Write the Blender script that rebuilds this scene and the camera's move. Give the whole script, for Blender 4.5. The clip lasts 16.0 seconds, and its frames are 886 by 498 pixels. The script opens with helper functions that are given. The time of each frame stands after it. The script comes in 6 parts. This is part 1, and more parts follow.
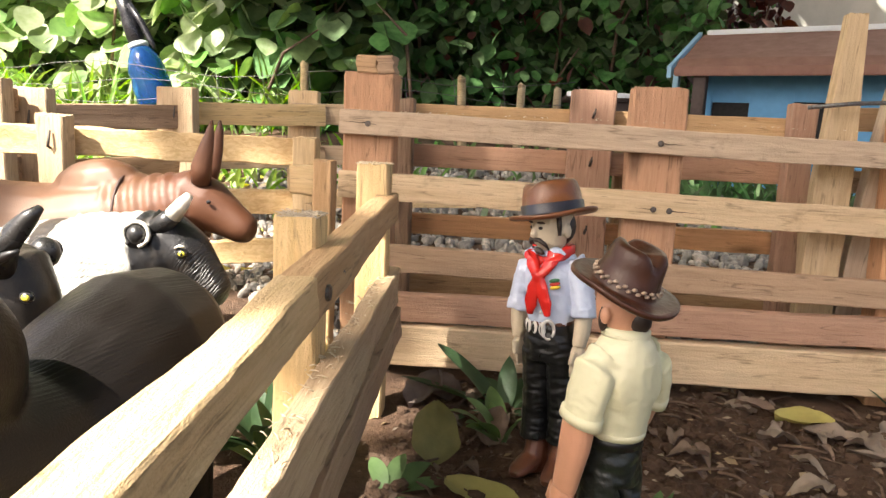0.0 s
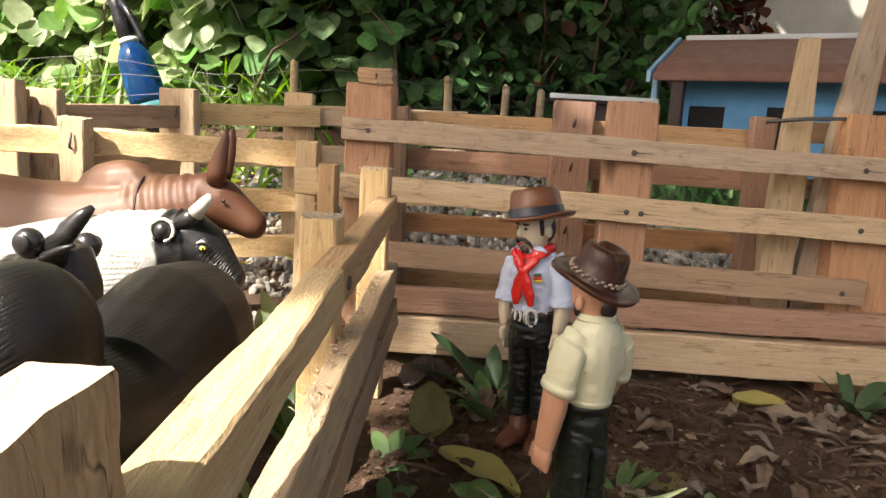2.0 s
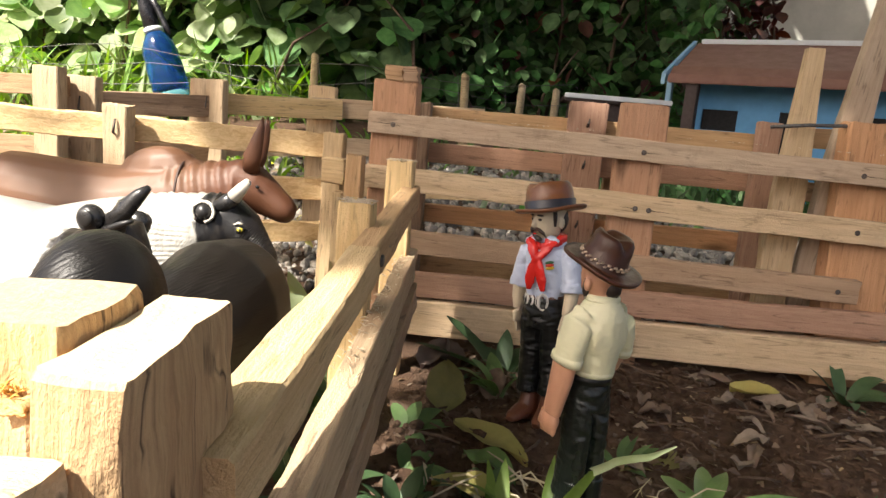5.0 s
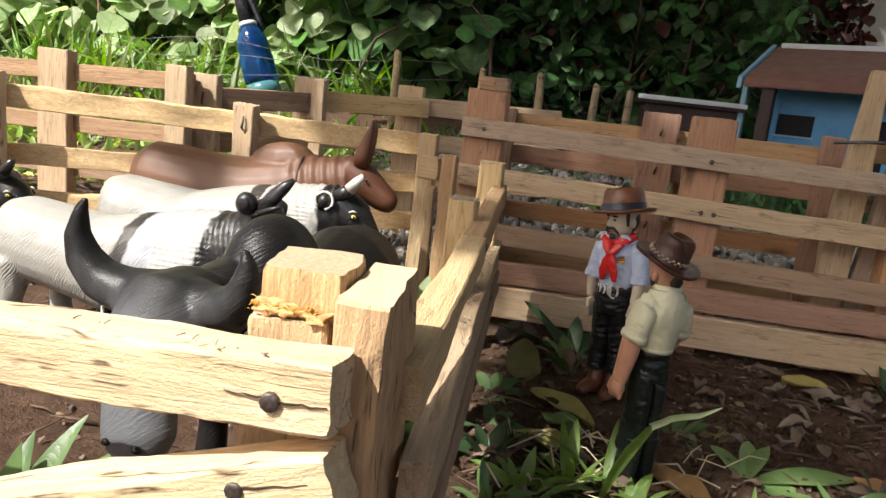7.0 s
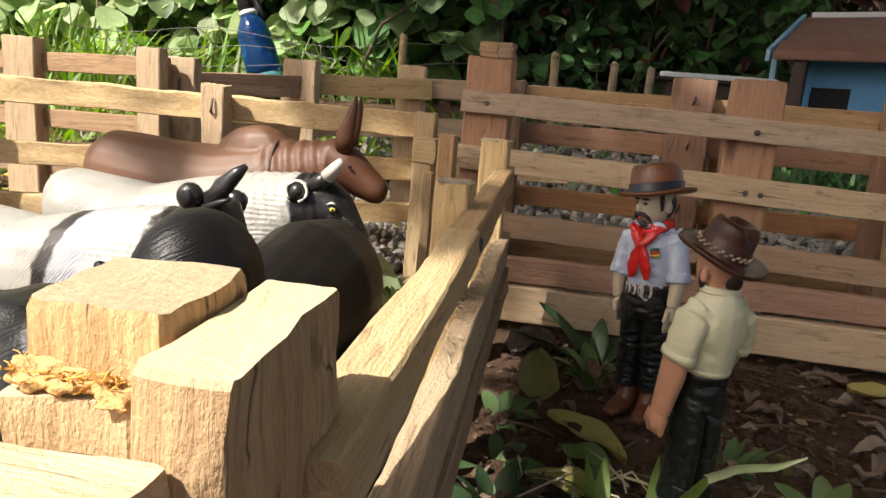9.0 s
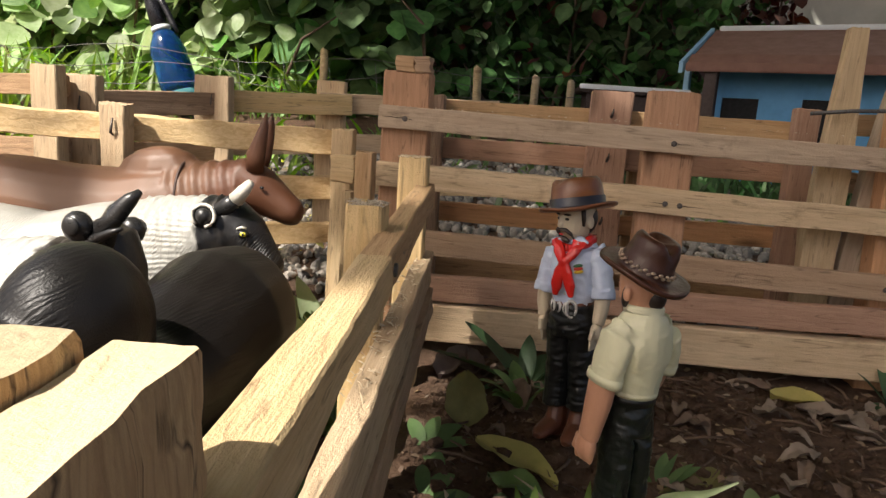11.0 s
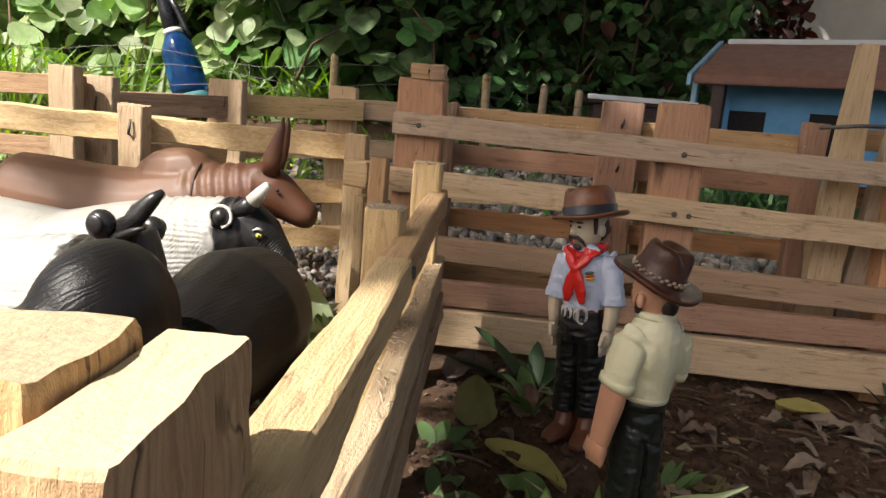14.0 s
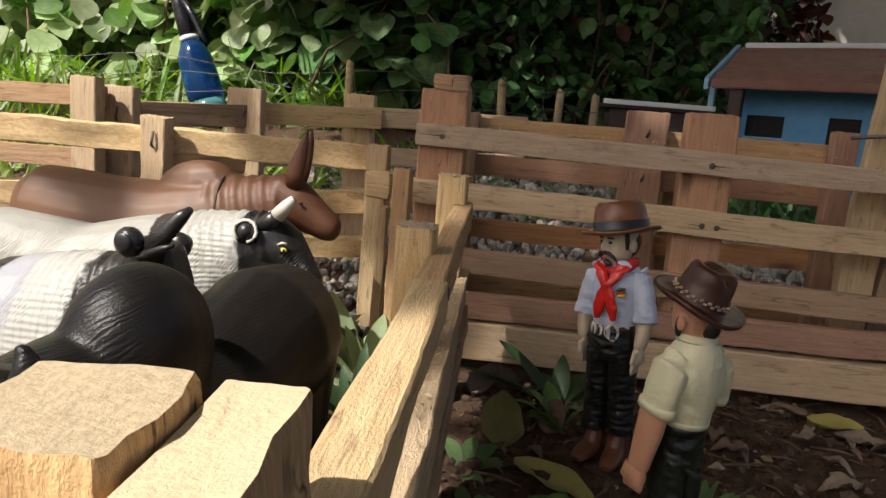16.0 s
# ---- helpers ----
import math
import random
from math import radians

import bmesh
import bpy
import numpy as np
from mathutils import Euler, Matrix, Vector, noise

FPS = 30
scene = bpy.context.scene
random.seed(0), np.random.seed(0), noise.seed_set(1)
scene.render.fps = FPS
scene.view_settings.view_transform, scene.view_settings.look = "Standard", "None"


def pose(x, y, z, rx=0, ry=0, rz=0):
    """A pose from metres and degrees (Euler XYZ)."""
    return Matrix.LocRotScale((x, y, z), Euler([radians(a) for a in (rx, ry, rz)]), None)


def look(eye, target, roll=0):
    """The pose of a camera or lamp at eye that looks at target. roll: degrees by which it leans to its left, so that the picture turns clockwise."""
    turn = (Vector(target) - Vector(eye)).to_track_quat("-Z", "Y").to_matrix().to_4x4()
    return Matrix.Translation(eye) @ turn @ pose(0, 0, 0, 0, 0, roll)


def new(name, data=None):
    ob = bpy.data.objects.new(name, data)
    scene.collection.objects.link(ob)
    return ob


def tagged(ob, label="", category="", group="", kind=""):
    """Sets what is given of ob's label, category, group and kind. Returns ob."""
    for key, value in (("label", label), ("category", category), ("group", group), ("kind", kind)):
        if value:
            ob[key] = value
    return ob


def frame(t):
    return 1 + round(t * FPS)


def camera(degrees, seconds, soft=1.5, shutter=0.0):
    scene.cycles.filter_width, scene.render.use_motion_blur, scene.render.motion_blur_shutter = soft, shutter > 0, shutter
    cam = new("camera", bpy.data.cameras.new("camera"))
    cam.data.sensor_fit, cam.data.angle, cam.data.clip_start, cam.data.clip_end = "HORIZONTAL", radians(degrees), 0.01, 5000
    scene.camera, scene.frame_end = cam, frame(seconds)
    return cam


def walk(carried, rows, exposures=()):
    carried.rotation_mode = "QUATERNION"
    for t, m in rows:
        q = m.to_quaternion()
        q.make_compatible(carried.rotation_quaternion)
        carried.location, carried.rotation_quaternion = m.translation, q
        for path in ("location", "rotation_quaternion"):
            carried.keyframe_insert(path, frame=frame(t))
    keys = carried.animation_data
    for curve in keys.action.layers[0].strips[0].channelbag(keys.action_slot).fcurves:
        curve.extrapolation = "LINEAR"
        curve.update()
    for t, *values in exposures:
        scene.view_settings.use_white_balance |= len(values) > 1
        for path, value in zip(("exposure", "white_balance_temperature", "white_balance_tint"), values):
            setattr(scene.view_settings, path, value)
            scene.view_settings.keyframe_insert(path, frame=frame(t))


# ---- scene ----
cam = camera(64.7, 16.0, soft=1.45)
PATH = [
    (0, (0.064, -0.039, 0.174), (-0.113, 1.925, -0.159), 2.6),
    (0.5, (0.061, -0.035, 0.168), (-0.083, 1.927, -0.193), 2.7),
    (1, (0.067, -0.039, 0.166), (-0.06, 1.925, -0.189), 3.0),
    (1.5, (0.063, -0.062, 0.171), (-0.065, 1.903, -0.178), 3.2),
    (2, (0.06, -0.084, 0.182), (-0.065, 1.883, -0.16), 3.4),
    (2.5, (0.047, -0.076, 0.179), (-0.082, 1.883, -0.201), 2.9),
    (3, (0.05, -0.08, 0.176), (-0.068, 1.878, -0.217), 3.0),
    (3.5, (0.05, -0.08, 0.173), (-0.063, 1.88, -0.21), 3.8),
    (3.7, (0.051, -0.081, 0.173), (-0.06, 1.881, -0.199), 4.1),
    (5.8, (0.057, -0.152, 0.186), (-0.147, 1.805, -0.172), 5.7),
    (6, (0.057, -0.162, 0.185), (-0.167, 1.791, -0.186), 5.8),
    (6.5, (0.054, -0.187, 0.189), (-0.221, 1.757, -0.193), 6.2),
    (7, (0.046, -0.188, 0.192), (-0.276, 1.746, -0.205), 6.7),
    (7.5, (0.046, -0.144, 0.207), (-0.316, 1.788, -0.158), 7.3),
    (8, (0.041, -0.122, 0.202), (-0.348, 1.805, -0.164), 6.2),
    (8.5, (0.046, -0.108, 0.193), (-0.353, 1.813, -0.197), 5.8),
    (9, (0.047, -0.103, 0.179), (-0.328, 1.815, -0.246), 4.8),
    (9.5, (0.052, -0.096, 0.181), (-0.24, 1.834, -0.255), 4.7),
    (10, (0.05, -0.092, 0.18), (-0.168, 1.848, -0.254), 4.1),
    (10.2, (0.052, -0.087, 0.183), (-0.15, 1.86, -0.227), 3.8),
    (12.3, (0.04, -0.082, 0.175), (-0.135, 1.877, -0.186), 4.2),
    (12.5, (0.038, -0.081, 0.175), (-0.143, 1.877, -0.193), 4.4),
    (13, (0.039, -0.08, 0.174), (-0.15, 1.879, -0.185), 4.5),
    (13.5, (0.037, -0.08, 0.175), (-0.158, 1.88, -0.174), 4.8),
    (14, (0.046, -0.091, 0.18), (-0.153, 1.868, -0.174), 5.0),
    (14.5, (0.038, -0.095, 0.176), (-0.169, 1.864, -0.17), 4.9),
    (15, (0.033, -0.096, 0.174), (-0.187, 1.861, -0.176), 5.1),
    (15.5, (0.038, -0.092, 0.18), (-0.192, 1.864, -0.169), 5.0),
    (16, (0.036, -0.086, 0.185), (-0.197, 1.87, -0.163), 4.8),
]
LIGHT = [(0.0, 2.4), (1.0, 1.9), (2.0, 1.93), (3.5, 1.93), (6.0, 1.68), (7.0, 1.2), (7.5, 0.83), (8.0, 0.95), (9.0, 1.18), (10.0, 1.1), (12.5, 1.5), (14.0, 1.25), (14.5, 1.15), (15.5, 0.87), (16.0, 0.83)]
walk(cam, [(t, look(eye, target, roll)) for t, eye, target, roll in PATH], [(t, stops, 6900 if t < 1.5 else 6900 if t < 6.9 else 6500 if t < 8.5 else 6800 if t < 13 else 6650, 10) for t, stops in LIGHT])

# ---------------------------------------------------------------- light
SUN_TO = Vector((-0.51, -0.60, 0.92)).normalized()
world = bpy.data.worlds.new("sky")
world.use_nodes = True
scene.world = world
sky = world.node_tree.nodes.new("ShaderNodeTexSky")
sky.sky_type = "NISHITA"
sky.sun_disc = False
sky.air_density, sky.dust_density, sky.ozone_density = 0.8, 6.0, 0.4
sky.sun_elevation = math.asin(SUN_TO.z)
sky.sun_rotation = math.atan2(SUN_TO.x, SUN_TO.y)
world.node_tree.links.new(sky.outputs[0], world.node_tree.nodes["Background"].inputs[0])
world.node_tree.nodes["Background"].inputs[1].default_value = 0.072
sun = new("sun", bpy.data.lights.new("sun", "SUN"))
sun.data.energy, sun.data.angle, sun.data.color = 3.8, radians(0.6), (1.0, 0.96, 0.90)
sun.matrix_world = look(SUN_TO * 5, (0, 0, 0))


# ---------------------------------------------------------------- materials
class Mat:
    """A node material under construction."""

    def __init__(self, name, rough=0.6):
        self.m = bpy.data.materials.new(name)
        self.m.use_nodes = True
        self.t = self.m.node_tree
        self.b = self.t.nodes["Principled BSDF"]
        self.b.inputs["Roughness"].default_value = rough
        self.tc = self.t.nodes.new("ShaderNodeTexCoord")
        self.oi = self.t.nodes.new("ShaderNodeObjectInfo")

    def link(self, a, b):
        self.t.links.new(a, b)

    def put(self, socket, value):
        if hasattr(value, "is_output"):
            self.link(value, socket)
        else:
            socket.default_value = value

    def math(self, op, a, b=0.0, c=None, clamp=False):
        n = self.t.nodes.new("ShaderNodeMath")
        n.operation, n.use_clamp = op, clamp
        self.put(n.inputs[0], a)
        self.put(n.inputs[1], b)
        if c is not None:
            self.put(n.inputs[2], c)
        return n.outputs[0]

    def coords(self, scale=(1, 1, 1), shift=True):
        """Object coordinates, stretched, with a shift of its own for each object."""
        n = self.t.nodes.new("ShaderNodeMapping")
        n.inputs["Scale"].default_value = scale
        self.link(self.tc.outputs["Object"], n.inputs["Vector"])
        if shift:
            c = self.t.nodes.new("ShaderNodeCombineXYZ")
            self.link(self.math("MULTIPLY", self.oi.outputs["Random"], 37.0), c.inputs[0])
            self.link(self.math("MULTIPLY", self.oi.outputs["Random"], 91.0), c.inputs[1])
            self.link(c.outputs[0], n.inputs["Location"])
        return n.outputs[0]

    def noise(self, scale, detail=4.0, rough=0.6, vec=None, distort=0.0):
        n = self.t.nodes.new("ShaderNodeTexNoise")
        n.inputs["Scale"].default_value, n.inputs["Detail"].default_value = scale, detail
        n.inputs["Roughness"].default_value, n.inputs["Distortion"].default_value = rough, distort
        self.link(vec if vec is not None else self.coords(), n.inputs["Vector"])
        return n.outputs["Fac"]

    def voronoi(self, scale, vec=None, feature="F1"):
        n = self.t.nodes.new("ShaderNodeTexVoronoi")
        n.feature = feature
        n.inputs["Scale"].default_value = scale
        self.link(vec if vec is not None else self.coords(), n.inputs["Vector"])
        return n.outputs["Distance"]

    def ramp(self, fac, *stops, steps=False):
        n = self.t.nodes.new("ShaderNodeValToRGB")
        if steps:
            n.color_ramp.interpolation = "CONSTANT"
        e = n.color_ramp.elements
        e.remove(e[1])
        for i, (at, colour) in enumerate(stops):
            k = e[0] if i == 0 else e.new(at)
            k.position = at
            k.color = (*colour, 1) if hasattr(colour, "__len__") else (colour, colour, colour, 1)
        self.put(n.inputs[0], fac)
        return n.outputs[0]

    def mix(self, fac, a, b, kind="MIX"):
        n = self.t.nodes.new("ShaderNodeMix")
        n.data_type, n.blend_type = "RGBA", kind
        self.put(n.inputs[0], fac)
        for socket, v in ((n.inputs[6], a), (n.inputs[7], b)):
            self.put(socket, v if hasattr(v, "is_output") else (*v, 1))
        return n.outputs[2]

    def hsv(self, colour, hue=0.5, sat=1.0, val=1.0):
        n = self.t.nodes.new("ShaderNodeHueSaturation")
        self.put(n.inputs["Hue"], hue)
        self.put(n.inputs["Saturation"], sat)
        self.put(n.inputs["Value"], val)
        self.link(colour, n.inputs["Color"])
        return n.outputs[0]

    def vary(self, low, high, source=None):
        """A value between two limits, by the object's random number."""
        return self.math("MULTIPLY_ADD", source if source is not None else self.oi.outputs["Random"], high - low, low)

    def island(self):
        return self.t.nodes.new("ShaderNodeNewGeometry").outputs["Random Per Island"]

    def done(self, colour=None, bump=None, dist=0.0005, strength=0.6, rough=None, spec=None):
        if colour is not None:
            self.put(self.b.inputs["Base Color"], colour if hasattr(colour, "is_output") else (*colour, 1))
        if bump is not None:
            n = self.t.nodes.new("ShaderNodeBump")
            n.inputs["Distance"].default_value, n.inputs["Strength"].default_value = dist, strength
            self.link(bump, n.inputs["Height"])
            self.link(n.outputs[0], self.b.inputs["Normal"])
        if rough is not None:
            self.put(self.b.inputs["Roughness"], rough)
        if spec is not None:
            self.b.inputs["Specular IOR Level"].default_value = spec
        return self.m


def wood(name, light, dark, streak=0.55, fuzz=0.7, stain=0.35, crack=0.5, end=None, worn=0.87):
    """Rough-sawn wood with its grain along the piece's own x."""
    k = Mat(name, 0.75)
    long = k.coords((0.07, 1, 1))
    grain = k.noise(420, 6, 0.65, long, 0.6)
    rings = k.noise(110, 3, 0.5, long, 0.6)
    body = k.mix(k.ramp(rings, (0.3, 0.0), (0.8, 0.8)), light, dark)
    body = k.mix(k.math("MULTIPLY", k.ramp(grain, (0.33, 1.0), (0.60, 0.0)), streak * 0.62), body, tuple(c * 0.55 for c in dark))
    spots = k.noise(60, 5, 0.7)
    body = k.mix(k.math("MULTIPLY", k.ramp(spots, (0.57, 0.0), (0.78, 1.0)), stain * 0.8), body, (0.12, 0.075, 0.05))
    knots = k.voronoi(22, k.coords((0.35, 1, 1)))
    body = k.mix(k.ramp(knots, (0.05, 0.75), (0.14, 0.0)), body, (0.10, 0.05, 0.025))
    lines = k.noise(150, 2, 0.5, k.coords((0.06, 1, 1)), 0.4)
    split = k.math("MULTIPLY", k.ramp(lines, (0.475, 0.0), (0.5, 1.0), (0.525, 0.0)), k.ramp(k.noise(130, 2, 0.5, k.coords((0.5, 1, 1))), (0.48, 0.0), (0.58, 1.0)))
    body = k.mix(k.math("MULTIPLY", split, crack), body, (0.06, 0.035, 0.02))
    cap = None
    if end:
        sep = k.t.nodes.new("ShaderNodeSeparateXYZ")
        k.link(k.tc.outputs["Normal"], sep.inputs[0])
        cut = k.noise(520, 5, 0.7)
        cap = k.ramp(k.math("ABSOLUTE", sep.outputs[0]), (0.55, 0.0), (0.8, 1.0))
        body = k.mix(cap, body, k.mix(k.ramp(cut, (0.35, 0.0), (0.7, 1.0)), end, tuple(v * worn for v in end)))
    body = k.hsv(body, k.vary(0.493, 0.503), k.vary(0.85, 1.08), k.vary(0.80, 1.12))
    saw = k.noise(900, 3, 0.7, k.coords((0.6, 1, 1)))
    height = k.math("MULTIPLY_ADD", grain, 1.0, k.math("MULTIPLY", saw, fuzz))
    if cap is not None:
        height = k.math("MULTIPLY", height, k.math("MULTIPLY_ADD", cap, -0.6, 1.0))
    return k.done(body, height, 0.0012, 0.75, k.ramp(grain, (0.3, 0.85), (0.7, 0.65)), 0.3)


WOOD_PALE = wood("pale_pine", (0.515, 0.345, 0.20), (0.405, 0.245, 0.13))
WOOD_PINK = wood("pinkish_wood", (0.54, 0.31, 0.18), (0.43, 0.225, 0.12))
WOOD_YELLOW = wood("yellow_raw_wood", (0.67, 0.50, 0.29), (0.54, 0.36, 0.18), 0.6, 1.0, 0.15)
WOOD_ASH = wood("bleached_wood", (0.62, 0.475, 0.325), (0.50, 0.355, 0.225), 0.65, 0.9, 0.5)
WOOD_PICKET = wood("pale_picket_wood", (0.56, 0.43, 0.285), (0.44, 0.31, 0.19), 0.6, 0.8, 0.3)
WOOD_GREY = wood("weathered_wood", (0.44, 0.29, 0.165), (0.31, 0.185, 0.10), 0.8, 0.7, 0.45)
WOOD_FRESH = wood("fresh_cut_wood", (0.79, 0.63, 0.41), (0.66, 0.47, 0.26), 0.6, 0.6, 0.15, 1.0)
WOOD_SPLIT = wood("split_orange_wood", (0.66, 0.455, 0.24), (0.44, 0.25, 0.115), 0.95, 0.7, 0.25, 0.9, (0.69, 0.55, 0.345))
WOOD_STUMP = wood("split_grey_topped_wood", (0.66, 0.455, 0.24), (0.44, 0.25, 0.115), 0.95, 0.7, 0.25, 0.9, (0.50, 0.40, 0.265), 0.68)
WOOD_AMBER = wood("amber_split_wood", (0.78, 0.54, 0.24), (0.64, 0.39, 0.14), 0.6, 0.8, 0.1, 0.5, (0.80, 0.62, 0.36))
WOOD_BARK = wood("stick_wood", (0.52, 0.41, 0.25), (0.33, 0.24, 0.13), 0.9, 1.0, 0.4)


def hewn():
    """Axe-hewn yellow wood with deep chipped relief."""
    k = Mat("hewn_yellow_wood", 0.8)
    chip = k.noise(300, 4, 0.6, k.coords((0.45, 1, 1)), 1.2)
    broad = k.noise(60, 4, 0.6, k.coords((0.4, 1, 1)))
    c = k.mix(k.ramp(chip, (0.35, 0.0), (0.62, 1.0)), (0.57, 0.385, 0.19), (0.72, 0.535, 0.30))
    c = k.mix(k.math("MULTIPLY", k.ramp(broad, (0.5, 0.0), (0.75, 1.0)), 0.4), c, (0.30, 0.18, 0.09))
    return k.done(c, k.math("MULTIPLY_ADD", chip, 0.8, broad), 0.0011, 0.7, spec=0.25)


WOOD_HEWN = hewn()


def metal(name, colour, rough):
    k = Mat(name, rough)
    k.b.inputs["Metallic"].default_value = 0.9
    n = k.noise(900, 3)
    return k.done(k.mix(k.ramp(n, (0.4, 0.0), (0.65, 0.8)), colour, (0.10, 0.06, 0.04)), n, 0.0003, 0.4)


NAIL = metal("nail_steel", (0.15, 0.14, 0.13), 0.55)
WIRE = metal("galvanised_wire", (0.16, 0.17, 0.18), 0.55)


def plain(name, colour, rough=0.5, tint=0.15, bump=0.0002, scale=120, spec=0.5):
    """A painted or moulded surface with faint mottling."""
    k = Mat(name, rough)
    n = k.noise(scale, 4)
    c = k.mix(k.math("MULTIPLY", k.ramp(n, (0.35, 0.0), (0.75, 1.0)), tint * 4, clamp=True), colour, tuple(v * 0.72 for v in colour))
    f = k.noise(scale * 9, 3)
    return k.done(c, f, bump, 0.5, k.ramp(n, (0.3, max(rough - 0.08, 0.05)), (0.7, rough + 0.08)), spec)


def soil_material():
    k = Mat("garden_soil", 0.95)
    big, mid, fine = k.noise(9, 4), k.noise(70, 6, 0.7), k.noise(600, 4, 0.7)
    c = k.mix(k.ramp(mid, (0.3, 0.0), (0.7, 1.0)), (0.055, 0.030, 0.019), (0.145, 0.086, 0.054))
    c = k.mix(k.math("MULTIPLY", k.ramp(big, (0.45, 0.0), (0.7, 1.0)), 0.6), c, (0.155, 0.105, 0.075))
    c = k.mix(k.ramp(fine, (0.68, 0.0), (0.76, 0.8)), c, (0.26, 0.21, 0.16))
    h = k.math("MULTIPLY_ADD", mid, 2.2, fine)
    return k.done(c, h, 0.004, 0.9, spec=0.2)


SOIL = soil_material()


def leaf_material(name, light, dark, rough=0.45, through_light=0.25, veins=True):
    k = Mat(name, rough)
    who = k.island()
    n = k.noise(45, 4)
    c = k.mix(k.ramp(n, (0.3, 0.0), (0.7, 1.0)), dark, light)
    c = k.hsv(c, k.vary(0.475, 0.52, who), k.vary(0.8, 1.15, who), k.vary(0.6, 1.25, who))
    f = k.noise(500, 3)
    k.b.inputs["Subsurface Weight"].default_value = 0.0
    k.done(c, f, 0.0006, 0.5)
    tr = k.t.nodes.new("ShaderNodeBsdfTranslucent")
    k.link(k.hsv(c, 0.48, 1.15, 1.5), tr.inputs[0])
    mx = k.t.nodes.new("ShaderNodeMixShader")
    mx.inputs[0].default_value = through_light
    k.link(k.b.outputs[0], mx.inputs[1])
    k.link(tr.outputs[0], mx.inputs[2])
    k.link(mx.outputs[0], k.t.nodes["Material Output"].inputs[0])
    return k.m


LEAF_DARK = leaf_material("dark_green_leaf", (0.060, 0.135, 0.045), (0.030, 0.080, 0.028), 0.55)
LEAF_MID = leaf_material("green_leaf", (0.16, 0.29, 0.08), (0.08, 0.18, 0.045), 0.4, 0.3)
LEAF_WEED = leaf_material("weed_leaf", (0.115, 0.225, 0.065), (0.055, 0.13, 0.035), 0.6, 0.3)
LEAF_HERB = leaf_material("yellow_green_herb", (0.36, 0.46, 0.13), (0.20, 0.31, 0.07), 0.5, 0.4)
LEAF_SHINY = leaf_material("shining_green_leaf", (0.20, 0.34, 0.10), (0.11, 0.22, 0.06), 0.3, 0.2)
# albedo raised so sunlight on the far shrub is partly in the colour
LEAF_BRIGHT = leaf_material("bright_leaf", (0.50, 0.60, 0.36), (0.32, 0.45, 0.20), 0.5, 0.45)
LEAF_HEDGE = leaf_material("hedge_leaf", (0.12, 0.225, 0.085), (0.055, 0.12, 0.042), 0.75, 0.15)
LEAF_HEDGE.node_tree.nodes["Principled BSDF"].inputs["Specular IOR Level"].default_value = 0.15
LEAF_RED = leaf_material("reddish_leaf", (0.14, 0.045, 0.03), (0.07, 0.025, 0.02), 0.5, 0.2)
LEAF_YELLOW = leaf_material("yellowing_leaf", (0.52, 0.47, 0.12), (0.36, 0.35, 0.08), 0.5, 0.25)
LEAF_DRY = leaf_material("dry_leaf", (0.24, 0.17, 0.11), (0.12, 0.075, 0.05), 0.8, 0.1)
LEAF_DEAD = leaf_material("grey_dead_leaf", (0.22, 0.17, 0.14), (0.12, 0.085, 0.07), 0.85, 0.1)
LEAF_OLIVE = leaf_material("olive_wilting_leaf", (0.27, 0.26, 0.07), (0.16, 0.16, 0.045), 0.6, 0.3)
LEAF_AMBER = leaf_material("orange_dry_leaf", (0.52, 0.33, 0.11), (0.34, 0.19, 0.06), 0.6, 0.25)
LEAF_ASH = leaf_material("bleached_dry_leaf", (0.32, 0.255, 0.185), (0.17, 0.125, 0.085), 0.85, 0.1)
GRASS = leaf_material("grass_blade", (0.22, 0.36, 0.07), (0.10, 0.22, 0.03), 0.45, 0.4)
STRAW = leaf_material("bleached_straw", (0.55, 0.48, 0.32), (0.38, 0.31, 0.19), 0.7, 0.2)
TWIG = wood("twig_bark", (0.20, 0.13, 0.08), (0.10, 0.06, 0.04), 0.9, 1.0, 0.4)


# ---------------------------------------------------------------- mesh helpers
def obj(name, bm, mats, parent=None, label="", smooth=True, m=None):
    me = bpy.data.meshes.new(name)
    bm.normal_update()
    bm.to_mesh(me)
    bm.free()
    for x in mats if isinstance(mats, (list, tuple)) else [mats]:
        me.materials.append(x)
    if smooth:
        for p in me.polygons:
            p.use_smooth = True
    ob = new(name, me)
    if m is not None:
        ob.matrix_basis = m
    if parent is not None:
        ob.parent = parent
    if label:
        ob["label"] = label
    return ob


part = obj


def thing(name, label, category, group="", kind="", at=(0, 0, 0)):
    e = new(name)
    e.empty_display_size = 0.02
    e.location = at
    return tagged(e, label, category, group, kind)


def frame_of(a, b, ref=(0, 0, 1)):
    """Local x from a to b, local z as near ref as may be."""
    x = (Vector(b) - Vector(a)).normalized()
    y = Vector(ref).cross(x).normalized()
    z = x.cross(y)
    m = Matrix((x, y, z)).transposed().to_4x4()
    m.translation = a
    return m


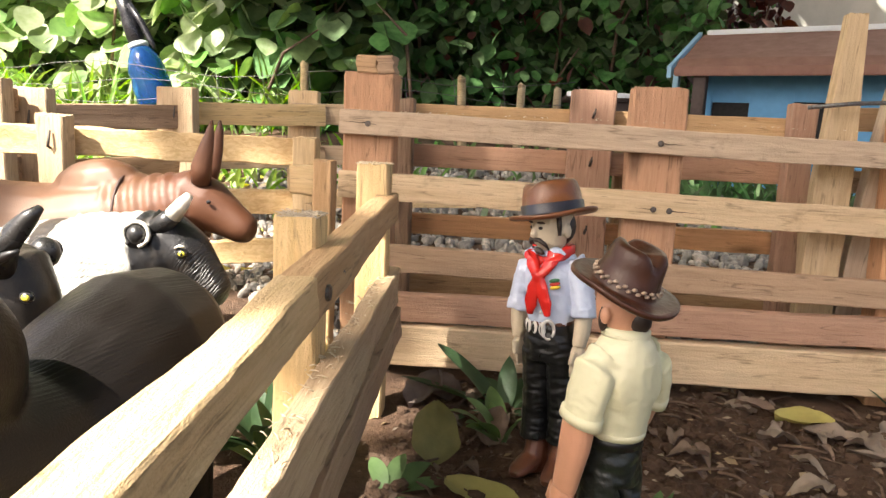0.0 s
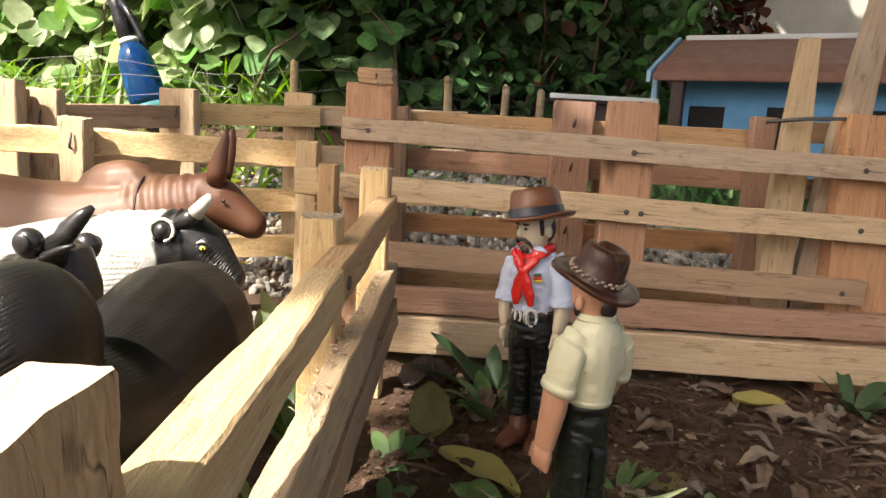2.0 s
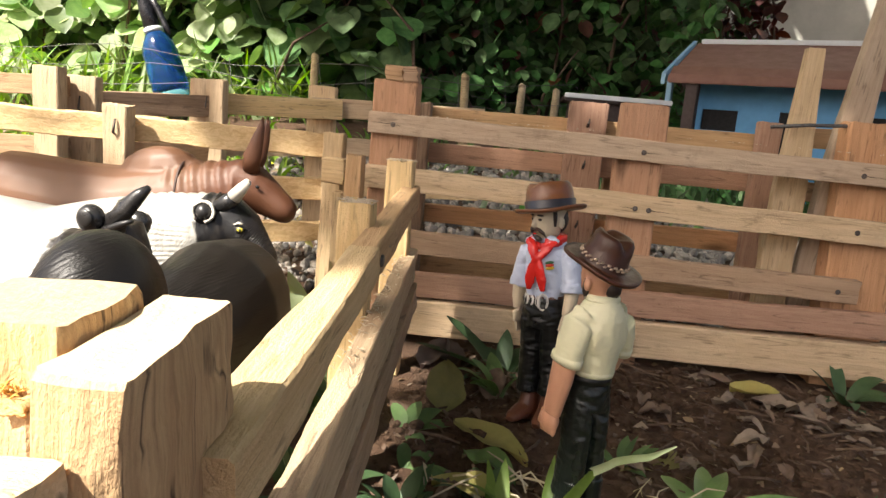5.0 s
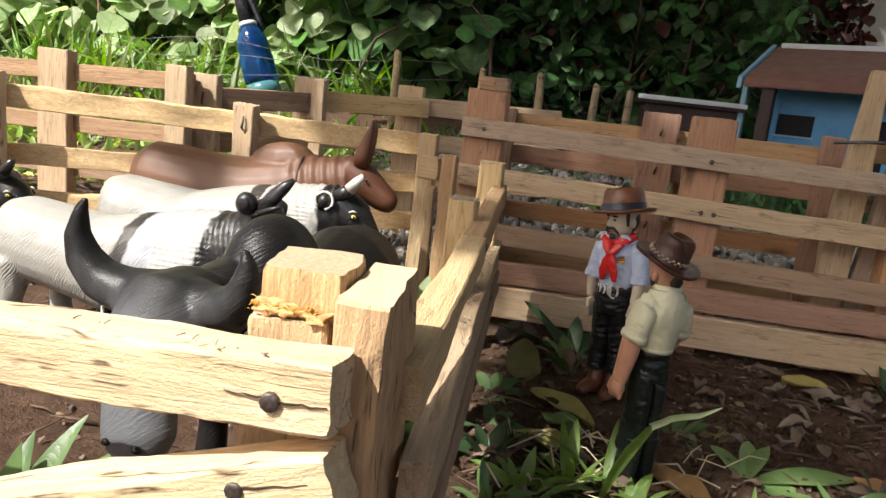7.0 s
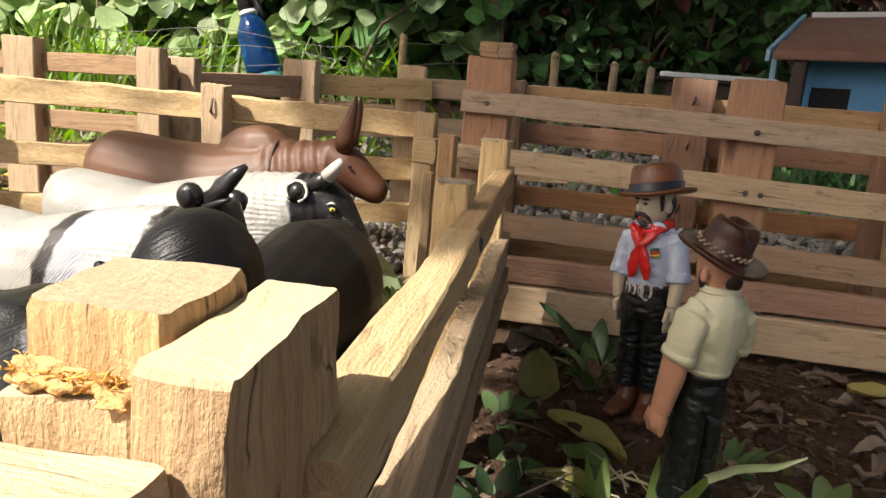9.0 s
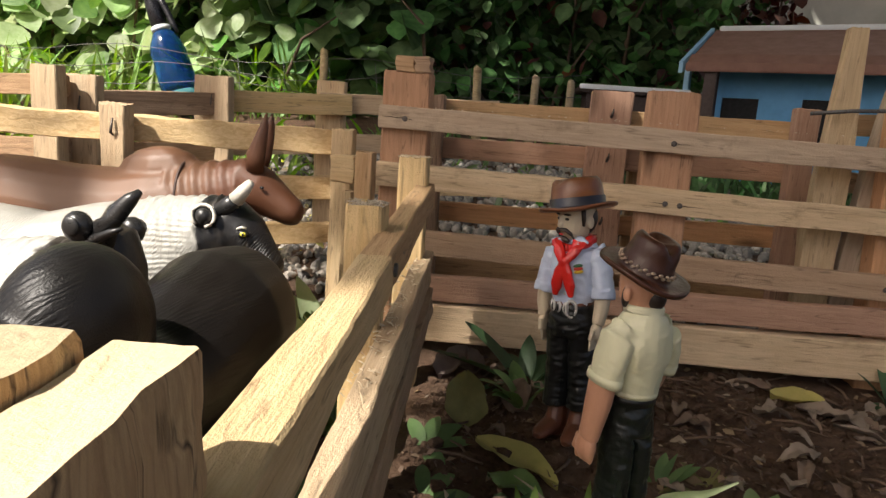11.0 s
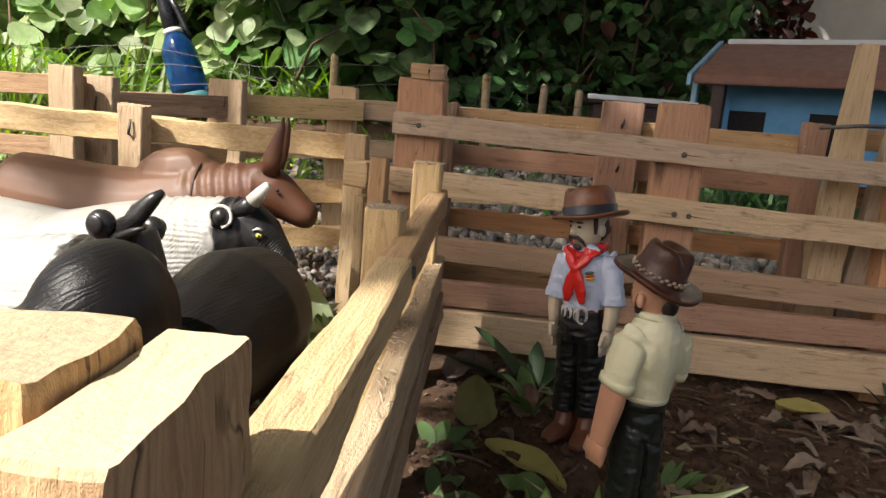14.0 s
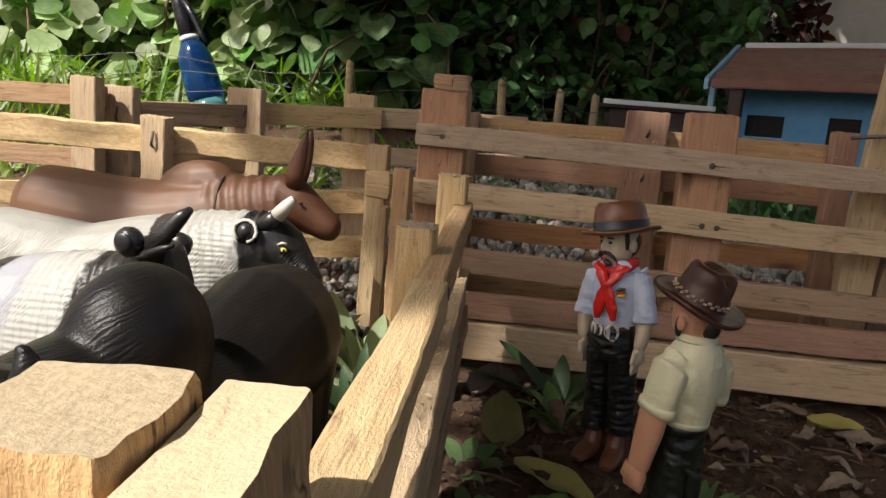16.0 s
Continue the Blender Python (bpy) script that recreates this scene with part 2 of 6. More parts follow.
def beam_bm(length, w, h, rough=0.0006, step=0.012, taper=1.0, ragged=0.001, seed=0):
    """A sawn stick along x: worn edges, uneven faces, ragged ends."""
    bm = bmesh.new()
    n = max(3, int(length / step))
    e = min(w, h) * 0.065
    a, b = w / 2, h / 2
    k = (-0.6, -0.2, 0.2, 0.6)
    ring = [(-a + e, -b)] + [(a * q, -b) for q in k] + [(a - e, -b), (a, -b + e)] + [(a, b * q) for q in k] + [(a, b - e), (a - e, b)] + [(-a * q, b) for q in k] + [(-a + e, b), (-a, b - e)] + [(-a, -b * q) for q in k] + [(-a, -b + e)]
    off = Vector((seed * 3.7, seed * 1.3, seed * 2.1))
    rows = []
    for i in range(n + 1):
        x = length * i / n
        s = 1 + (taper - 1) * i / n
        if i in (0, n):
            s *= 0.965
        elif i in (1, n - 1):
            x = e * 1.2 if i == 1 else length - e * 1.2
        row = []
        for y, z in ring:
            p = Vector((x, y * s, z * s))
            d = noise.noise_vector(Vector((x * 22, y * 70, z * 70)) + off) * rough * 1.4 + noise.noise_vector(Vector((x * 120, y * 200, z * 200)) + off) * rough * 0.6
            d.x *= 0.2
            if i in (0, n):
                d.x += noise.noise(Vector((y * 300, z * 300, x)) + off) * ragged
            row.append(bm.verts.new(p + d))
        rows.append(row)
    k = len(ring)
    for r, s in zip(rows, rows[1:]):
        for i in range(k):
            bm.faces.new((r[i], r[(i + 1) % k], s[(i + 1) % k], s[i]))
    for r, flip in ((rows[0], True), (rows[-1], False)):
        mid = sum((v.co for v in r), Vector()) / k
        for q in (0.72, 0.4):
            inner = [bm.verts.new(mid.lerp(v.co, q) + Vector((noise.noise(off + v.co * 260 * q) * ragged, 0, 0))) for v in r]
            for i in range(k):
                f = (r[i], r[(i + 1) % k], inner[(i + 1) % k], inner[i])
                bm.faces.new(f[::-1] if flip else f)
            mid, r = mid, inner
        c = bm.verts.new(mid)
        for i in range(k):
            f = (r[i], r[(i + 1) % k], c)
            bm.faces.new(f[::-1] if flip else f)
    bmesh.ops.recalc_face_normals(bm, faces=bm.faces)
    return bm


SEED = [0]


def rail(parent, a, b, w, h, mat, name="rail", rough=0.0006, taper=1.0, ragged=0.0012, label="", step=0.012):
    SEED[0] += 1
    a, b = Vector(a), Vector(b)
    bm = beam_bm((b - a).length, w, h, rough, step, taper, ragged, SEED[0])
    ob = obj(name, bm, mat, parent, label, m=frame_of(a, b))
    sharpen(ob)
    return ob


def post(parent, x, y, z0, z1, w, d, mat, name="post", lean=(0, 0), rough=0.0006, taper=1.0, ragged=0.0015, turn=0.0, label="", step=0.012):
    SEED[0] += 1
    a, b = Vector((x, y, z0)), Vector((x + lean[0], y + lean[1], z1))
    bm = beam_bm((b - a).length, w, d, rough, step, taper, ragged, SEED[0])
    ref = (-math.sin(turn), math.cos(turn), 0)
    ob = obj(name, bm, mat, parent, label, m=frame_of(a, b, ref))
    sharpen(ob)
    return ob


def sharpen(ob, angle=35):
    me = ob.data
    me.set_sharp_from_angle(angle=radians(angle))


def nail(parent, at, normal, r=0.0024, name="nail"):
    """A round nail head, slightly domed, in its dented hole."""
    bm = bmesh.new()
    rings = ((r * 1.0, -0.002), (r * 1.0, 0.0001), (r * 0.88, 0.00035), (r * 0.3, 0.00025))
    rows = [[bm.verts.new((h, q * math.cos(i * math.pi / 5), q * math.sin(i * math.pi / 5))) for i in range(10)] for q, h in rings]
    for s, u in zip(rows, rows[1:]):
        for i in range(10):
            bm.faces.new((s[i], s[(i + 1) % 10], u[(i + 1) % 10], u[i]))
    bm.faces.new(rows[-1])
    n = Vector(normal).normalized()
    ref = (0, 0, 1) if abs(n.z) < 0.9 else (0, 1, 0)
    m = frame_of(at, Vector(at) + n, ref)
    if parent.parent is not None:
        m = parent.matrix_basis.inverted() @ m
    return obj(name, bm, NAIL, parent, m=m)


def bent_nail(parent, at, normal, length=0.012):
    """A nail hammered over: a short bent wire lying on the wood."""
    bm = bmesh.new()
    pts = [(0, 0, 0, 0.0011, 0.0011), (0.0022, 0, 0.001, 0.0012, 0.0012), (0.003, 0.0008, 0.004, 0.0011, 0.0011), (0.0012, 0.0012, length, 0.0008, 0.0008)]
    tube(bm, pts, 6)
    n = Vector(normal).normalized()
    m = frame_of(at, Vector(at) + n)
    if parent.parent is not None:
        m = parent.matrix_basis.inverted() @ m
    return obj("bent_nail", bm, NAIL, parent, m=m)


def tube(bm, secs, n=12, mat=0, side=None, power=1.0):
    """A skin over elliptic sections (x, y, z, across, other) along a path, closed at both ends."""
    rows = []
    c = [Vector(s[:3]) for s in secs]
    for i, s in enumerate(secs):
        d = (c[min(i + 1, len(c) - 1)] - c[max(i - 1, 0)]).normalized()
        ref = Vector(side) if side else (Vector((1, 0, 0)) if abs(d.z) > 0.75 else Vector((-d.y, d.x, 0)))
        u = (ref - d * ref.dot(d)).normalized()
        v = d.cross(u)
        row = []
        for k in range(n):
            a = 2 * math.pi * k / n
            ca, sa = math.cos(a), math.sin(a)
            ca, sa = math.copysign(abs(ca) ** power, ca), math.copysign(abs(sa) ** power, sa)
            row.append(bm.verts.new(c[i] + u * (s[3] * ca) + v * (s[4] * sa)))
        rows.append(row)
    made = []
    for r, q in zip(rows, rows[1:]):
        for k in range(n):
            made.append(bm.faces.new((r[k], r[(k + 1) % n], q[(k + 1) % n], q[k])))
    for r, flip in ((rows[0], True), (rows[-1], False)):
        made.append(bm.faces.new(r[::-1] if flip else r))
    for f in made:
        f.material_index = mat
        f.smooth = True
    return made


def ball(bm, at, r, mat=0, u=10, v=7, turn=None):
    m = Matrix.Translation(at) @ (turn or Matrix()) @ Matrix.Diagonal((*(r if hasattr(r, "__len__") else (r, r, r)), 1))
    out = bmesh.ops.create_uvsphere(bm, u_segments=u, v_segments=v, radius=1, matrix=m)
    for vert in out["verts"]:
        for f in vert.link_faces:
            f.material_index = mat
            f.smooth = True


def melted(bm, voxel, relax=6):
    """The bmesh's solids run together into one skin."""
    me = bpy.data.meshes.new("raw")
    bm.to_mesh(me)
    bm.free()
    bench = bpy.data.scenes.new("bench")
    ob = bpy.data.objects.new("raw", me)
    bench.collection.objects.link(ob)
    r = ob.modifiers.new("r", "REMESH")
    r.mode, r.voxel_size = "VOXEL", voxel
    s = ob.modifiers.new("s", "SMOOTH")
    s.factor, s.iterations = 0.5, relax
    bench.view_layers[0].update()
    out = bpy.data.meshes.new_from_object(ob.evaluated_get(bench.view_layers[0].depsgraph))
    bpy.data.objects.remove(ob)
    bpy.data.scenes.remove(bench)
    bpy.data.meshes.remove(me)
    res = bmesh.new()
    res.from_mesh(out)
    bpy.data.meshes.remove(out)
    return res


def blade(bm, base, way, length, width, droop=0.3, roll=0.0, fold=0.25, n=6, mat=0, shape=0.9, wave=0.0):
    """A leaf: two folded halves along a drooping midrib."""
    p, d = Vector(base), Vector(way).normalized()
    side = d.cross(Vector((0, 0, 1)))
    side = side.normalized() if side.length > 1e-4 else Vector((1, 0, 0))
    side = Matrix.Rotation(roll, 3, d) @ side
    rows = []
    for i in range(n + 1):
        t = i / n
        w = width / 2 * max(math.sin(math.pi * t ** shape) ** 0.75, 0.04)
        up = side.cross(d).normalized()
        wv = up * (wave * width * math.sin(t * 9 + roll))
        rows.append((bm.verts.new(p + side * w + up * (fold * w) + wv), bm.verts.new(p), bm.verts.new(p - side * w + up * (fold * w) - wv)))
        p = p + d * (length / n)
        d = (d + Vector((0, 0, -droop / n))).normalized()
        side = (side - d * side.dot(d)).normalized()
    for a, b in zip(rows, rows[1:]):
        for k in (0, 1):
            f = bm.faces.new((a[k], a[k + 1], b[k + 1], b[k]))
            f.material_index = mat
            f.smooth = True


# ---------------------------------------------------------------- ground
def ground_z(x, y):
    """Level in the pen, then rising gently to the back; a bank towards the hedge."""
    rise = max(0.0, y - 0.55)
    back = 0.05 * min(rise, 2.5) + 0.10 * max(0.0, min(rise - 0.5, 1.0)) * (1 / (1 + math.exp((x - 0.25) * 8)))
    lump = noise.noise(Vector((x * 14, y * 14, 0))) * 0.0035 + noise.noise(Vector((x * 55, y * 55, 3))) * 0.0018
    mound = 0.0085 * math.exp(-((x - 0.090) ** 2 + (y - 0.290) ** 2) / 0.0011)
    return back + lump + mound


def build_ground():
    bm = bmesh.new()
    def axis(lo, hi, fine):
        out, v = [], lo
        while v < hi:
            out.append(v)
            v += fine
        return out
    xs = [-60, -20, -8, -4, -2.6] + axis(-1.6, -0.5, 0.05) + axis(-0.5, 0.55, 0.008) + axis(0.55, 1.8, 0.05) + [2.6, 4, 8, 20, 60]
    ys = [-60, -20, -8, -3, -1.2, -0.6] + axis(-0.3, 0.62, 0.008) + axis(0.62, 3.4, 0.04) + [4, 6, 10, 20, 60]
    grid = [[bm.verts.new((x, y, ground_z(x, y))) for y in ys] for x in xs]
    for a, b in zip(grid, grid[1:]):
        for j in range(len(ys) - 1):
            bm.faces.new((a[j], b[j], b[j + 1], a[j + 1]))
    tagged(obj("ground", bm, SOIL), "dark brown garden soil with crumbs and small debris", "ground", kind="structure")


build_ground()

# ---------------------------------------------------------------- back fence
FY = 0.437
bf = thing("wooden_fence", "low fence of rough pale rails nailed to square posts", "fence", "pen fences", at=(0, 0, 0))
post(bf, -0.035, FY + 0.017, 0.0, 0.2105, 0.036, 0.022, WOOD_PINK)
for x0, x1, lift in ((-0.0440, -0.0302, 0.0004), (-0.0294, -0.0182, -0.0002)):
    rail(bf, (x0, FY + 0.014, 0.2162 + lift), (x1, FY + 0.014, 0.2166 - lift), 0.02, 0.012, WOOD_PALE, "block", ragged=0.0018, step=0.003, label="split offcut block nailed on the post top")
post(bf, 0.1605, FY + 0.017, 0.0, 0.2085, 0.036, 0.02, WOOD_PINK)
post(bf, 0.342, FY + 0.020, 0.0, 0.209, 0.05, 0.02, WOOD_PINK, lean=(-0.004, 0))
r1 = rail(bf, (-0.054, FY + 0.004, 0.1775), (0.42, FY + 0.004, 0.1685), 0.008, 0.0165, WOOD_ASH)
r2 = rail(bf, (-0.054, FY + 0.004, 0.135), (0.42, FY + 0.004, 0.1245), 0.008, 0.0185, WOOD_ASH)
r3 = rail(bf, (-0.02, FY + 0.004, 0.0845), (0.338, FY + 0.004, 0.0795), 0.008, 0.0185, WOOD_PALE)
r4 = rail(bf, (-0.02, FY + 0.004, 0.0495), (0.375, FY + 0.004, 0.0545), 0.010, 0.020, WOOD_PINK)
rail(bf, (-0.02, FY + 0.002, 0.0230), (0.42, FY + 0.002, 0.0260), 0.014, 0.029, WOOD_ASH, "board")
for pr, x, z in ((r1, -0.034, 0.1765), (r1, 0.1615, 0.172), (r1, 0.325, 0.169), (r2, 0.1605, 0.1285), (r2, 0.171, 0.128), (r2, 0.328, 0.126), (r3, 0.322, 0.079), (r4, 0.316, 0.056), (r4, 0.334, 0.056), (r2, 0.111, 0.1315)):
    nail(pr, (x, FY - 0.0002, z), (0, -1, 0), 0.0021)

# ---------------------------------------------------------------- second fence behind
GY = 0.515
sf = thing("wooden_fence", "second low fence of pinkish boards behind the first", "fence", "pen fences")
sA = post(sf, 0.124, GY, 0.0, 0.2095, 0.033, 0.016, WOOD_PINK)
post(sf, 0.278, GY + 0.0, 0.0, 0.205, 0.018, 0.014, WOOD_PINK)
post(sf, -0.022, GY, 0.0, 0.197, 0.018, 0.014, WOOD_GREY)
post(sf, 0.155, GY + 0.03, 0.0, 0.186, 0.014, 0.012, WOOD_GREY)
for z, h, mt in ((0.186, 0.017, WOOD_PALE), (0.1535, 0.018, WOOD_PINK), (0.098, 0.017, WOOD_PINK), (0.050, 0.018, WOOD_GREY)):
    rail(sf, (-0.05, GY + 0.013, z), (0.278, GY + 0.013, z + 0.0005), 0.008, h, mt)
for z in (0.189, 0.153, 0.1005):
    bent_nail(sA, (0.124, GY - 0.009, z), (0, -1, 0), 0.006)


# ---------------------------------------------------------------- divider fence between the cattle and the men
df = thing("wooden_fence", "divider fence of rough yellow rails on squared posts", "fence", "pen fences")
rail(df, (0.0066, -0.004, 0.1112), (0.0042, 0.158, 0.1238), 0.0155, 0.0175, WOOD_YELLOW, taper=0.78, rough=0.0009, step=0.006)
d1b = rail(df, (0.0030, 0.150, 0.1205), (-0.0070, 0.374, 0.1285), 0.0115, 0.0165, WOOD_PALE, step=0.008)
rail(df, (0.0138, 0.0, 0.0775), (-0.0062, 0.388, 0.0775), 0.0100, 0.0220, WOOD_YELLOW, rough=0.0009, step=0.006)
rail(df, (0.0150, 0.0, 0.0535), (-0.0040, 0.388, 0.0535), 0.0105, 0.0190, WOOD_PALE, rough=0.0009, step=0.008)
post(df, -0.0106, 0.208, 0.0, 0.1417, 0.0158, 0.016, WOOD_YELLOW, label="squared post with a frayed top")
post(df, -0.0141, 0.365, 0.0, 0.1535, 0.0185, 0.016, WOOD_YELLOW)
nail(d1b, (0.0082, 0.178, 0.1205), (1, 0, 0), 0.0028)
nail(d1b, (0.0062, 0.205, 0.1205), (1, 0, 0), 0.0026)
post(df, -0.095, 0.50, 0.0, 0.164, 0.018, 0.016, WOOD_YELLOW)
post(df, -0.0560, 0.410, 0.0, 0.1515, 0.0125, 0.014, WOOD_PALE)
post(df, -0.0775, 0.450, 0.0, 0.1180, 0.0075, 0.012, WOOD_YELLOW)
rail(df, (-0.090, 0.462, 0.1345), (-0.070, 0.455, 0.1345), 0.02, 0.021, WOOD_YELLOW, "block", ragged=0.0022, step=0.003, label="short offcut block between two posts")

# ---------------------------------------------------------------- front corner and front rail
ff = thing("wooden_fence", "sunlit front fence corner with two thick posts and a nailed rail", "fence", "pen fences")
post(ff, -0.0185, -0.0085, 0.0, 0.1470, 0.023, 0.029, WOOD_STUMP, turn=0.12, rough=0.0019, step=0.004, ragged=0.0004)
post(ff, 0.0010, -0.0095, 0.0, 0.1440, 0.0138, 0.045, WOOD_SPLIT, turn=0.06, rough=0.0019, step=0.004, ragged=0.0004)
post(ff, -0.0205, -0.0105, 0.0, 0.1345, 0.022, 0.034, WOOD_AMBER, turn=0.1, rough=0.0012, step=0.005, ragged=0.0006)
f1 = rail(ff, (-0.26, -0.032, 0.112), (0.002, -0.042, 0.1245), 0.014, 0.018, WOOD_FRESH, rough=0.0011, step=0.006)
f2 = rail(ff, (-0.22, -0.038, 0.027), (0.004, -0.042, 0.104), 0.014, 0.016, WOOD_FRESH, rough=0.0011, step=0.006)
nail(f1, (-0.0125, -0.0492, 0.1225), (0, -1, 0), 0.0024)
nail(f2, (-0.02, -0.0488, 0.0985), (0, -1, 0), 0.0023)

CRACK = plain("dark_crack", (0.035, 0.022, 0.014), 0.9, 0.2)


def crack(parent, a, b, r=0.00035):
    """A weathered split running along the grain, widest at a."""
    a, b = Vector(a), Vector(b)
    bm = bmesh.new()
    n = 7
    side = Vector((0, 0, 1))
    tube(bm, [(*(a.lerp(b, i / n) + side * (0.00022 * math.sin(i * 2.1))), r * 0.5 * (1.05 - i / n), r * 0.4) for i in range(n + 1)], 6, side=(0, 0, 1))
    ob = obj("crack", bm, CRACK, parent, m=parent.matrix_basis.inverted())
    return ob


crack(r1, (-0.034, FY - 0.0002, 0.1768), (-0.053, FY - 0.0002, 0.1776), 0.0008)
crack(r1, (-0.034, FY - 0.0002, 0.1764), (-0.012, FY - 0.0002, 0.1752), 0.0006)
crack(r1, (0.1615, FY - 0.0002, 0.172), (0.178, FY - 0.0002, 0.1715), 0.0006)
crack(r1, (0.325, FY - 0.0002, 0.169), (0.345, FY - 0.0002, 0.1682), 0.0006)
crack(r2, (0.171, FY - 0.0002, 0.128), (0.19, FY - 0.0002, 0.1272), 0.0007)
crack(r2, (0.1605, FY - 0.0002, 0.1285), (0.148, FY - 0.0002, 0.1292), 0.0006)
crack(f1, (-0.0125, -0.0487, 0.1228), (0.001, -0.0489, 0.1236), 0.0008)
crack(f1, (-0.0125, -0.0487, 0.1234), (-0.024, -0.0483, 0.1230), 0.0007)
crack(f2, (-0.02, -0.0484, 0.0990), (-0.002, -0.0488, 0.1042), 0.0008)

# ---------------------------------------------------------------- back rail of the cattle pen
cf = thing("wooden_fence", "sunlit cattle pen fence with rough yellow top rail", "fence", "pen fences")
cp = post(cf, -0.259, 0.436, 0.0, 0.1725, 0.0205, 0.014, WOOD_YELLOW, ragged=0.003, step=0.005)
bent_nail(cp, (-0.2585, 0.4285, 0.150), (0, -1, 0), 0.012)
rail(cf, (-0.52, 0.352, 0.158), (-0.09, 0.518, 0.152), 0.012, 0.0205, WOOD_HEWN, rough=0.0013, step=0.005)
rail(cf, (-0.52, 0.365, 0.102), (-0.09, 0.53, 0.112), 0.012, 0.019, WOOD_HEWN, rough=0.0012, step=0.006)
rail(cf, (-0.52, 0.365, 0.058), (-0.09, 0.53, 0.072), 0.012, 0.018, WOOD_HEWN, rough=0.0012, step=0.006)
post(cf, -0.468, 0.36, 0.0, 0.178, 0.026, 0.016, WOOD_FRESH)

# ---------------------------------------------------------------- far left fence
lf = thing("wooden_fence", "farther fence of flat boards and posts in the sun", "fence", "pen fences")
for x, y, z, w in ((-0.397, 0.610, 0.197, 0.034), (-0.311, 0.729, 0.2085, 0.042), (-0.199, 0.840, 0.2155, 0.038)):
    p = post(lf, x, y, ground_z(x, y) - 0.01, z, w, 0.016, WOOD_YELLOW)
    bent_nail(p, (x, y - 0.009, z - 0.035), (0, -1, 0), 0.014)
for z0, z1, h in ((0.168, 0.186, 0.026), (0.112, 0.135, 0.024), (0.06, 0.08, 0.024)):
    rail(lf, (-0.425, 0.60, z0), (-0.30, 0.735, (z0 + z1) / 2), 0.009, h, WOOD_GREY)
    rail(lf, (-0.33, 0.735, (z0 + z1) / 2 + 0.003), (-0.17, 0.83, z1), 0.009, h, WOOD_YELLOW)
    rail(lf, (-0.21, 0.825, z1 + 0.001), (0.02, 0.90, z1 + 0.006), 0.009, h, WOOD_YELLOW)
of = thing("wooden_fence", "outer fence of brown boards among the grass", "fence", "pen fences")
post(of, -0.4135, 0.578, 0.0, 0.2035, 0.027, 0.018, WOOD_YELLOW)
post(of, -0.602, 0.612, 0.0, 0.2065, 0.042, 0.02, WOOD_YELLOW)
for z in (0.180, 0.1155, 0.060):
    rail(of, (-0.80, 0.655, z - 0.004), (-0.405, 0.592, z + 0.005), 0.01, 0.021, WOOD_GREY)

# ---------------------------------------------------------------- gate on the far side
def picket(parent, x, y, top, w, tip, shoulder, lean, mat, label=""):
    """An upright board, straight to the shoulder and hewn to a narrow tip above it."""
    ob = post(parent, x, y, 0.0, top, w, 0.011, mat, "picket", lean=(lean, 0), label=label)
    for v in ob.data.vertices:
        t = min(max((v.co.x - shoulder) / (top - shoulder), 0.0), 1.0)
        v.co.y *= 1 + (tip / w - 1) * t
    return ob


gf = thing("wooden_gate", "gate of tapered upright pickets tied with wire", "gate")
picket(gf, 0.282, 0.468, 0.262, 0.025, 0.012, 0.150, 0.004, WOOD_PICKET)
picket(gf, 0.306, 0.472, 0.305, 0.028, 0.013, 0.170, 0.030, WOOD_PICKET)
post(gf, 0.292, 0.482, 0.0, 0.115, 0.02, 0.009, WOOD_YELLOW, "picket", lean=(-0.008, 0))
post(gf, 0.314, 0.482, 0.0, 0.11, 0.016, 0.009, WOOD_YELLOW, "picket", lean=(0.01, 0))
for z in (0.194, 0.15, 0.07):
    rail(gf, (0.292, 0.49, z), (0.60, 0.52, z + 0.012), 0.008, 0.016, WOOD_PALE)
bmw = bmesh.new()
tube(bmw, [(0.258, 0.455, 0.200, 0.0016, 0.0016), (0.285, 0.452, 0.2035, 0.0016, 0.0016), (0.31, 0.453, 0.205, 0.0016, 0.0016), (0.36, 0.449, 0.207, 0.002, 0.002), (0.42, 0.449, 0.208, 0.002, 0.002)], 6)
part("latch", bmw, WIRE, gf, "twisted grey wire latch")

# ---------------------------------------------------------------- wire fence of sticks
wf = thing("stick_fence", "row of thin cut sticks strung with thin wire", "fence")
sticks = [(-0.415, 1.56, 0.315, 0.020), (-0.20, 1.58, 0.295, 0.018), (-0.057, 1.58, 0.298, 0.021), (0.079, 1.6, 0.287, 0.02), (0.162, 1.62, 0.283, 0.02)]
for i, (x, y, z, w) in enumerate(sticks):
    g = ground_z(x, y) - 0.02
    bm = bmesh.new()
    lean = 0.012 * math.sin(i * 2.3)
    tube(bm, [(x - lean, y, g, w * 0.55, w * 0.55), (x - lean * 0.3, y, (g + z) / 2, w * 0.5, w * 0.52), (x, y, z - 0.004, w * 0.46, w * 0.48), (x + 0.002, y, z, w * 0.36, w * 0.42)], 9)
    part("stick", bm, WOOD_BARK, wf)
for z in (0.285, 0.25, 0.215, 0.18):
    bm = bmesh.new()
    tube(bm, [(x, 1.545 + 0.02 * math.sin(x * 9) + 0.04 * (x > -0.2), z + 0.012 * math.sin(x * 11 + z * 40), 0.0008, 0.0008) for x in [-1.3 + 0.1 * k for k in range(16)]], 5)
    part("wire", bm, WIRE, wf)
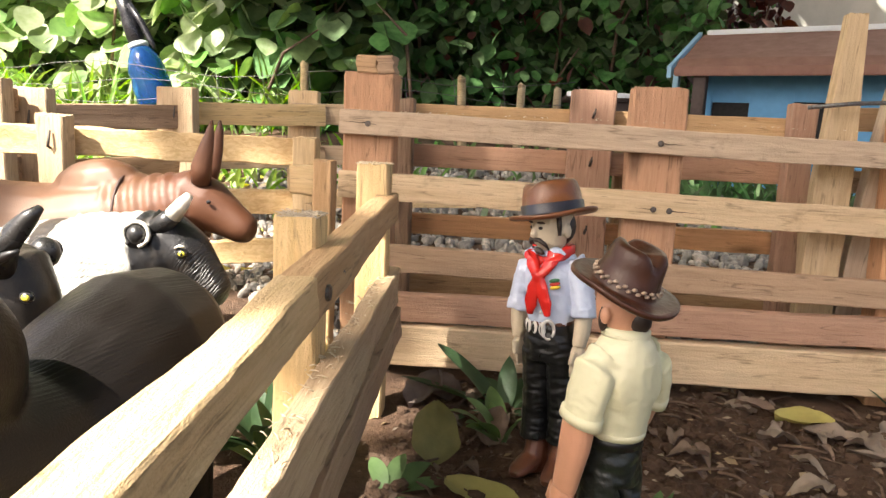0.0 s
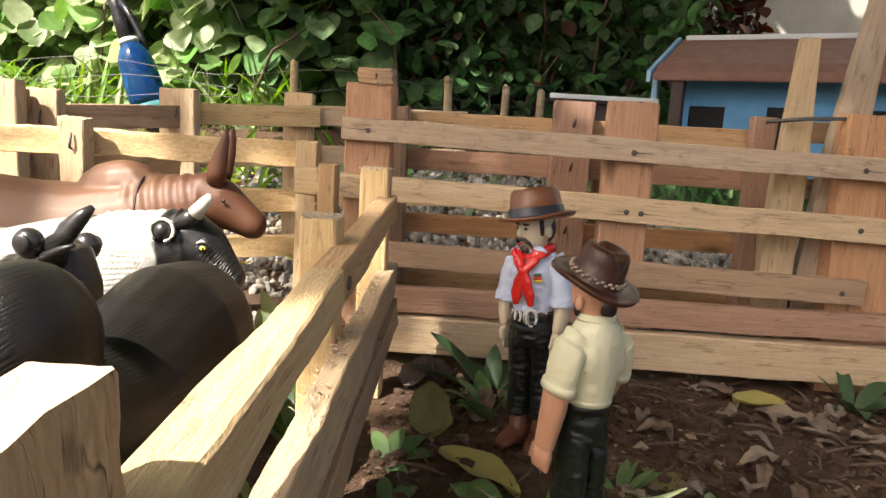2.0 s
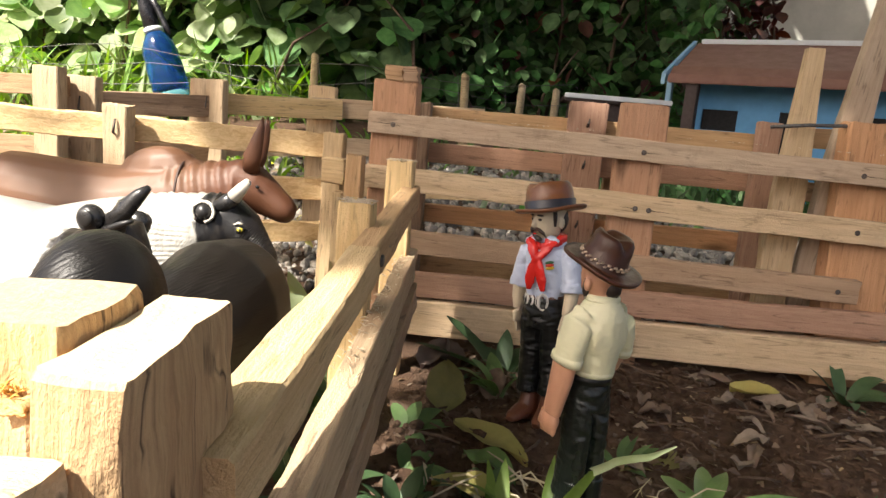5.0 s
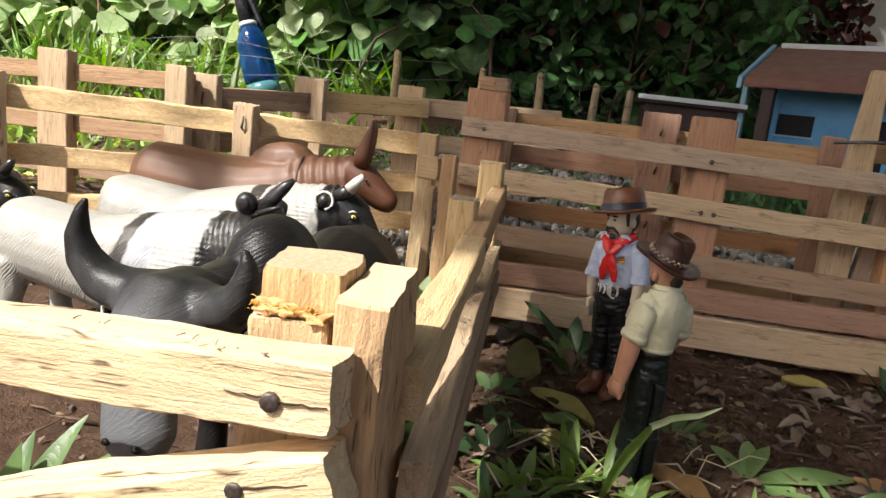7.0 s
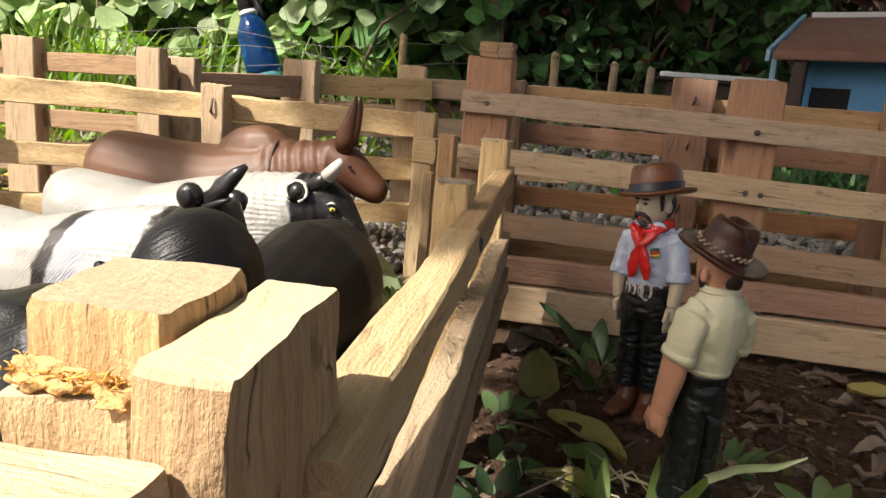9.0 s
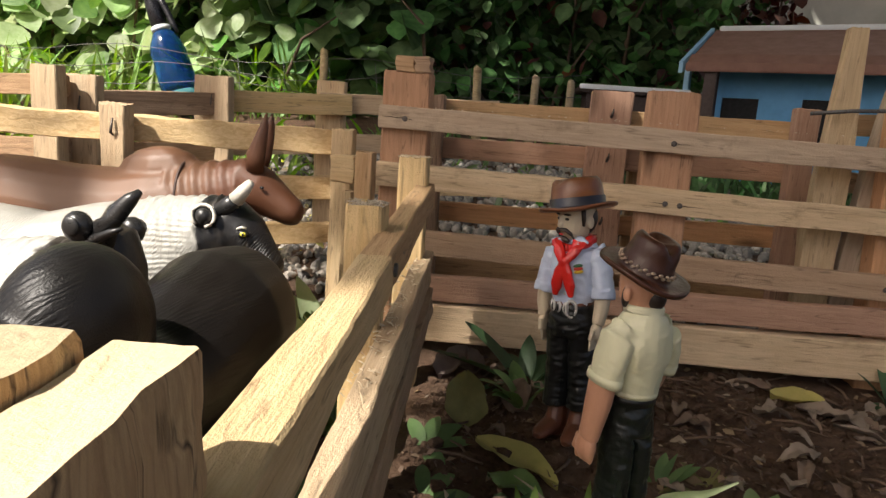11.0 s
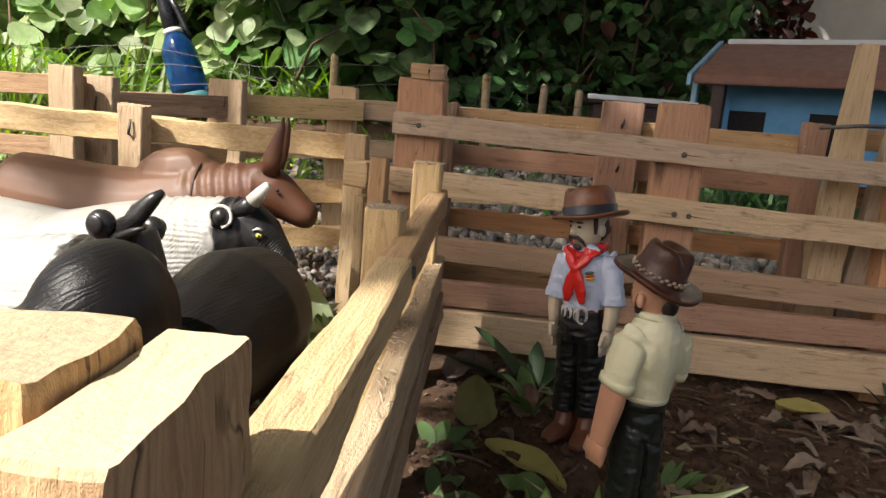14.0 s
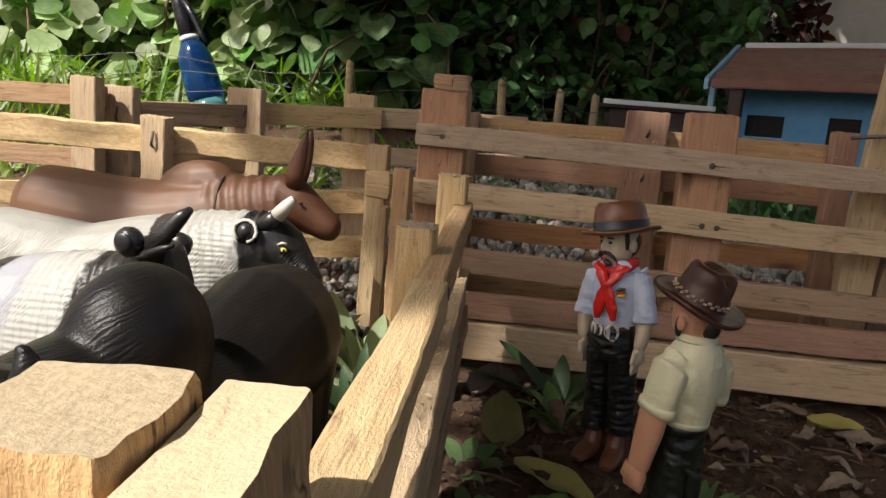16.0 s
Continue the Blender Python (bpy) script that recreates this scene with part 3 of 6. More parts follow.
for k in range(7):
    x = -0.62 + 0.11 * k
    bm = bmesh.new()
    tube(bm, [(x, 1.556, 0.16, 0.0007, 0.0007), (x + 0.004, 1.556, 0.23, 0.0007, 0.0007), (x - 0.003, 1.556, 0.29, 0.0007, 0.0007)], 5)
    part("wire", bm, WIRE, wf)

# ---------------------------------------------------------------- toy house and shed
BLUE = plain("sky_blue_paint", (0.10, 0.33, 0.60), 0.55, 0.12, 0.0006, 40)
ROOF = plain("brown_card_roof", (0.27, 0.135, 0.10), 0.7, 0.2, 0.0008, 30)
WHITE = plain("white_strip", (0.72, 0.75, 0.78), 0.5, 0.06)
DARKBROWN = plain("dark_brown_paint", (0.055, 0.032, 0.028), 0.6, 0.2)
# near-black stand-in for the shade inside the house
ROOM_SHADE = plain("interior_shade", (0.012, 0.011, 0.012), 0.8, 0.2)
PALEBLUE = plain("pale_blue_trim", (0.28, 0.50, 0.68), 0.5, 0.1)


def box_bm(lo, hi, bevel=0.002):
    bm = bmesh.new()
    lo, hi = Vector(lo), Vector(hi)
    bmesh.ops.create_cube(bm, size=1, matrix=Matrix.Translation((lo + hi) / 2) @ Matrix.Diagonal((*(hi - lo), 1)))
    if bevel:
        bmesh.ops.bevel(bm, geom=bm.edges[:], offset=bevel, segments=2, affect="EDGES")
    return bm


def box(name, parent, lo, hi, mat, bevel=0.002, label=""):
    return obj(name, box_bm(lo, hi, bevel), mat, parent, label, smooth=False)


def build_house():
    h = thing("toy_house", "blue toy farmhouse with brown roof and veranda", "toy house", at=(0.8226, 1.836, 0.056))
    h.rotation_euler = (0, 0, radians(-28.0))
    # local: x from -0.28 (gable) to 0.45, front at y = -0.2
    x0, x1, yf, yb, zb, zt = -0.26, 0.50, -0.17, 0.20, -0.06, 0.285
    cuts = [(-0.217, -0.130, 0.165, 0.2175), (-0.033, 0.035, 0.10, 0.2205), (0.14, 0.22, 0.165, 0.22)]
    # front wall in strips round its openings
    edges = [x0] + [v for c in cuts for v in c[:2]] + [x1]
    for i in range(0, len(edges), 2):
        box("wall", h, (edges[i], yf, zb), (edges[i + 1], yf + 0.012, zt), BLUE, 0.0008)
    for a, b, lo, hi in cuts:
        box("wall", h, (a, yf + 0.0005, hi), (b, yf + 0.0115, zt), BLUE, 0)
        box("wall", h, (a, yf + 0.0005, zb), (b, yf + 0.0115, lo), BLUE, 0)
    box("wall", h, (x0, yf + 0.0125, zb), (x0 + 0.012, yb, zt), BLUE, 0.0008)
    box("wall", h, (x1 - 0.012, yf + 0.0125, zb), (x1, yb, zt), BLUE, 0.0008)
    box("wall", h, (x0 + 0.0125, yb - 0.012, zb), (x1 - 0.0125, yb, zt), ROOM_SHADE, 0.0008)
    box("floor", h, (x0 + 0.0125, yf + 0.0125, zb), (x1 - 0.0125, yb - 0.0125, zb + 0.01), ROOM_SHADE, 0)
    # roof: two slopes with a stepped lower eave in front
    bm = bmesh.new()
    prof = [(-0.265, 0.287), (-0.225, 0.318), (-0.218, 0.312), (-0.02, 0.402), (0.25, 0.285), (0.25, 0.272), (-0.02, 0.388), (-0.26, 0.276)]
    ends = [[bm.verts.new((x, y, z)) for y, z in prof] for x in (x0 - 0.03, x1 + 0.04)]
    n = len(prof)
    for i in range(n):
        bm.faces.new((ends[0][i], ends[0][(i + 1) % n], ends[1][(i + 1) % n], ends[1][i]))
    bm.faces.new(ends[0][::-1])
    bm.faces.new(ends[1])
    bmesh.ops.recalc_face_normals(bm, faces=bm.faces)
    part("roof", bm, ROOF, h, "brown ribbed roof sheet", smooth=False)
    box("eave_board", h, (x0 - 0.028, -0.276, 0.272), (x1 + 0.038, -0.266, 0.294), ROOF, 0.003)
    box("ridge_strip", h, (x0 - 0.02, -0.03, 0.399), (x1 + 0.03, -0.008, 0.412), WHITE, 0.002, "white ridge strip")
    # gable triangle and its slanting trim
    bm = bmesh.new()
    for x in (x0 - 0.034, x0 - 0.044):
        for y, z in ((-0.275, 0.268), (-0.275, 0.295), (-0.02, 0.408), (-0.02, 0.38)):
            bm.verts.new((x, y, z))
    v = bm.verts[:] if bm.verts.ensure_lookup_table() is None else []
    for f in ((0, 1, 2, 3), (7, 6, 5, 4), (0, 4, 5, 1), (1, 5, 6, 2), (2, 6, 7, 3), (3, 7, 4, 0)):
        bm.faces.new([v[i] for i in f])
    bmesh.ops.recalc_face_normals(bm, faces=bm.faces)
    part("gable_trim", bm, PALEBLUE, h, "pale blue slanting gable board", smooth=False)
    box("veranda_post", h, (-0.244, -0.262, zb), (-0.214, -0.236, 0.276), DARKBROWN, 0.002)
    box("veranda_post", h, (x0 - 0.05, -0.20, zb), (x0 - 0.036, -0.18, 0.30), PALEBLUE, 0.002)
    box("veranda_post", h, (x1 - 0.02, -0.262, zb), (x1 + 0.005, -0.24, 0.276), DARKBROWN, 0.002)
    for a, b, lo, hi in cuts:
        w = box("window", h, (a - 0.004, yf - 0.004, lo - 0.005), (b + 0.004, yf - 0.0005, lo), PALEBLUE, 0.0006)
        # dark sheet filling the opening with the room's shade
        box("pane", w, (a, yf + 0.006, lo), (b, yf + 0.008, hi), ROOM_SHADE, 0)


build_house()
sh = thing("toy_shed", "low dark shed with a white roof edge", "shed", at=(0.33, 1.85, 0.06))
box("wall", sh, (-0.115, -0.05, -0.05), (0.12, 0.10, 0.205), DARKBROWN, 0.002)
box("roof", sh, (-0.135, -0.07, 0.206), (0.14, 0.13, 0.222), DARKBROWN, 0.003)
box("roof_edge", sh, (-0.136, -0.076, 0.214), (0.141, -0.0705, 0.226), WHITE, 0.0015, "white roof edge strip")

# ---------------------------------------------------------------- wall and hedge behind
PLASTER = plain("stained_plaster", (0.46, 0.45, 0.39), 0.9, 0.25, 0.002, 6)
gw = obj("wall_back", box_bm((-6, 3.3, -0.2), (6, 3.5, 2.4), 0), PLASTER, smooth=False)
tagged(gw, "old beige plastered garden wall with stains", "wall", kind="structure")

rng = random.Random(7)


def cloud_leaves(bm, n, spot, size, wide, rnd, mat=0, lift=0.3, droop=0.6, seg=3, hang=0.0):
    for _ in range(n):
        p = spot(rnd)
        if p is None:
            continue
        a = rnd.uniform(0, 2 * math.pi)
        way = Vector((math.cos(a), math.sin(a) - 0.25, rnd.uniform(-0.5, 0.6) + lift))
        if rnd.random() < hang:
            way = Vector((rnd.uniform(-0.9, 0.9), rnd.uniform(-0.9, -0.2), rnd.uniform(-1.0, -0.1)))
        s = size * rnd.uniform(0.6, 1.35)
        blade(bm, p, way, s, s * wide * rnd.uniform(0.8, 1.2), droop, rnd.uniform(-0.9, 0.9), 0.2, seg, mat)


def stems(bm, n, spot, rnd, r=0.006):
    for _ in range(n):
        p = next(Vector(q) for q in iter(lambda: spot(rnd), 0) if q)
        g = ground_z(p.x, p.y) - 0.02
        q = Vector((p.x + rnd.uniform(-0.2, 0.2), p.y + rnd.uniform(-0.1, 0.15), g))
        m = (p + q) / 2 + Vector((rnd.uniform(-0.06, 0.06), 0, rnd.uniform(0, 0.08)))
        tube(bm, [(*q, r, r), (*m, r * 0.8, r * 0.8), (*p, r * 0.4, r * 0.4)], 6)


def hedge(name, label, n, spot, size, wide, mats, rnd, branches=40, **kw):
    t = thing(name, label, "plant")
    bm = bmesh.new()
    for k in range(len(mats)):
        cloud_leaves(bm, n[k], spot, size, wide, rnd, k, **kw)
    tagged(part("foliage", bm, mats, t), kind="stuff")
    bm = bmesh.new()
    stems(bm, branches, spot, rnd)
    tagged(part("brushwood", bm, TWIG, t), kind="stuff")
    return t


def dark_spot(r):
    x = r.uniform(-1.1, 0.66)
    y = 2.4 + r.uniform(-0.3, 0.3) + 0.1 * math.sin(x * 7)
    z = r.uniform(0.08, 1.25)
    top = 1.15 - 0.45 * max(0, x - 0.55)
    if z > top * (0.9 + 0.2 * math.sin(x * 13)):
        return None
    return (x, y + 0.12 * z, z)


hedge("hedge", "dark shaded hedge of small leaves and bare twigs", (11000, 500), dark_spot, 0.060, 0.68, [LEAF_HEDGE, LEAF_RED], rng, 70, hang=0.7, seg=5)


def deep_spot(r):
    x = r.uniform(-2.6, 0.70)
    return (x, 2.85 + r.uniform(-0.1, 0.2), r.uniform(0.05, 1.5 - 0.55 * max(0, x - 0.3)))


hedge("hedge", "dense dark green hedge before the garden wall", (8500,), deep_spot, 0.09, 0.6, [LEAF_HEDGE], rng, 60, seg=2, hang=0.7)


def red_spot(r):
    x = r.uniform(0.50, 1.04)
    return (x, 2.75 + r.uniform(-0.1, 0.2), r.uniform(0.35, 1.25 - 0.55 * max(0, x - 0.7)))


hedge("shrub", "reddish leafed shrub against the wall", (1500, 350), red_spot, 0.05, 0.7, [LEAF_RED, LEAF_HEDGE], rng, 30, hang=0.6, seg=4)


def bright_spot(r):
    x = r.uniform(-2.3, -0.62)
    y = 1.98 + r.uniform(-0.15, 0.4)
    z = r.uniform(0.12, 0.85)
    return (x, y + z * 0.2, z)


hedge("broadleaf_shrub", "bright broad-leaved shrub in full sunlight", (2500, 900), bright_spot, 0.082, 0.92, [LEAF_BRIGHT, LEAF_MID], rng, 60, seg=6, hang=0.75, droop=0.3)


def mid_spot(r):
    x = r.uniform(-0.80, -0.30)
    return (x, 2.05 + r.uniform(-0.1, 0.25), r.uniform(0.12, 0.80))


# same broad leaves in darker materials: half shade put into the colour
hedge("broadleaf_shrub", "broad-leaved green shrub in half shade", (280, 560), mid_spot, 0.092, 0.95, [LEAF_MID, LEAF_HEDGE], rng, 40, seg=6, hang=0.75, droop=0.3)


def grass(name, label, n, area, height, width, mat, rnd):
    bm = bmesh.new()
    for _ in range(n):
        x, y = rnd.uniform(*area[0]), rnd.uniform(*area[1])
        a = rnd.uniform(0, 2 * math.pi)
        lean = rnd.uniform(0.1, 0.7)
        s = height * rnd.uniform(0.5, 1.25)
        blade(bm, (x, y, ground_z(x, y) - 0.004), (math.cos(a) * lean, math.sin(a) * lean, 1), s, width * rnd.uniform(0.7, 1.3), rnd.uniform(0.5, 1.8), rnd.uniform(-1, 1), 0.3, 5, 0, 0.55)
    return tagged(obj(name, bm, mat), label, "grass", kind="stuff")


grass("tall_grass", "tall bright grass blades lit by the sun", 280, ((-1.7, -0.93), (1.6, 1.9)), 0.20, 0.012, GRASS, rng)
grass("tall_grass", "tall grass behind the blue bottle", 130, ((-0.93, -0.45), (1.80, 1.98)), 0.20, 0.012, GRASS, rng)
grass("grass", "short sunlit grass and weeds behind the fences", 600, ((-1.7, -0.25), (1.02, 1.6)), 0.065, 0.010, GRASS, rng)
grass("grass", "low sunlit herbs on the ground behind the outer fence", 700, ((-1.35, -0.42), (0.76, 1.4)), 0.034, 0.015, LEAF_HERB, rng)
grass("grass", "low weeds between the gravel and the hedge", 420, ((-0.3, 1.0), (1.0, 1.9)), 0.05, 0.012, LEAF_MID, rng)

grass("tall_weed", "low green weeds growing before the toy house", 650, ((0.22, 1.15), (1.22, 1.55)), 0.095, 0.012, LEAF_HEDGE, rng)

# ---------------------------------------------------------------- unseen tree overhead, added to cast the pen's shade
def shade_canopy():
    t = thing("tree", "unseen leafy tree added to shade the pen", "tree")
    rnd = random.Random(21)
    bm = bmesh.new()
    H0 = 1.9
    shift = SUN_TO * (H0 / SUN_TO.z)
    made = 0
    while made < 26000:
        near = 18500 < made < 23000
        gx, gy = (rnd.uniform(0.0, 0.42), rnd.uniform(-0.2, 0.6)) if near else (rnd.uniform(0.6, 1.7), rnd.uniform(1.6, 2.7)) if made > 23000 else (rnd.uniform(-0.95, 3.0), rnd.uniform(-0.4, 4.0))
        # the crown's edge over the ground, and the holes in it
        edge = 0.13 if gy < 0.16 else 0.066 if gy < 0.25 else 0.016 if gy < 0.46 else -0.13 if gy < 0.53 else -0.06 if gy < 0.6 else -0.14 if gy < 1.0 else -0.32 - 0.08 * min(gy - 1.0, 1.2) - (0.37 if gy > 2.2 else 0.0)
        d = gx - (0.03 + edge)
        hole = noise.noise(Vector((gx * 7.0, gy * 7.0, 5.0)))
        keep = 1.0 / (1.0 + math.exp(-max(min(d * (90 if near else 40), 50), -50))) * (1.0 if hole < (0.5 if gx < 0.2 else 0.6) or gy > 0.5 else 0.12)
        if gy > 1.9:
            keep *= 0.95
        if ((gx - 1.05) / 2.1) ** 2 + ((gy - 1.8) / 2.4) ** 2 > 1.08 + 0.2 * noise.noise(Vector((gx * 2.2, gy * 2.2, 1.0))):
            keep = 0.0
        if 0.46 < gy < 0.53 and -0.09 < gx < -0.015:
            keep = 0.0
        if not near and -0.08 < gx < 0.36 and -0.2 < gy < 0.52:
            keep = 0.0
        # gaps left open to drop sun patches on chosen spots
        for hx, hy, hr in ((0.21, 0.195, 0.055), (0.07, 0.165, 0.045), (0.125, 0.165, 0.04), (0.175, 0.52, 0.02), (0.05, 0.235, 0.012)):
            if (gx - hx) ** 2 + (gy - hy) ** 2 < (hr if near else hr + 0.04) ** 2:
                keep = 0.0
        if rnd.random() > keep:
            made += 0.25
            continue
        made += 1
        z = H0 + rnd.uniform(-0.12, 0.5)
        p = Vector((gx, gy, 0)) + shift * (z / H0)
        a = rnd.uniform(0, 2 * math.pi)
        s = rnd.uniform(0.03, 0.05) if near else rnd.uniform(0.07, 0.12)
        blade(bm, p, (math.cos(a), math.sin(a), rnd.uniform(-0.4, 0.2)), s, s * 0.55, 0.5, rnd.uniform(-0.6, 0.6), 0.2, 3)
    # extra spray of leaves placed to dapple the brown bull's back
    for _ in range(26):
        gx, gy = rnd.uniform(-0.27, -0.045), rnd.uniform(0.462, 0.496)
        p = Vector((gx, gy, 0)) + shift
        a = rnd.uniform(0, 2 * math.pi)
        s = rnd.uniform(0.028, 0.042)
        blade(bm, p, (math.cos(a), math.sin(a), rnd.uniform(-0.3, 0.2)), s, s * 0.55, 0.4, rnd.uniform(-0.5, 0.5), 0.2, 3)
    part("crown", bm, LEAF_MID, t)
    bm = bmesh.new()
    base = Vector((1.85, -1.75, -0.05))
    fork = Vector((1.40, -1.10, 1.62))
    tube(bm, [(*base, 0.13, 0.13), (*(base.lerp(fork, 0.5) + Vector((0.06, 0, 0))), 0.10, 0.10), (*fork, 0.085, 0.085)], 12)
    for gx, gy in ((0.45, 0.35), (0.35, 1.3), (1.2, 0.6), (1.4, 1.6), (0.6, 2.4), (2.0, 0.2), (2.2, 2.4), (1.0, 3.2), (2.7, 1.2)):
        q = Vector((gx, gy, 0)) + shift * 1.12
        tube(bm, [(*fork, 0.05, 0.05), (*(fork.lerp(q, 0.5) + Vector((0, 0, 0.08))), 0.03, 0.03), (*q, 0.008, 0.008)], 7)
    part("trunk", bm, TWIG, t)


shade_canopy()

# ---------------------------------------------------------------- toy cattle
def hide(name, stops, tilt=0.0, jag=0.02, rough=0.42, fur=0.6, ridges=0.0, grime=0.35, spec=0.5, comb=(1.0, 0.0, -0.7), streak=0.5, fore=(0.46, 0.56, 0.73, 0.79), marks=(), bare=0.2):
    """Moulded vinyl, coloured in bands along the body; stops: share of the length and colour."""
    k = Mat(name, rough)
    sep = k.t.nodes.new("ShaderNodeSeparateXYZ")
    k.link(k.tc.outputs["Object"], sep.inputs[0])
    n = k.noise(160, 3, 0.6, k.coords((1, 1, 0.35), False))
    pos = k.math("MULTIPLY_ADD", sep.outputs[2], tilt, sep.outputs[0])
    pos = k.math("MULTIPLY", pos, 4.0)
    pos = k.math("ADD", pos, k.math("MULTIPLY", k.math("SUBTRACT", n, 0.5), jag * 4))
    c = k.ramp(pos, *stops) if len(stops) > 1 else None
    base = c if c is not None else k.mix(0.0, stops[0][1], stops[0][1])
    for mx, mz, rx, rz in marks:
        off = k.math("ADD", k.math("POWER", k.math("DIVIDE", k.math("SUBTRACT", sep.outputs[0], mx), rx), 2), k.math("POWER", k.math("DIVIDE", k.math("SUBTRACT", sep.outputs[2], mz), rz), 2))
        blot = k.math("ADD", off, k.math("MULTIPLY", k.math("SUBTRACT", k.noise(420, 3, 0.6, k.coords((1, 1, 0.35), False)), 0.5), 1.6))
        base = k.mix(k.ramp(blot, (0.85, 1.0), (1.0, 0.0)), base, BK)
    dirt = k.noise(28, 5, 0.65)
    base = k.mix(k.math("MULTIPLY", k.ramp(dirt, (0.45, 0.0), (0.8, 1.0)), grime), base, (0.20, 0.15, 0.10))
    run = k.math("ADD", k.math("ADD", k.math("MULTIPLY", sep.outputs[0], comb[0]), k.math("MULTIPLY", sep.outputs[1], comb[1])), k.math("MULTIPLY", sep.outputs[2], comb[2]))
    aside = k.t.nodes.new("ShaderNodeCombineXYZ")
    k.link(run, aside.inputs[0])
    k.link(k.math("MULTIPLY", sep.outputs[1], 0.5), aside.inputs[1])
    k.link(k.math("MULTIPLY", sep.outputs[2], 0.5), aside.inputs[2])
    hair = k.t.nodes.new("ShaderNodeTexWave")
    hair.inputs["Scale"].default_value, hair.inputs["Distortion"].default_value = 150.0, 9.0
    hair.inputs["Detail"].default_value, hair.inputs["Detail Scale"].default_value = 4.0, 1.6
    k.link(aside.outputs[0], hair.inputs["Vector"])
    strand = hair.outputs["Fac"]
    tuft = k.ramp(k.noise(48, 2, 0.5, k.coords((1, 1, 0.6), False)), (0.40, 0.05), (0.62, 1.0))
    tuft = k.math("MULTIPLY", tuft, k.ramp(k.math("MULTIPLY", sep.outputs[2], 5.0), (0.52, 1.0), (0.64, bare)))
    # shade between hair strokes, multiplied into the colour by streak
    hair_shade = k.math("MULTIPLY", k.ramp(strand, (0.05, 1.0), (0.40, 0.0)), tuft)
    base = k.mix(k.math("MULTIPLY", hair_shade, streak), base, (0.42, 0.41, 0.39), "MULTIPLY")
    grainy = k.noise(1500, 2)
    h = k.math("MULTIPLY_ADD", k.math("MULTIPLY", k.math("SUBTRACT", strand, 0.5), tuft), fur, k.math("MULTIPLY", grainy, 0.10))
    if ridges:
        w = k.t.nodes.new("ShaderNodeTexWave")
        w.wave_profile = "SAW"
        w.inputs["Scale"].default_value, w.inputs["Distortion"].default_value = 75.0, 4.5
        w.inputs["Detail Scale"].default_value = 2.0
        k.link(k.coords((1, 0.3, 0.25), False), w.inputs["Vector"])
        rows = k.t.nodes.new("ShaderNodeTexWave")
        rows.bands_direction = "Z"
        rows.inputs["Scale"].default_value, rows.inputs["Distortion"].default_value = 95.0, 3.0
        k.link(k.coords((0.35, 0.3, 1), False), rows.inputs["Vector"])
        scale = k.math("MULTIPLY_ADD", rows.outputs["Fac"], 0.2, w.outputs["Fac"])
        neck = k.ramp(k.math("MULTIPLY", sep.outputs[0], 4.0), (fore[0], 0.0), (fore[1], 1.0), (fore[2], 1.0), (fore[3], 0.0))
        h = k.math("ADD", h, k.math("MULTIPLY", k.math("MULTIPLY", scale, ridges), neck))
        # troughs of the neck ridges darkened in colour, as shaded folds
        groove_shade = k.ramp(w.outputs["Fac"], (0.0, 1.0), (0.3, 0.0))
        base = k.mix(k.math("MULTIPLY", k.math("MULTIPLY", groove_shade, neck), 0.3), base, (0.45, 0.44, 0.43), "MULTIPLY")
    return k.done(base, h, 0.0020, 0.9, k.ramp(dirt, (0.3, rough - 0.06), (0.7, rough + 0.12)), spec)


EYE_BLACK = plain("glossy_black", (0.012, 0.011, 0.011), 0.18, 0.05, 0.0001)
EYE_YELLOW = plain("yellow_paint", (0.62, 0.55, 0.05), 0.35, 0.1)
HORN_WHITE = plain("off_white_paint", (0.66, 0.62, 0.54), 0.4, 0.2)
HORN_BLACK = plain("black_vinyl", (0.022, 0.021, 0.021), 0.3, 0.1)
SEAM = plain("dark_seam", (0.05, 0.025, 0.018), 0.6)

BK, WH = (0.009, 0.0085, 0.009), (0.36, 0.352, 0.322)
BROWN = hide("brown_vinyl_hide", [(0.0, (0.136, 0.064, 0.033)), (0.45, (0.146, 0.070, 0.037)), (0.72, (0.120, 0.054, 0.028)), (0.8, (0.100, 0.038, 0.019)), (1.0, (0.092, 0.034, 0.016))], fur=0.0, rough=0.45, grime=0.1, spec=0.4, streak=0.0)
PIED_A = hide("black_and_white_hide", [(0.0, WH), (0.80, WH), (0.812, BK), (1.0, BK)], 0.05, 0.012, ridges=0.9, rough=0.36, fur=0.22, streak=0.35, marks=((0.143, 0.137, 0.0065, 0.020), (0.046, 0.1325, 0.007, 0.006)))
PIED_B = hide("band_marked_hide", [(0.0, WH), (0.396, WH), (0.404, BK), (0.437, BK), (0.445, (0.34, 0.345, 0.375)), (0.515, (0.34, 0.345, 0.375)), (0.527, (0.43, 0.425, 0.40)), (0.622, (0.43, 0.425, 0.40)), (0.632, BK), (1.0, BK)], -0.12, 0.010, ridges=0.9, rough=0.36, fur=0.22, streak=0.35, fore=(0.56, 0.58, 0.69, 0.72))
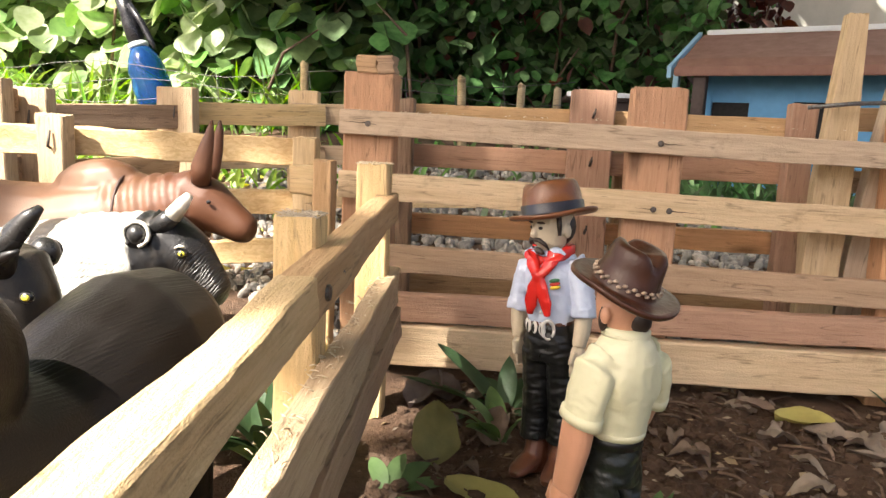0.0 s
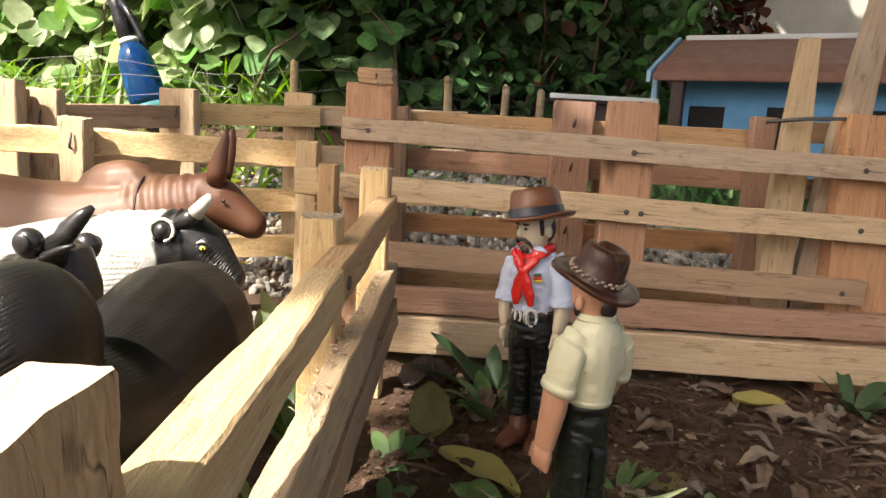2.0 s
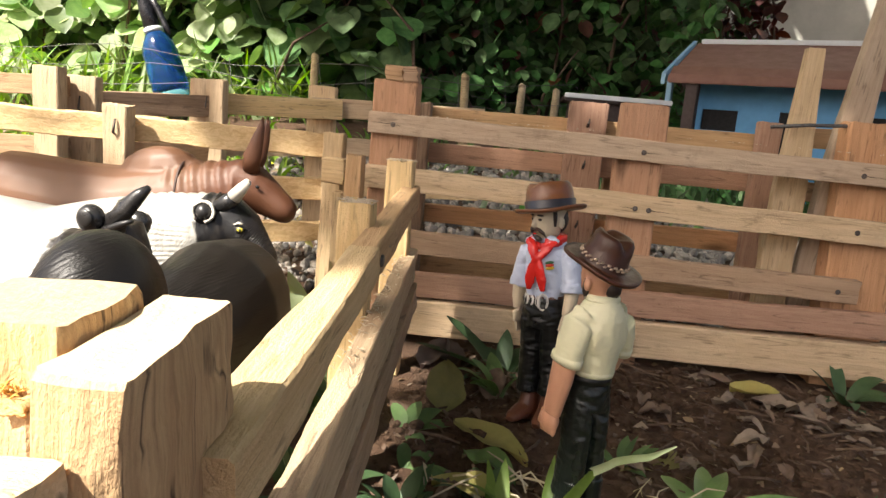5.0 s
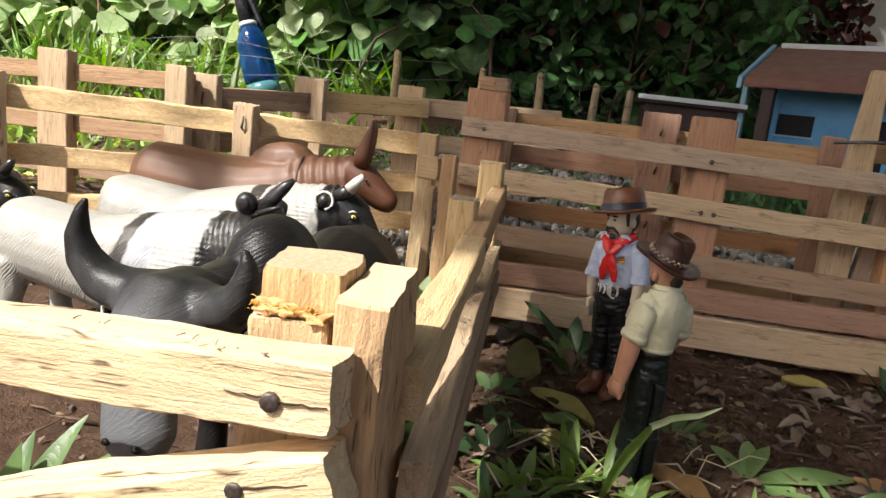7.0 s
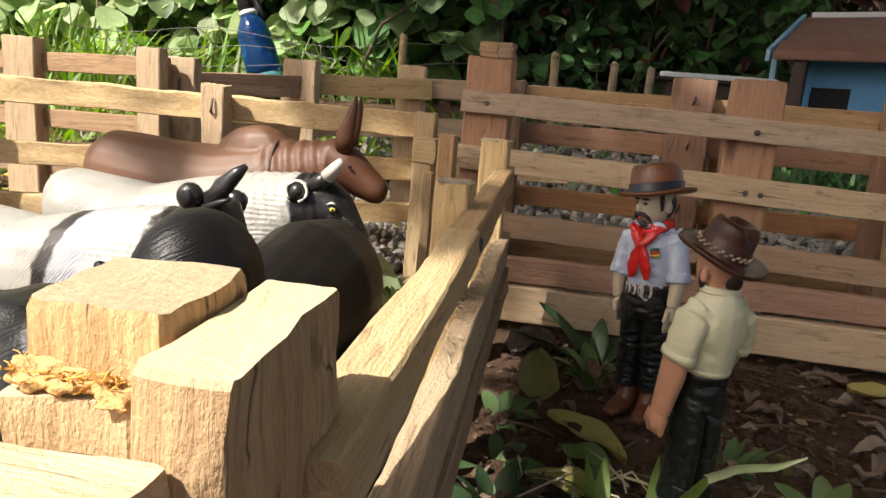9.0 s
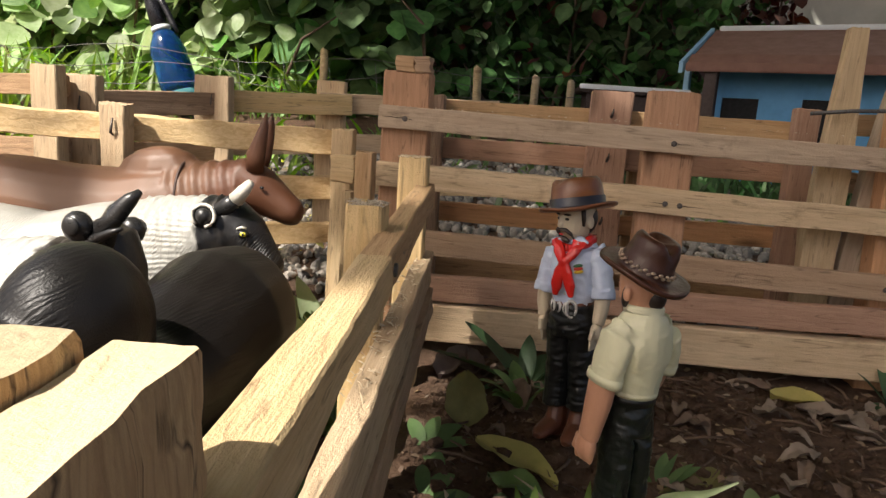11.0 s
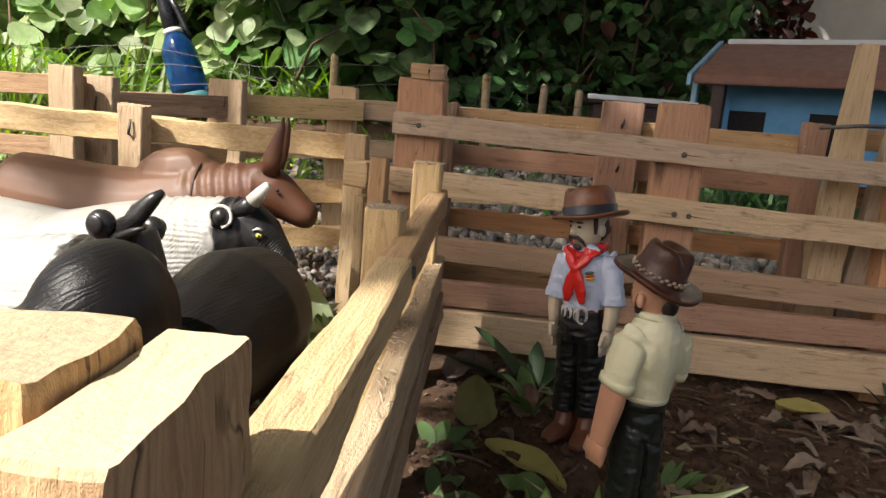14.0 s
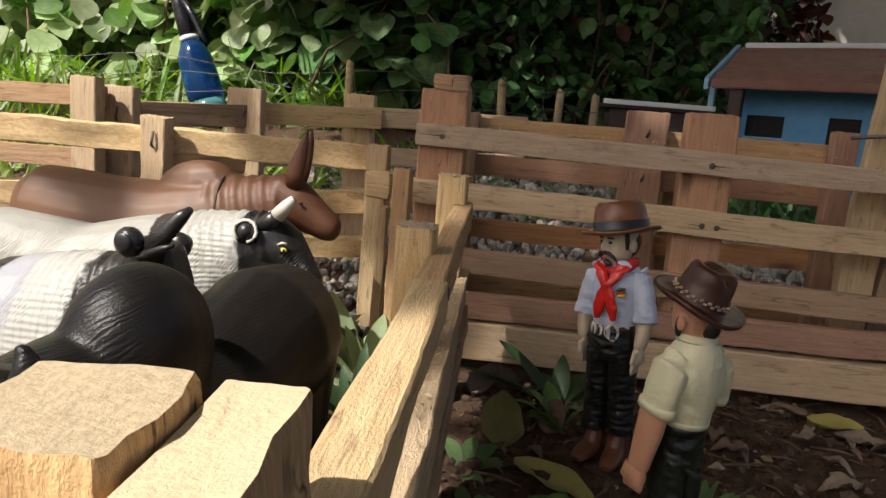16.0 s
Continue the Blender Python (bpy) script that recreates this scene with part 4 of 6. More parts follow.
# grey stops at neck and head: worn paint plus sun sheen in the colour
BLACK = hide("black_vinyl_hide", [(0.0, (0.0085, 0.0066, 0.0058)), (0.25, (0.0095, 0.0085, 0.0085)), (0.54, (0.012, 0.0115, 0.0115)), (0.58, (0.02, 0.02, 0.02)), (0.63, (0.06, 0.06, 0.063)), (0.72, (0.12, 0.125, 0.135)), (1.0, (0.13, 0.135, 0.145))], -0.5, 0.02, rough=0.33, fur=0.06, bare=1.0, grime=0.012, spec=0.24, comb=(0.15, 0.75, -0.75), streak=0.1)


def legs(bm, spots, top, foot=0.0):
    k = (top - foot) / top
    for x, y in spots:
        tube(bm, [(x, y, top, 0.015, 0.013), (x + 0.002, y * 1.05, foot + k * top * 0.6, 0.0105, 0.0095), (x, y * 1.08, foot + k * top * 0.35, 0.0075, 0.0075), (x + 0.001, y * 1.08, foot + k * 0.012, 0.0085, 0.008), (x + 0.003, y * 1.08, foot, 0.0105, 0.0095)], 10)


def neck_folds(x0, x1, z0, z1, ry, rz, n):
    """Sections of a neck with rolls of skin."""
    out = []
    for i in range(n * 4 + 1):
        t = i / (n * 4)
        s = 1 + 0.055 * math.cos(t * n * 2 * math.pi)
        out.append((x0 + (x1 - x0) * t, 0, z0 + (z1 - z0) * t, (ry * (1 - 0.28 * t)) * s, (rz * (1 - 0.30 * t)) * s))
    return out


def body_bm(hump=0.02, folds=5, back=0.0, foot=0.0, hump_long=0.027):
    """Barrel, hump, neck and legs; rump at x = 0, neck's end at x = 0.21, feet at z = 0."""
    bm = bmesh.new()
    tube(bm, [(0.0, 0, 0.098, 0.006, 0.010), (0.004, 0, 0.099, 0.020, 0.024), (0.016, 0, 0.098, 0.031, 0.034 + back * 0.8), (0.04, 0, 0.095, 0.034, 0.036 + back), (0.08, 0, 0.090, 0.035, 0.038 + back), (0.12, 0, 0.089, 0.036, 0.041), (0.15, 0, 0.093, 0.034, 0.042), (0.17, 0, 0.098, 0.029, 0.039), (0.18, 0, 0.102, 0.022, 0.032)], 20)
    if hump:
        ball(bm, (0.145, 0, 0.127), (hump_long, 0.0165, hump), turn=Matrix.Rotation(-0.15, 4, "Y"))
    tube(bm, neck_folds(0.165, 0.212, 0.104, 0.119, 0.0265, 0.0345, folds), 20)
    # dewlap
    tube(bm, [(0.165, 0, 0.068, 0.006, 0.014), (0.185, 0, 0.078, 0.006, 0.018), (0.205, 0, 0.092, 0.006, 0.014), (0.212, 0, 0.10, 0.004, 0.008)], 10)
    legs(bm, ((0.022, 0.022), (0.022, -0.022), (0.148, 0.020), (0.148, -0.020)), 0.085, foot)
    tube(bm, [(0.008, 0, 0.115, 0.004, 0.004), (0.001, 0, 0.10, 0.0035, 0.0035), (0.0005, 0, 0.07, 0.003, 0.003), (0.001, 0, 0.056, 0.005, 0.005), (0.001, 0, 0.048, 0.002, 0.002)], 8)
    return bm


def head_bm(bm, length=0.046, drop=0.022, at=(0.204, 0, 0.127)):
    x, y, z = at
    tube(bm, [(x - 0.006, y, z + 0.002, 0.012, 0.012), (x + 0.002, y, z + 0.001, 0.0165, 0.0175), (x + length * 0.35, y, z - drop * 0.25, 0.0165, 0.0175), (x + length * 0.65, y, z - drop * 0.62, 0.0125, 0.0135), (x + length * 0.9, y, z - drop * 0.92, 0.0105, 0.0105), (x + length, y, z - drop, 0.0085, 0.008), (x + length * 1.05, y, z - drop * 1.03, 0.004, 0.004)], 16)


def finish_bull(name, bm, mats, label, m, extras=None):
    t = thing(name, label, "toy bull", "toy cattle")
    t.matrix_basis = m
    part("body", melted(bm, 0.0017, 5), mats[0], t)
    for piece, q, slots in extras():
        part(piece, q, [mats[k] for k in slots], t)
    return t


def stand(x, y, turn, scale=1.0, z=0.0):
    """Rump at x, y; turn: where the head points, in degrees from +x."""
    return pose(x, y, z, 0, 0, turn) @ Matrix.Scale(scale, 4)


# brown zebu
bm = body_bm(0.021, 5, 0.002, hump_long=0.034)
head_bm(bm)

def brown_extra():
    out = []
    for s in (1, -1):
        q = bmesh.new()
        ball(q, (0.228, s * 0.0156, 0.1250), (0.0016, 0.0008, 0.0013))
        out.append(("eye", q, (1,)))
        q = bmesh.new()
        ball(q, (0.249, s * 0.006, 0.107), (0.0014, 0.001, 0.0014), 0, 6, 5)
        out.append(("nostril", q, (1,)))
        q = bmesh.new()
        e = 0.005 - 0.004 * (s > 0)
        tube(q, [(0.215 + e, s * 0.009, 0.136, 0.0065, 0.005), (0.2165 + e, s * 0.0115, 0.146, 0.0070, 0.0042), (0.220 + e, s * 0.012, 0.158, 0.0050, 0.003), (0.2225 + e, s * 0.0115, 0.168, 0.0030, 0.002), (0.2235 + e, s * 0.0105, 0.176, 0.0008, 0.0008)], 12, side=(1, 0, 0))
        out.append(("ear", q, (0,)))
    q = bmesh.new()
    tube(q, [(0.1680 - 0.001 * math.sin(a), 0.0250 * math.cos(a), 0.1070 + 0.0325 * math.sin(a), 0.0011, 0.0011) for a in [k * math.pi / 12 for k in range(25)]], 5)
    out.append(("seam", q, (2,)))
    return out


finish_bull("toy_bull", bm, [BROWN, EYE_BLACK, SEAM], "brown glossy zebu toy bull with upright ears", stand(-0.340, 0.392, -1.0, 0.972, 0.003), brown_extra)


def horned(bm, at, way, length, r, white_tip=True):
    p, d = Vector(at), Vector(way).normalized()
    q = p + d * length
    mid = p.lerp(q, 0.5) + Vector((0, 0, -length * 0.06))
    tube(bm, [(*p, r, r), (*p.lerp(mid, 0.6), r * 0.92, r * 0.92), (*mid, r * 0.82, r * 0.82)], 9, 1)
    tube(bm, [(*mid, r * 0.84, r * 0.84), (*mid.lerp(q, 0.6), r * 0.66, r * 0.66), (*q, r * 0.42, r * 0.42)], 9, 2 if white_tip else 1)


def ring_ear(bm, at, r, normal, rim=2):
    """A round ear: a pale rim round a dark hollow."""
    n = Vector(normal).normalized()
    u = n.cross(Vector((0, 0, 1))).normalized()
    v = n.cross(u)
    p = Vector(at)
    tube(bm, [(*(p - n * r * 0.8), r * 0.5, r * 0.5), (*(p - n * r * 0.3), r * 0.95, r * 0.95), (*(p + n * r * 0.05), r, r)], 12, 1)
    ball(bm, p - n * r * 0.1, (r * 0.7, r * 0.7, r * 0.7), 1, 10, 7)
    c = [k * 2 * math.pi / 14 for k in range(-2, 11)]
    tube(bm, [(*(p + n * 0.1 * r + u * (r * 0.86 * math.cos(a)) + v * (-r * 0.86 * math.sin(a))), r * 0.15, r * 0.15) for a in c], 6, rim)


def pied_extra(tip=True, rim=2, ear_z=0.131, horn=0.029, ear=0.0080, low=0.0):
    def add():
        out = []
        for s in (1, -1):
            q = bmesh.new()
            horned(q, (0.208, s * 0.010, ear_z + 0.002), (0.62, s * 0.12, 0.60) if s < 0 else (0.1, 0.95, -0.1), horn if s < 0 else 0.008, 0.0060, tip)
            out.append(("horn", q, (1, 1, 2)))
            q = bmesh.new()
            ring_ear(q, (0.2015, s * 0.0205, ear_z), ear, (0.15, s * 1.0, 0.15), rim)
            out.append(("ear", q, (1, 1, 2)))
            q = bmesh.new()
            ball(q, (0.2240, s * 0.0140, 0.1205), (0.0036, 0.003, 0.0028), 0)
            tube(q, [(0.2205, s * 0.0150, 0.1235, 0.0008, 0.0008), (0.2235, s * 0.0160, 0.1252, 0.0011, 0.0009), (0.2265, s * 0.0150, 0.1245, 0.0006, 0.0006)], 6, 2)
            ball(q, (0.2248, s * 0.0162, 0.1208), (0.0022, 0.0012, 0.0015), 1, 8, 6)
            ball(q, (0.2252, s * 0.0172, 0.1208), (0.0008, 0.0006, 0.0012), 0, 6, 5)
            bmesh.ops.translate(q, verts=q.verts, vec=(0, 0, -low))
            out.append(("eye", q, (1, 3, 2)))
        return out
    return add


bm = body_bm(0.006, 7, -0.007, foot=0.0165)
head_bm(bm, 0.035, 0.030, (0.206, 0, 0.124))
finish_bull("toy_bull", bm, [PIED_A, HORN_BLACK, HORN_WHITE, EYE_YELLOW], "black and white toy bull with yellow eyes", stand(-0.329, 0.336, -1.0, 0.98, -0.016), pied_extra(True))


def banded_extra():
    """Round glossy ears, one thick upright horn and a pointed one laid flat."""
    out = []
    for s in (1, -1):
        q = bmesh.new()
        ball(q, (0.2015, s * 0.0205, 0.150 - 0.008 * (s > 0)), (0.0072, 0.0062, 0.0074), 0, 14, 10)
        ball(q, (0.2020, s * 0.0262, 0.1508 - 0.008 * (s > 0)), (0.0046, 0.0014, 0.0046), 0, 12, 8)
        out.append(("ear", q, (1,)))
        if s > 0:
            continue
        q = bmesh.new()
        tube(q, [(0.207, s * 0.012, 0.141, 0.0062, 0.0062), (0.2125, s * 0.0158, 0.150, 0.0058, 0.0056), (0.2190, s * 0.0165, 0.1575, 0.0050, 0.0048), (0.2255, s * 0.0160, 0.1640, 0.0036, 0.0035), (0.2300, s * 0.0155, 0.1680, 0.0016, 0.0016)], 12)
        out.append(("horn", q, (1,)))
        q = bmesh.new()
        tube(q, [(0.206, s * 0.0185, 0.1435, 0.0032, 0.0026), (0.213, s * 0.0215, 0.1460, 0.0034, 0.0022), (0.221, s * 0.0240, 0.1495, 0.0026, 0.0018), (0.2275, s * 0.0255, 0.1520, 0.0010, 0.0009)], 10)
        out.append(("ear_tip", q, (1,)))
        q = bmesh.new()
        ball(q, (0.2215, s * 0.0150, 0.1310), (0.0032, 0.0026, 0.0026), 0)
        ball(q, (0.2225, s * 0.0172, 0.1312), (0.0020, 0.0010, 0.0014), 1, 8, 6)
        out.append(("eye", q, (1, 3)))
    return out


bm = body_bm(0.0085, 7, -0.006, foot=0.031)
head_bm(bm, 0.016, 0.050, (0.199, 0, 0.1365))
ball(bm, (0.200, 0, 0.140), (0.013, 0.0165, 0.0105))
finish_bull("toy_bull", bm, [PIED_B, HORN_BLACK, HORN_WHITE, EYE_YELLOW], "white toy bull with black neck band and head", stand(-0.3476, 0.2505, -4.0, 1.0, -0.031), banded_extra)

# small cow at the far end of the pen
bm = body_bm(0.004, 6, foot=0.031)
head_bm(bm, 0.034, 0.028, (0.205, 0, 0.124))
finish_bull("toy_bull", bm, [PIED_A, HORN_BLACK, HORN_WHITE, EYE_YELLOW], "spotted toy cow standing by the pen's far rail", stand(-0.592, 0.302, 2.0, 0.90, -0.026), pied_extra(False))

# black bull, head lowered towards the front rail
bm = bmesh.new()
tube(bm, [(-0.012, 0, 0.078, 0.008, 0.014), (-0.006, 0, 0.080, 0.022, 0.026), (0.008, 0, 0.081, 0.031, 0.0335), (0.030, 0, 0.081, 0.034, 0.036), (0.052, 0, 0.076, 0.032, 0.033), (0.080, 0, 0.068, 0.029, 0.029), (0.105, 0, 0.068, 0.029, 0.030), (0.135, 0, 0.074, 0.026, 0.031), (0.155, 0, 0.080, 0.020, 0.026), (0.175, 0, 0.088, 0.016, 0.018)], 20)
ball(bm, (0.118, 0.001, 0.104), (0.0285, 0.0230, 0.0300), u=22, v=14)
tube(bm, [(0.115, -0.004, 0.092, 0.024, 0.024), (0.145, -0.006, 0.094, 0.022, 0.021), (0.172, -0.004, 0.098, 0.017, 0.016), (0.192, 0.0, 0.104, 0.014, 0.012)], 16)
legs(bm, ((0.022, 0.021), (0.022, -0.021), (0.130, 0.018), (0.130, -0.018)), 0.075)
tube(bm, [(-0.011, 0, 0.095, 0.004, 0.004), (-0.016, 0, 0.08, 0.0035, 0.0035), (-0.016, 0, 0.05, 0.003, 0.003), (-0.014, 0, 0.035, 0.004, 0.004)], 8)
tube(bm, [(0.165, 0, 0.095, 0.015, 0.017), (0.185, 0.002, 0.105, 0.018, 0.016), (0.200, 0.004, 0.106, 0.0195, 0.0165), (0.211, 0.007, 0.098, 0.0180, 0.0155), (0.219, 0.011, 0.088, 0.0150, 0.0130), (0.225, 0.014, 0.078, 0.0135, 0.0110), (0.228, 0.0165, 0.070, 0.0140, 0.0100), (0.229, 0.0175, 0.064, 0.0105, 0.0075)], 16, side=(0, 1, 0))
for s in (1, -1):
    tube(bm, [(0.196, s * 0.008 + 0.004, 0.111, 0.0105, 0.0095), (0.198, s * 0.020 + 0.004, 0.110, 0.0105, 0.0095), (0.200, s * 0.0295 + 0.003, 0.1135, 0.0090, 0.0084), (0.2015, s * 0.0355 + 0.002, 0.1205 - s * 0.001, 0.0072, 0.0068), (0.2025, s * 0.0375 + 0.002, 0.1285 - s * 0.002, 0.0052, 0.0050), (0.203, s * 0.0365 + 0.003, 0.1365 - s * 0.0035, 0.0030, 0.0030), (0.203, s * 0.0345 + 0.003, 0.1415 - s * 0.004, 0.0014, 0.0014)], 14, side=(1, 0, 0))


def black_extra():
    out = []
    for s in (1, -1):
        q = bmesh.new()
        ring_ear(q, (0.193, s * 0.034 + 0.004, 0.0985), 0.0062, (0.6, s * 0.8, 0.0), 2)
        out.append(("ear", q, (1, 1, 2)))
        q = bmesh.new()
        ball(q, (0.213, s * 0.0165 + 0.008, 0.096), (0.0025, 0.002, 0.0025))
        out.append(("eye", q, (1,)))
        q = bmesh.new()
        ball(q, (0.2365, s * 0.006 + 0.0165, 0.0705), (0.0016, 0.002, 0.0014), 0, 6, 5)
        out.append(("nostril", q, (1,)))
    return out


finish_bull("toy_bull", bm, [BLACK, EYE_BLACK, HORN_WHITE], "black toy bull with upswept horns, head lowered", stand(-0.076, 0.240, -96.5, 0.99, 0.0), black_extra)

# ---------------------------------------------------------------- figurines
SKIN_PALE = plain("pale_skin_paint", (0.55, 0.46, 0.33), 0.45, 0.08)
SKIN_PINK = plain("pink_skin_paint", (0.52, 0.27, 0.17), 0.45, 0.08)
SHIRT_BLUE = plain("pale_blue_shirt_paint", (0.50, 0.56, 0.70), 0.42, 0.06, 0.0003, 60)
SHIRT_CREAM = plain("cream_shirt_paint", (0.60, 0.585, 0.40), 0.45, 0.05, 0.0003, 60)
PANTS = plain("black_glossy_paint", (0.008, 0.0085, 0.0095), 0.33, 0.15, 0.0003, 90, 0.4)
PANTS_GREEN = plain("greenish_black_glossy_paint", (0.010, 0.014, 0.013), 0.30, 0.25, 0.0012, 25, 0.45)
BOOTS = plain("brown_boot_paint", (0.13, 0.045, 0.025), 0.35, 0.3)
RED = plain("red_kerchief_paint", (0.58, 0.022, 0.018), 0.27, 0.1, 0.001, 20)
HAT_BROWN = plain("brown_hat_paint", (0.18, 0.066, 0.026), 0.35, 0.4, 0.0004, 60)
HAT_DARK = plain("dark_brown_hat_paint", (0.060, 0.021, 0.011), 0.36, 0.4, 0.0004, 60, 0.35)
PLAIT = plain("plaited_band_paint", (0.36, 0.27, 0.20), 0.3)
HATBAND = plain("navy_hat_band", (0.02, 0.022, 0.035), 0.4)
HAIR = plain("dark_hair_paint", (0.028, 0.017, 0.013), 0.45)
BUCKLE = plain("silver_buckle_paint", (0.55, 0.53, 0.50), 0.25)
BADGE_G = plain("badge_green", (0.02, 0.12, 0.05), 0.4)
BADGE_R = plain("badge_red", (0.5, 0.03, 0.02), 0.4)
BADGE_Y = plain("badge_yellow", (0.65, 0.45, 0.03), 0.4)
FIG = [SKIN_PALE, SHIRT_BLUE, PANTS, BOOTS, RED, HAT_BROWN, HATBAND, HAIR, BUCKLE, BADGE_G, BADGE_R, BADGE_Y]


def hat(bm, at, r, crown, mat, band, tilt=None, curl=0.10, share=0.6, pinch=0.12):
    """A moulded felt hat: curled brim with a rolled edge, band, dented and creased crown. share: the crown's part of the brim's radius."""
    made = []
    n = 40
    c = r * share
    prof = [(c * 0.8, -0.0004), (r * 0.90, -0.0002), (r * 0.985, 0.0004), (r * 1.0, 0.0013), (r * 0.985, 0.0021), (r * 0.90, 0.0018), (c * 1.10, 0.0016), (c * 1.04, 0.0024), (c * 1.045, crown * 0.36), (c * 0.995, crown * 0.39), (c * 0.96, crown * 0.66), (c * 0.90, crown * 0.88), (c * 0.78, crown * 0.985), (c * 0.60, crown * 0.98), (c * 0.34, crown * 0.90), (c * 0.10, crown * 0.86)]
    rows = []
    for i, (q, z) in enumerate(prof):
        row = []
        for k in range(n):
            a = 2 * math.pi * k / n
            up = curl * r * (math.cos(a) ** 2) * max(0, q / r - share) / (1 - share)
            up += 0.0005 * math.sin(3 * a + 0.7) * (i < 6)
            front = max(0.0, -math.sin(a))
            w = 1 - pinch * front ** 3 * (z > crown * 0.6) * abs(math.cos(a)) ** 0.3
            dent = -pinch * crown * math.exp(-((math.cos(a)) / 0.35) ** 2) * (z > crown * 0.85)
            row.append(bm.verts.new((q * math.cos(a) * 0.98 * w, q * math.sin(a) * 1.05, z + up + dent)))
        rows.append(row)
        made += row
    for i, (p, q) in enumerate(zip(rows, rows[1:])):
        for k in range(n):
            f = bm.faces.new((p[k], p[(k + 1) % n], q[(k + 1) % n], q[k]))
            f.material_index = band if 6 <= i <= 8 else mat
            f.smooth = True
    for row, m in ((rows[0][::-1], mat), (rows[-1], mat)):
        f = bm.faces.new(row)
        f.material_index = m
    m = Matrix.Translation(at) @ (tilt or Matrix())
    for v in made:
        v.co = m @ v.co


SKINS = []


def melt_to(bm, src, mat, voxel=0.0007, relax=3, crease=0.0, seed=0.0, stretch=(1, 1, 1)):
    """Melts the solids of src into one skin of one colour and creases it."""
    skin = melted(src, voxel, relax)
    skin.normal_update()
    if crease:
        for v in skin.verts:
            q = Vector((v.co.x * stretch[0], v.co.y * stretch[1], v.co.z * stretch[2]))
            n = noise.noise(q * 150 + Vector((seed, 0, 0))) + 0.5 * noise.noise(q * 330 + Vector((0, seed, 0)))
            v.co += v.normal * (crease * (0.55 - abs(n)))
    for face in skin.faces:
        face.material_index, face.smooth = mat, True
    me = bpy.data.meshes.new("skin")
    skin.to_mesh(me)
    skin.free()
    SKINS.append(me)


def gather(bm):
    """Joins the melted skins made so far to bm."""
    for me in SKINS:
        bm.from_mesh(me)
        bpy.data.meshes.remove(me)
    SKINS.clear()


def fist(bm, at, way, mat, open_hand=False):
    """A small moulded hand: palm, thumb and curled or hanging fingers."""
    src = bmesh.new()
    d = Vector(way).normalized()
    p = Vector(at)
    ball(src, p + d * 0.003, (0.0042, 0.0050, 0.0058), 0, 12, 8)
    for k in range(4):
        y = -0.0036 + 0.0024 * k
        a = p + d * 0.006 + Vector((0, y, 0))
        b = a + d * (0.0075 if open_hand else 0.0035)
        tube(src, [(*a, 0.0017, 0.0015), (*a.lerp(b, 0.6), 0.0016, 0.0014), (*b, 0.0009, 0.0009)], 7)
    a = p + Vector((0, -0.0045, 0))
    b = a + d * 0.0065 + Vector((0, -0.0018, 0))
    tube(src, [(*a, 0.0018, 0.0018), (*b, 0.0013, 0.0013)], 7)
    melt_to(bm, src, mat, 0.0005, 2)


def trousers(bm, waist, hip, gap, foot, seed, thick=1.0):
    """Two moulded trouser legs hanging from one seat, with soft folds."""
    src = bmesh.new()
    tube(src, [(0, 0, waist, 0.0118 * thick, 0.0090 * thick), (0, 0, hip, 0.0128 * thick, 0.0100 * thick), (0, 0.0002, hip - 0.008, 0.0122 * thick, 0.0098 * thick)], 20)
    for s in (1, -1):
        sec = []
        for i in range(13):
            t = i / 12
            w = (0.0071 - 0.0008 * t + 0.0006 * t ** 6) * thick
            sec.append((s * (gap + 0.0012 * t), 0.0012 * math.sin(t * 3.1), hip - 0.004 - (hip - 0.004 - foot) * t, w, w * 1.18))
        tube(src, sec, 14)
    melt_to(bm, src, 2, 0.0007, 2, 0.0011, seed, (0.6, 0.6, 1.5))


def boots(bm, gap, mat=3):
    for s in (1, -1):
        src = bmesh.new()
        x = s * gap
        tube(src, [(x, 0.002, 0.031, 0.0066, 0.0076), (x, 0.002, 0.016, 0.0062, 0.0074), (x, 0.0, 0.006, 0.0064, 0.0088), (x, 0.0, 0.0, 0.0060, 0.0084)], 12)
        tube(src, [(x, 0.0, 0.0070, 0.0060, 0.0060), (x + s * 0.001, -0.0080, 0.0052, 0.0062, 0.0050), (x + s * 0.002, -0.0160, 0.0036, 0.0052, 0.0036), (x + s * 0.002, -0.0195, 0.0028, 0.0028, 0.0020)], 10, 0, side=(1, 0, 0))
        melt_to(bm, src, mat, 0.0006, 3)


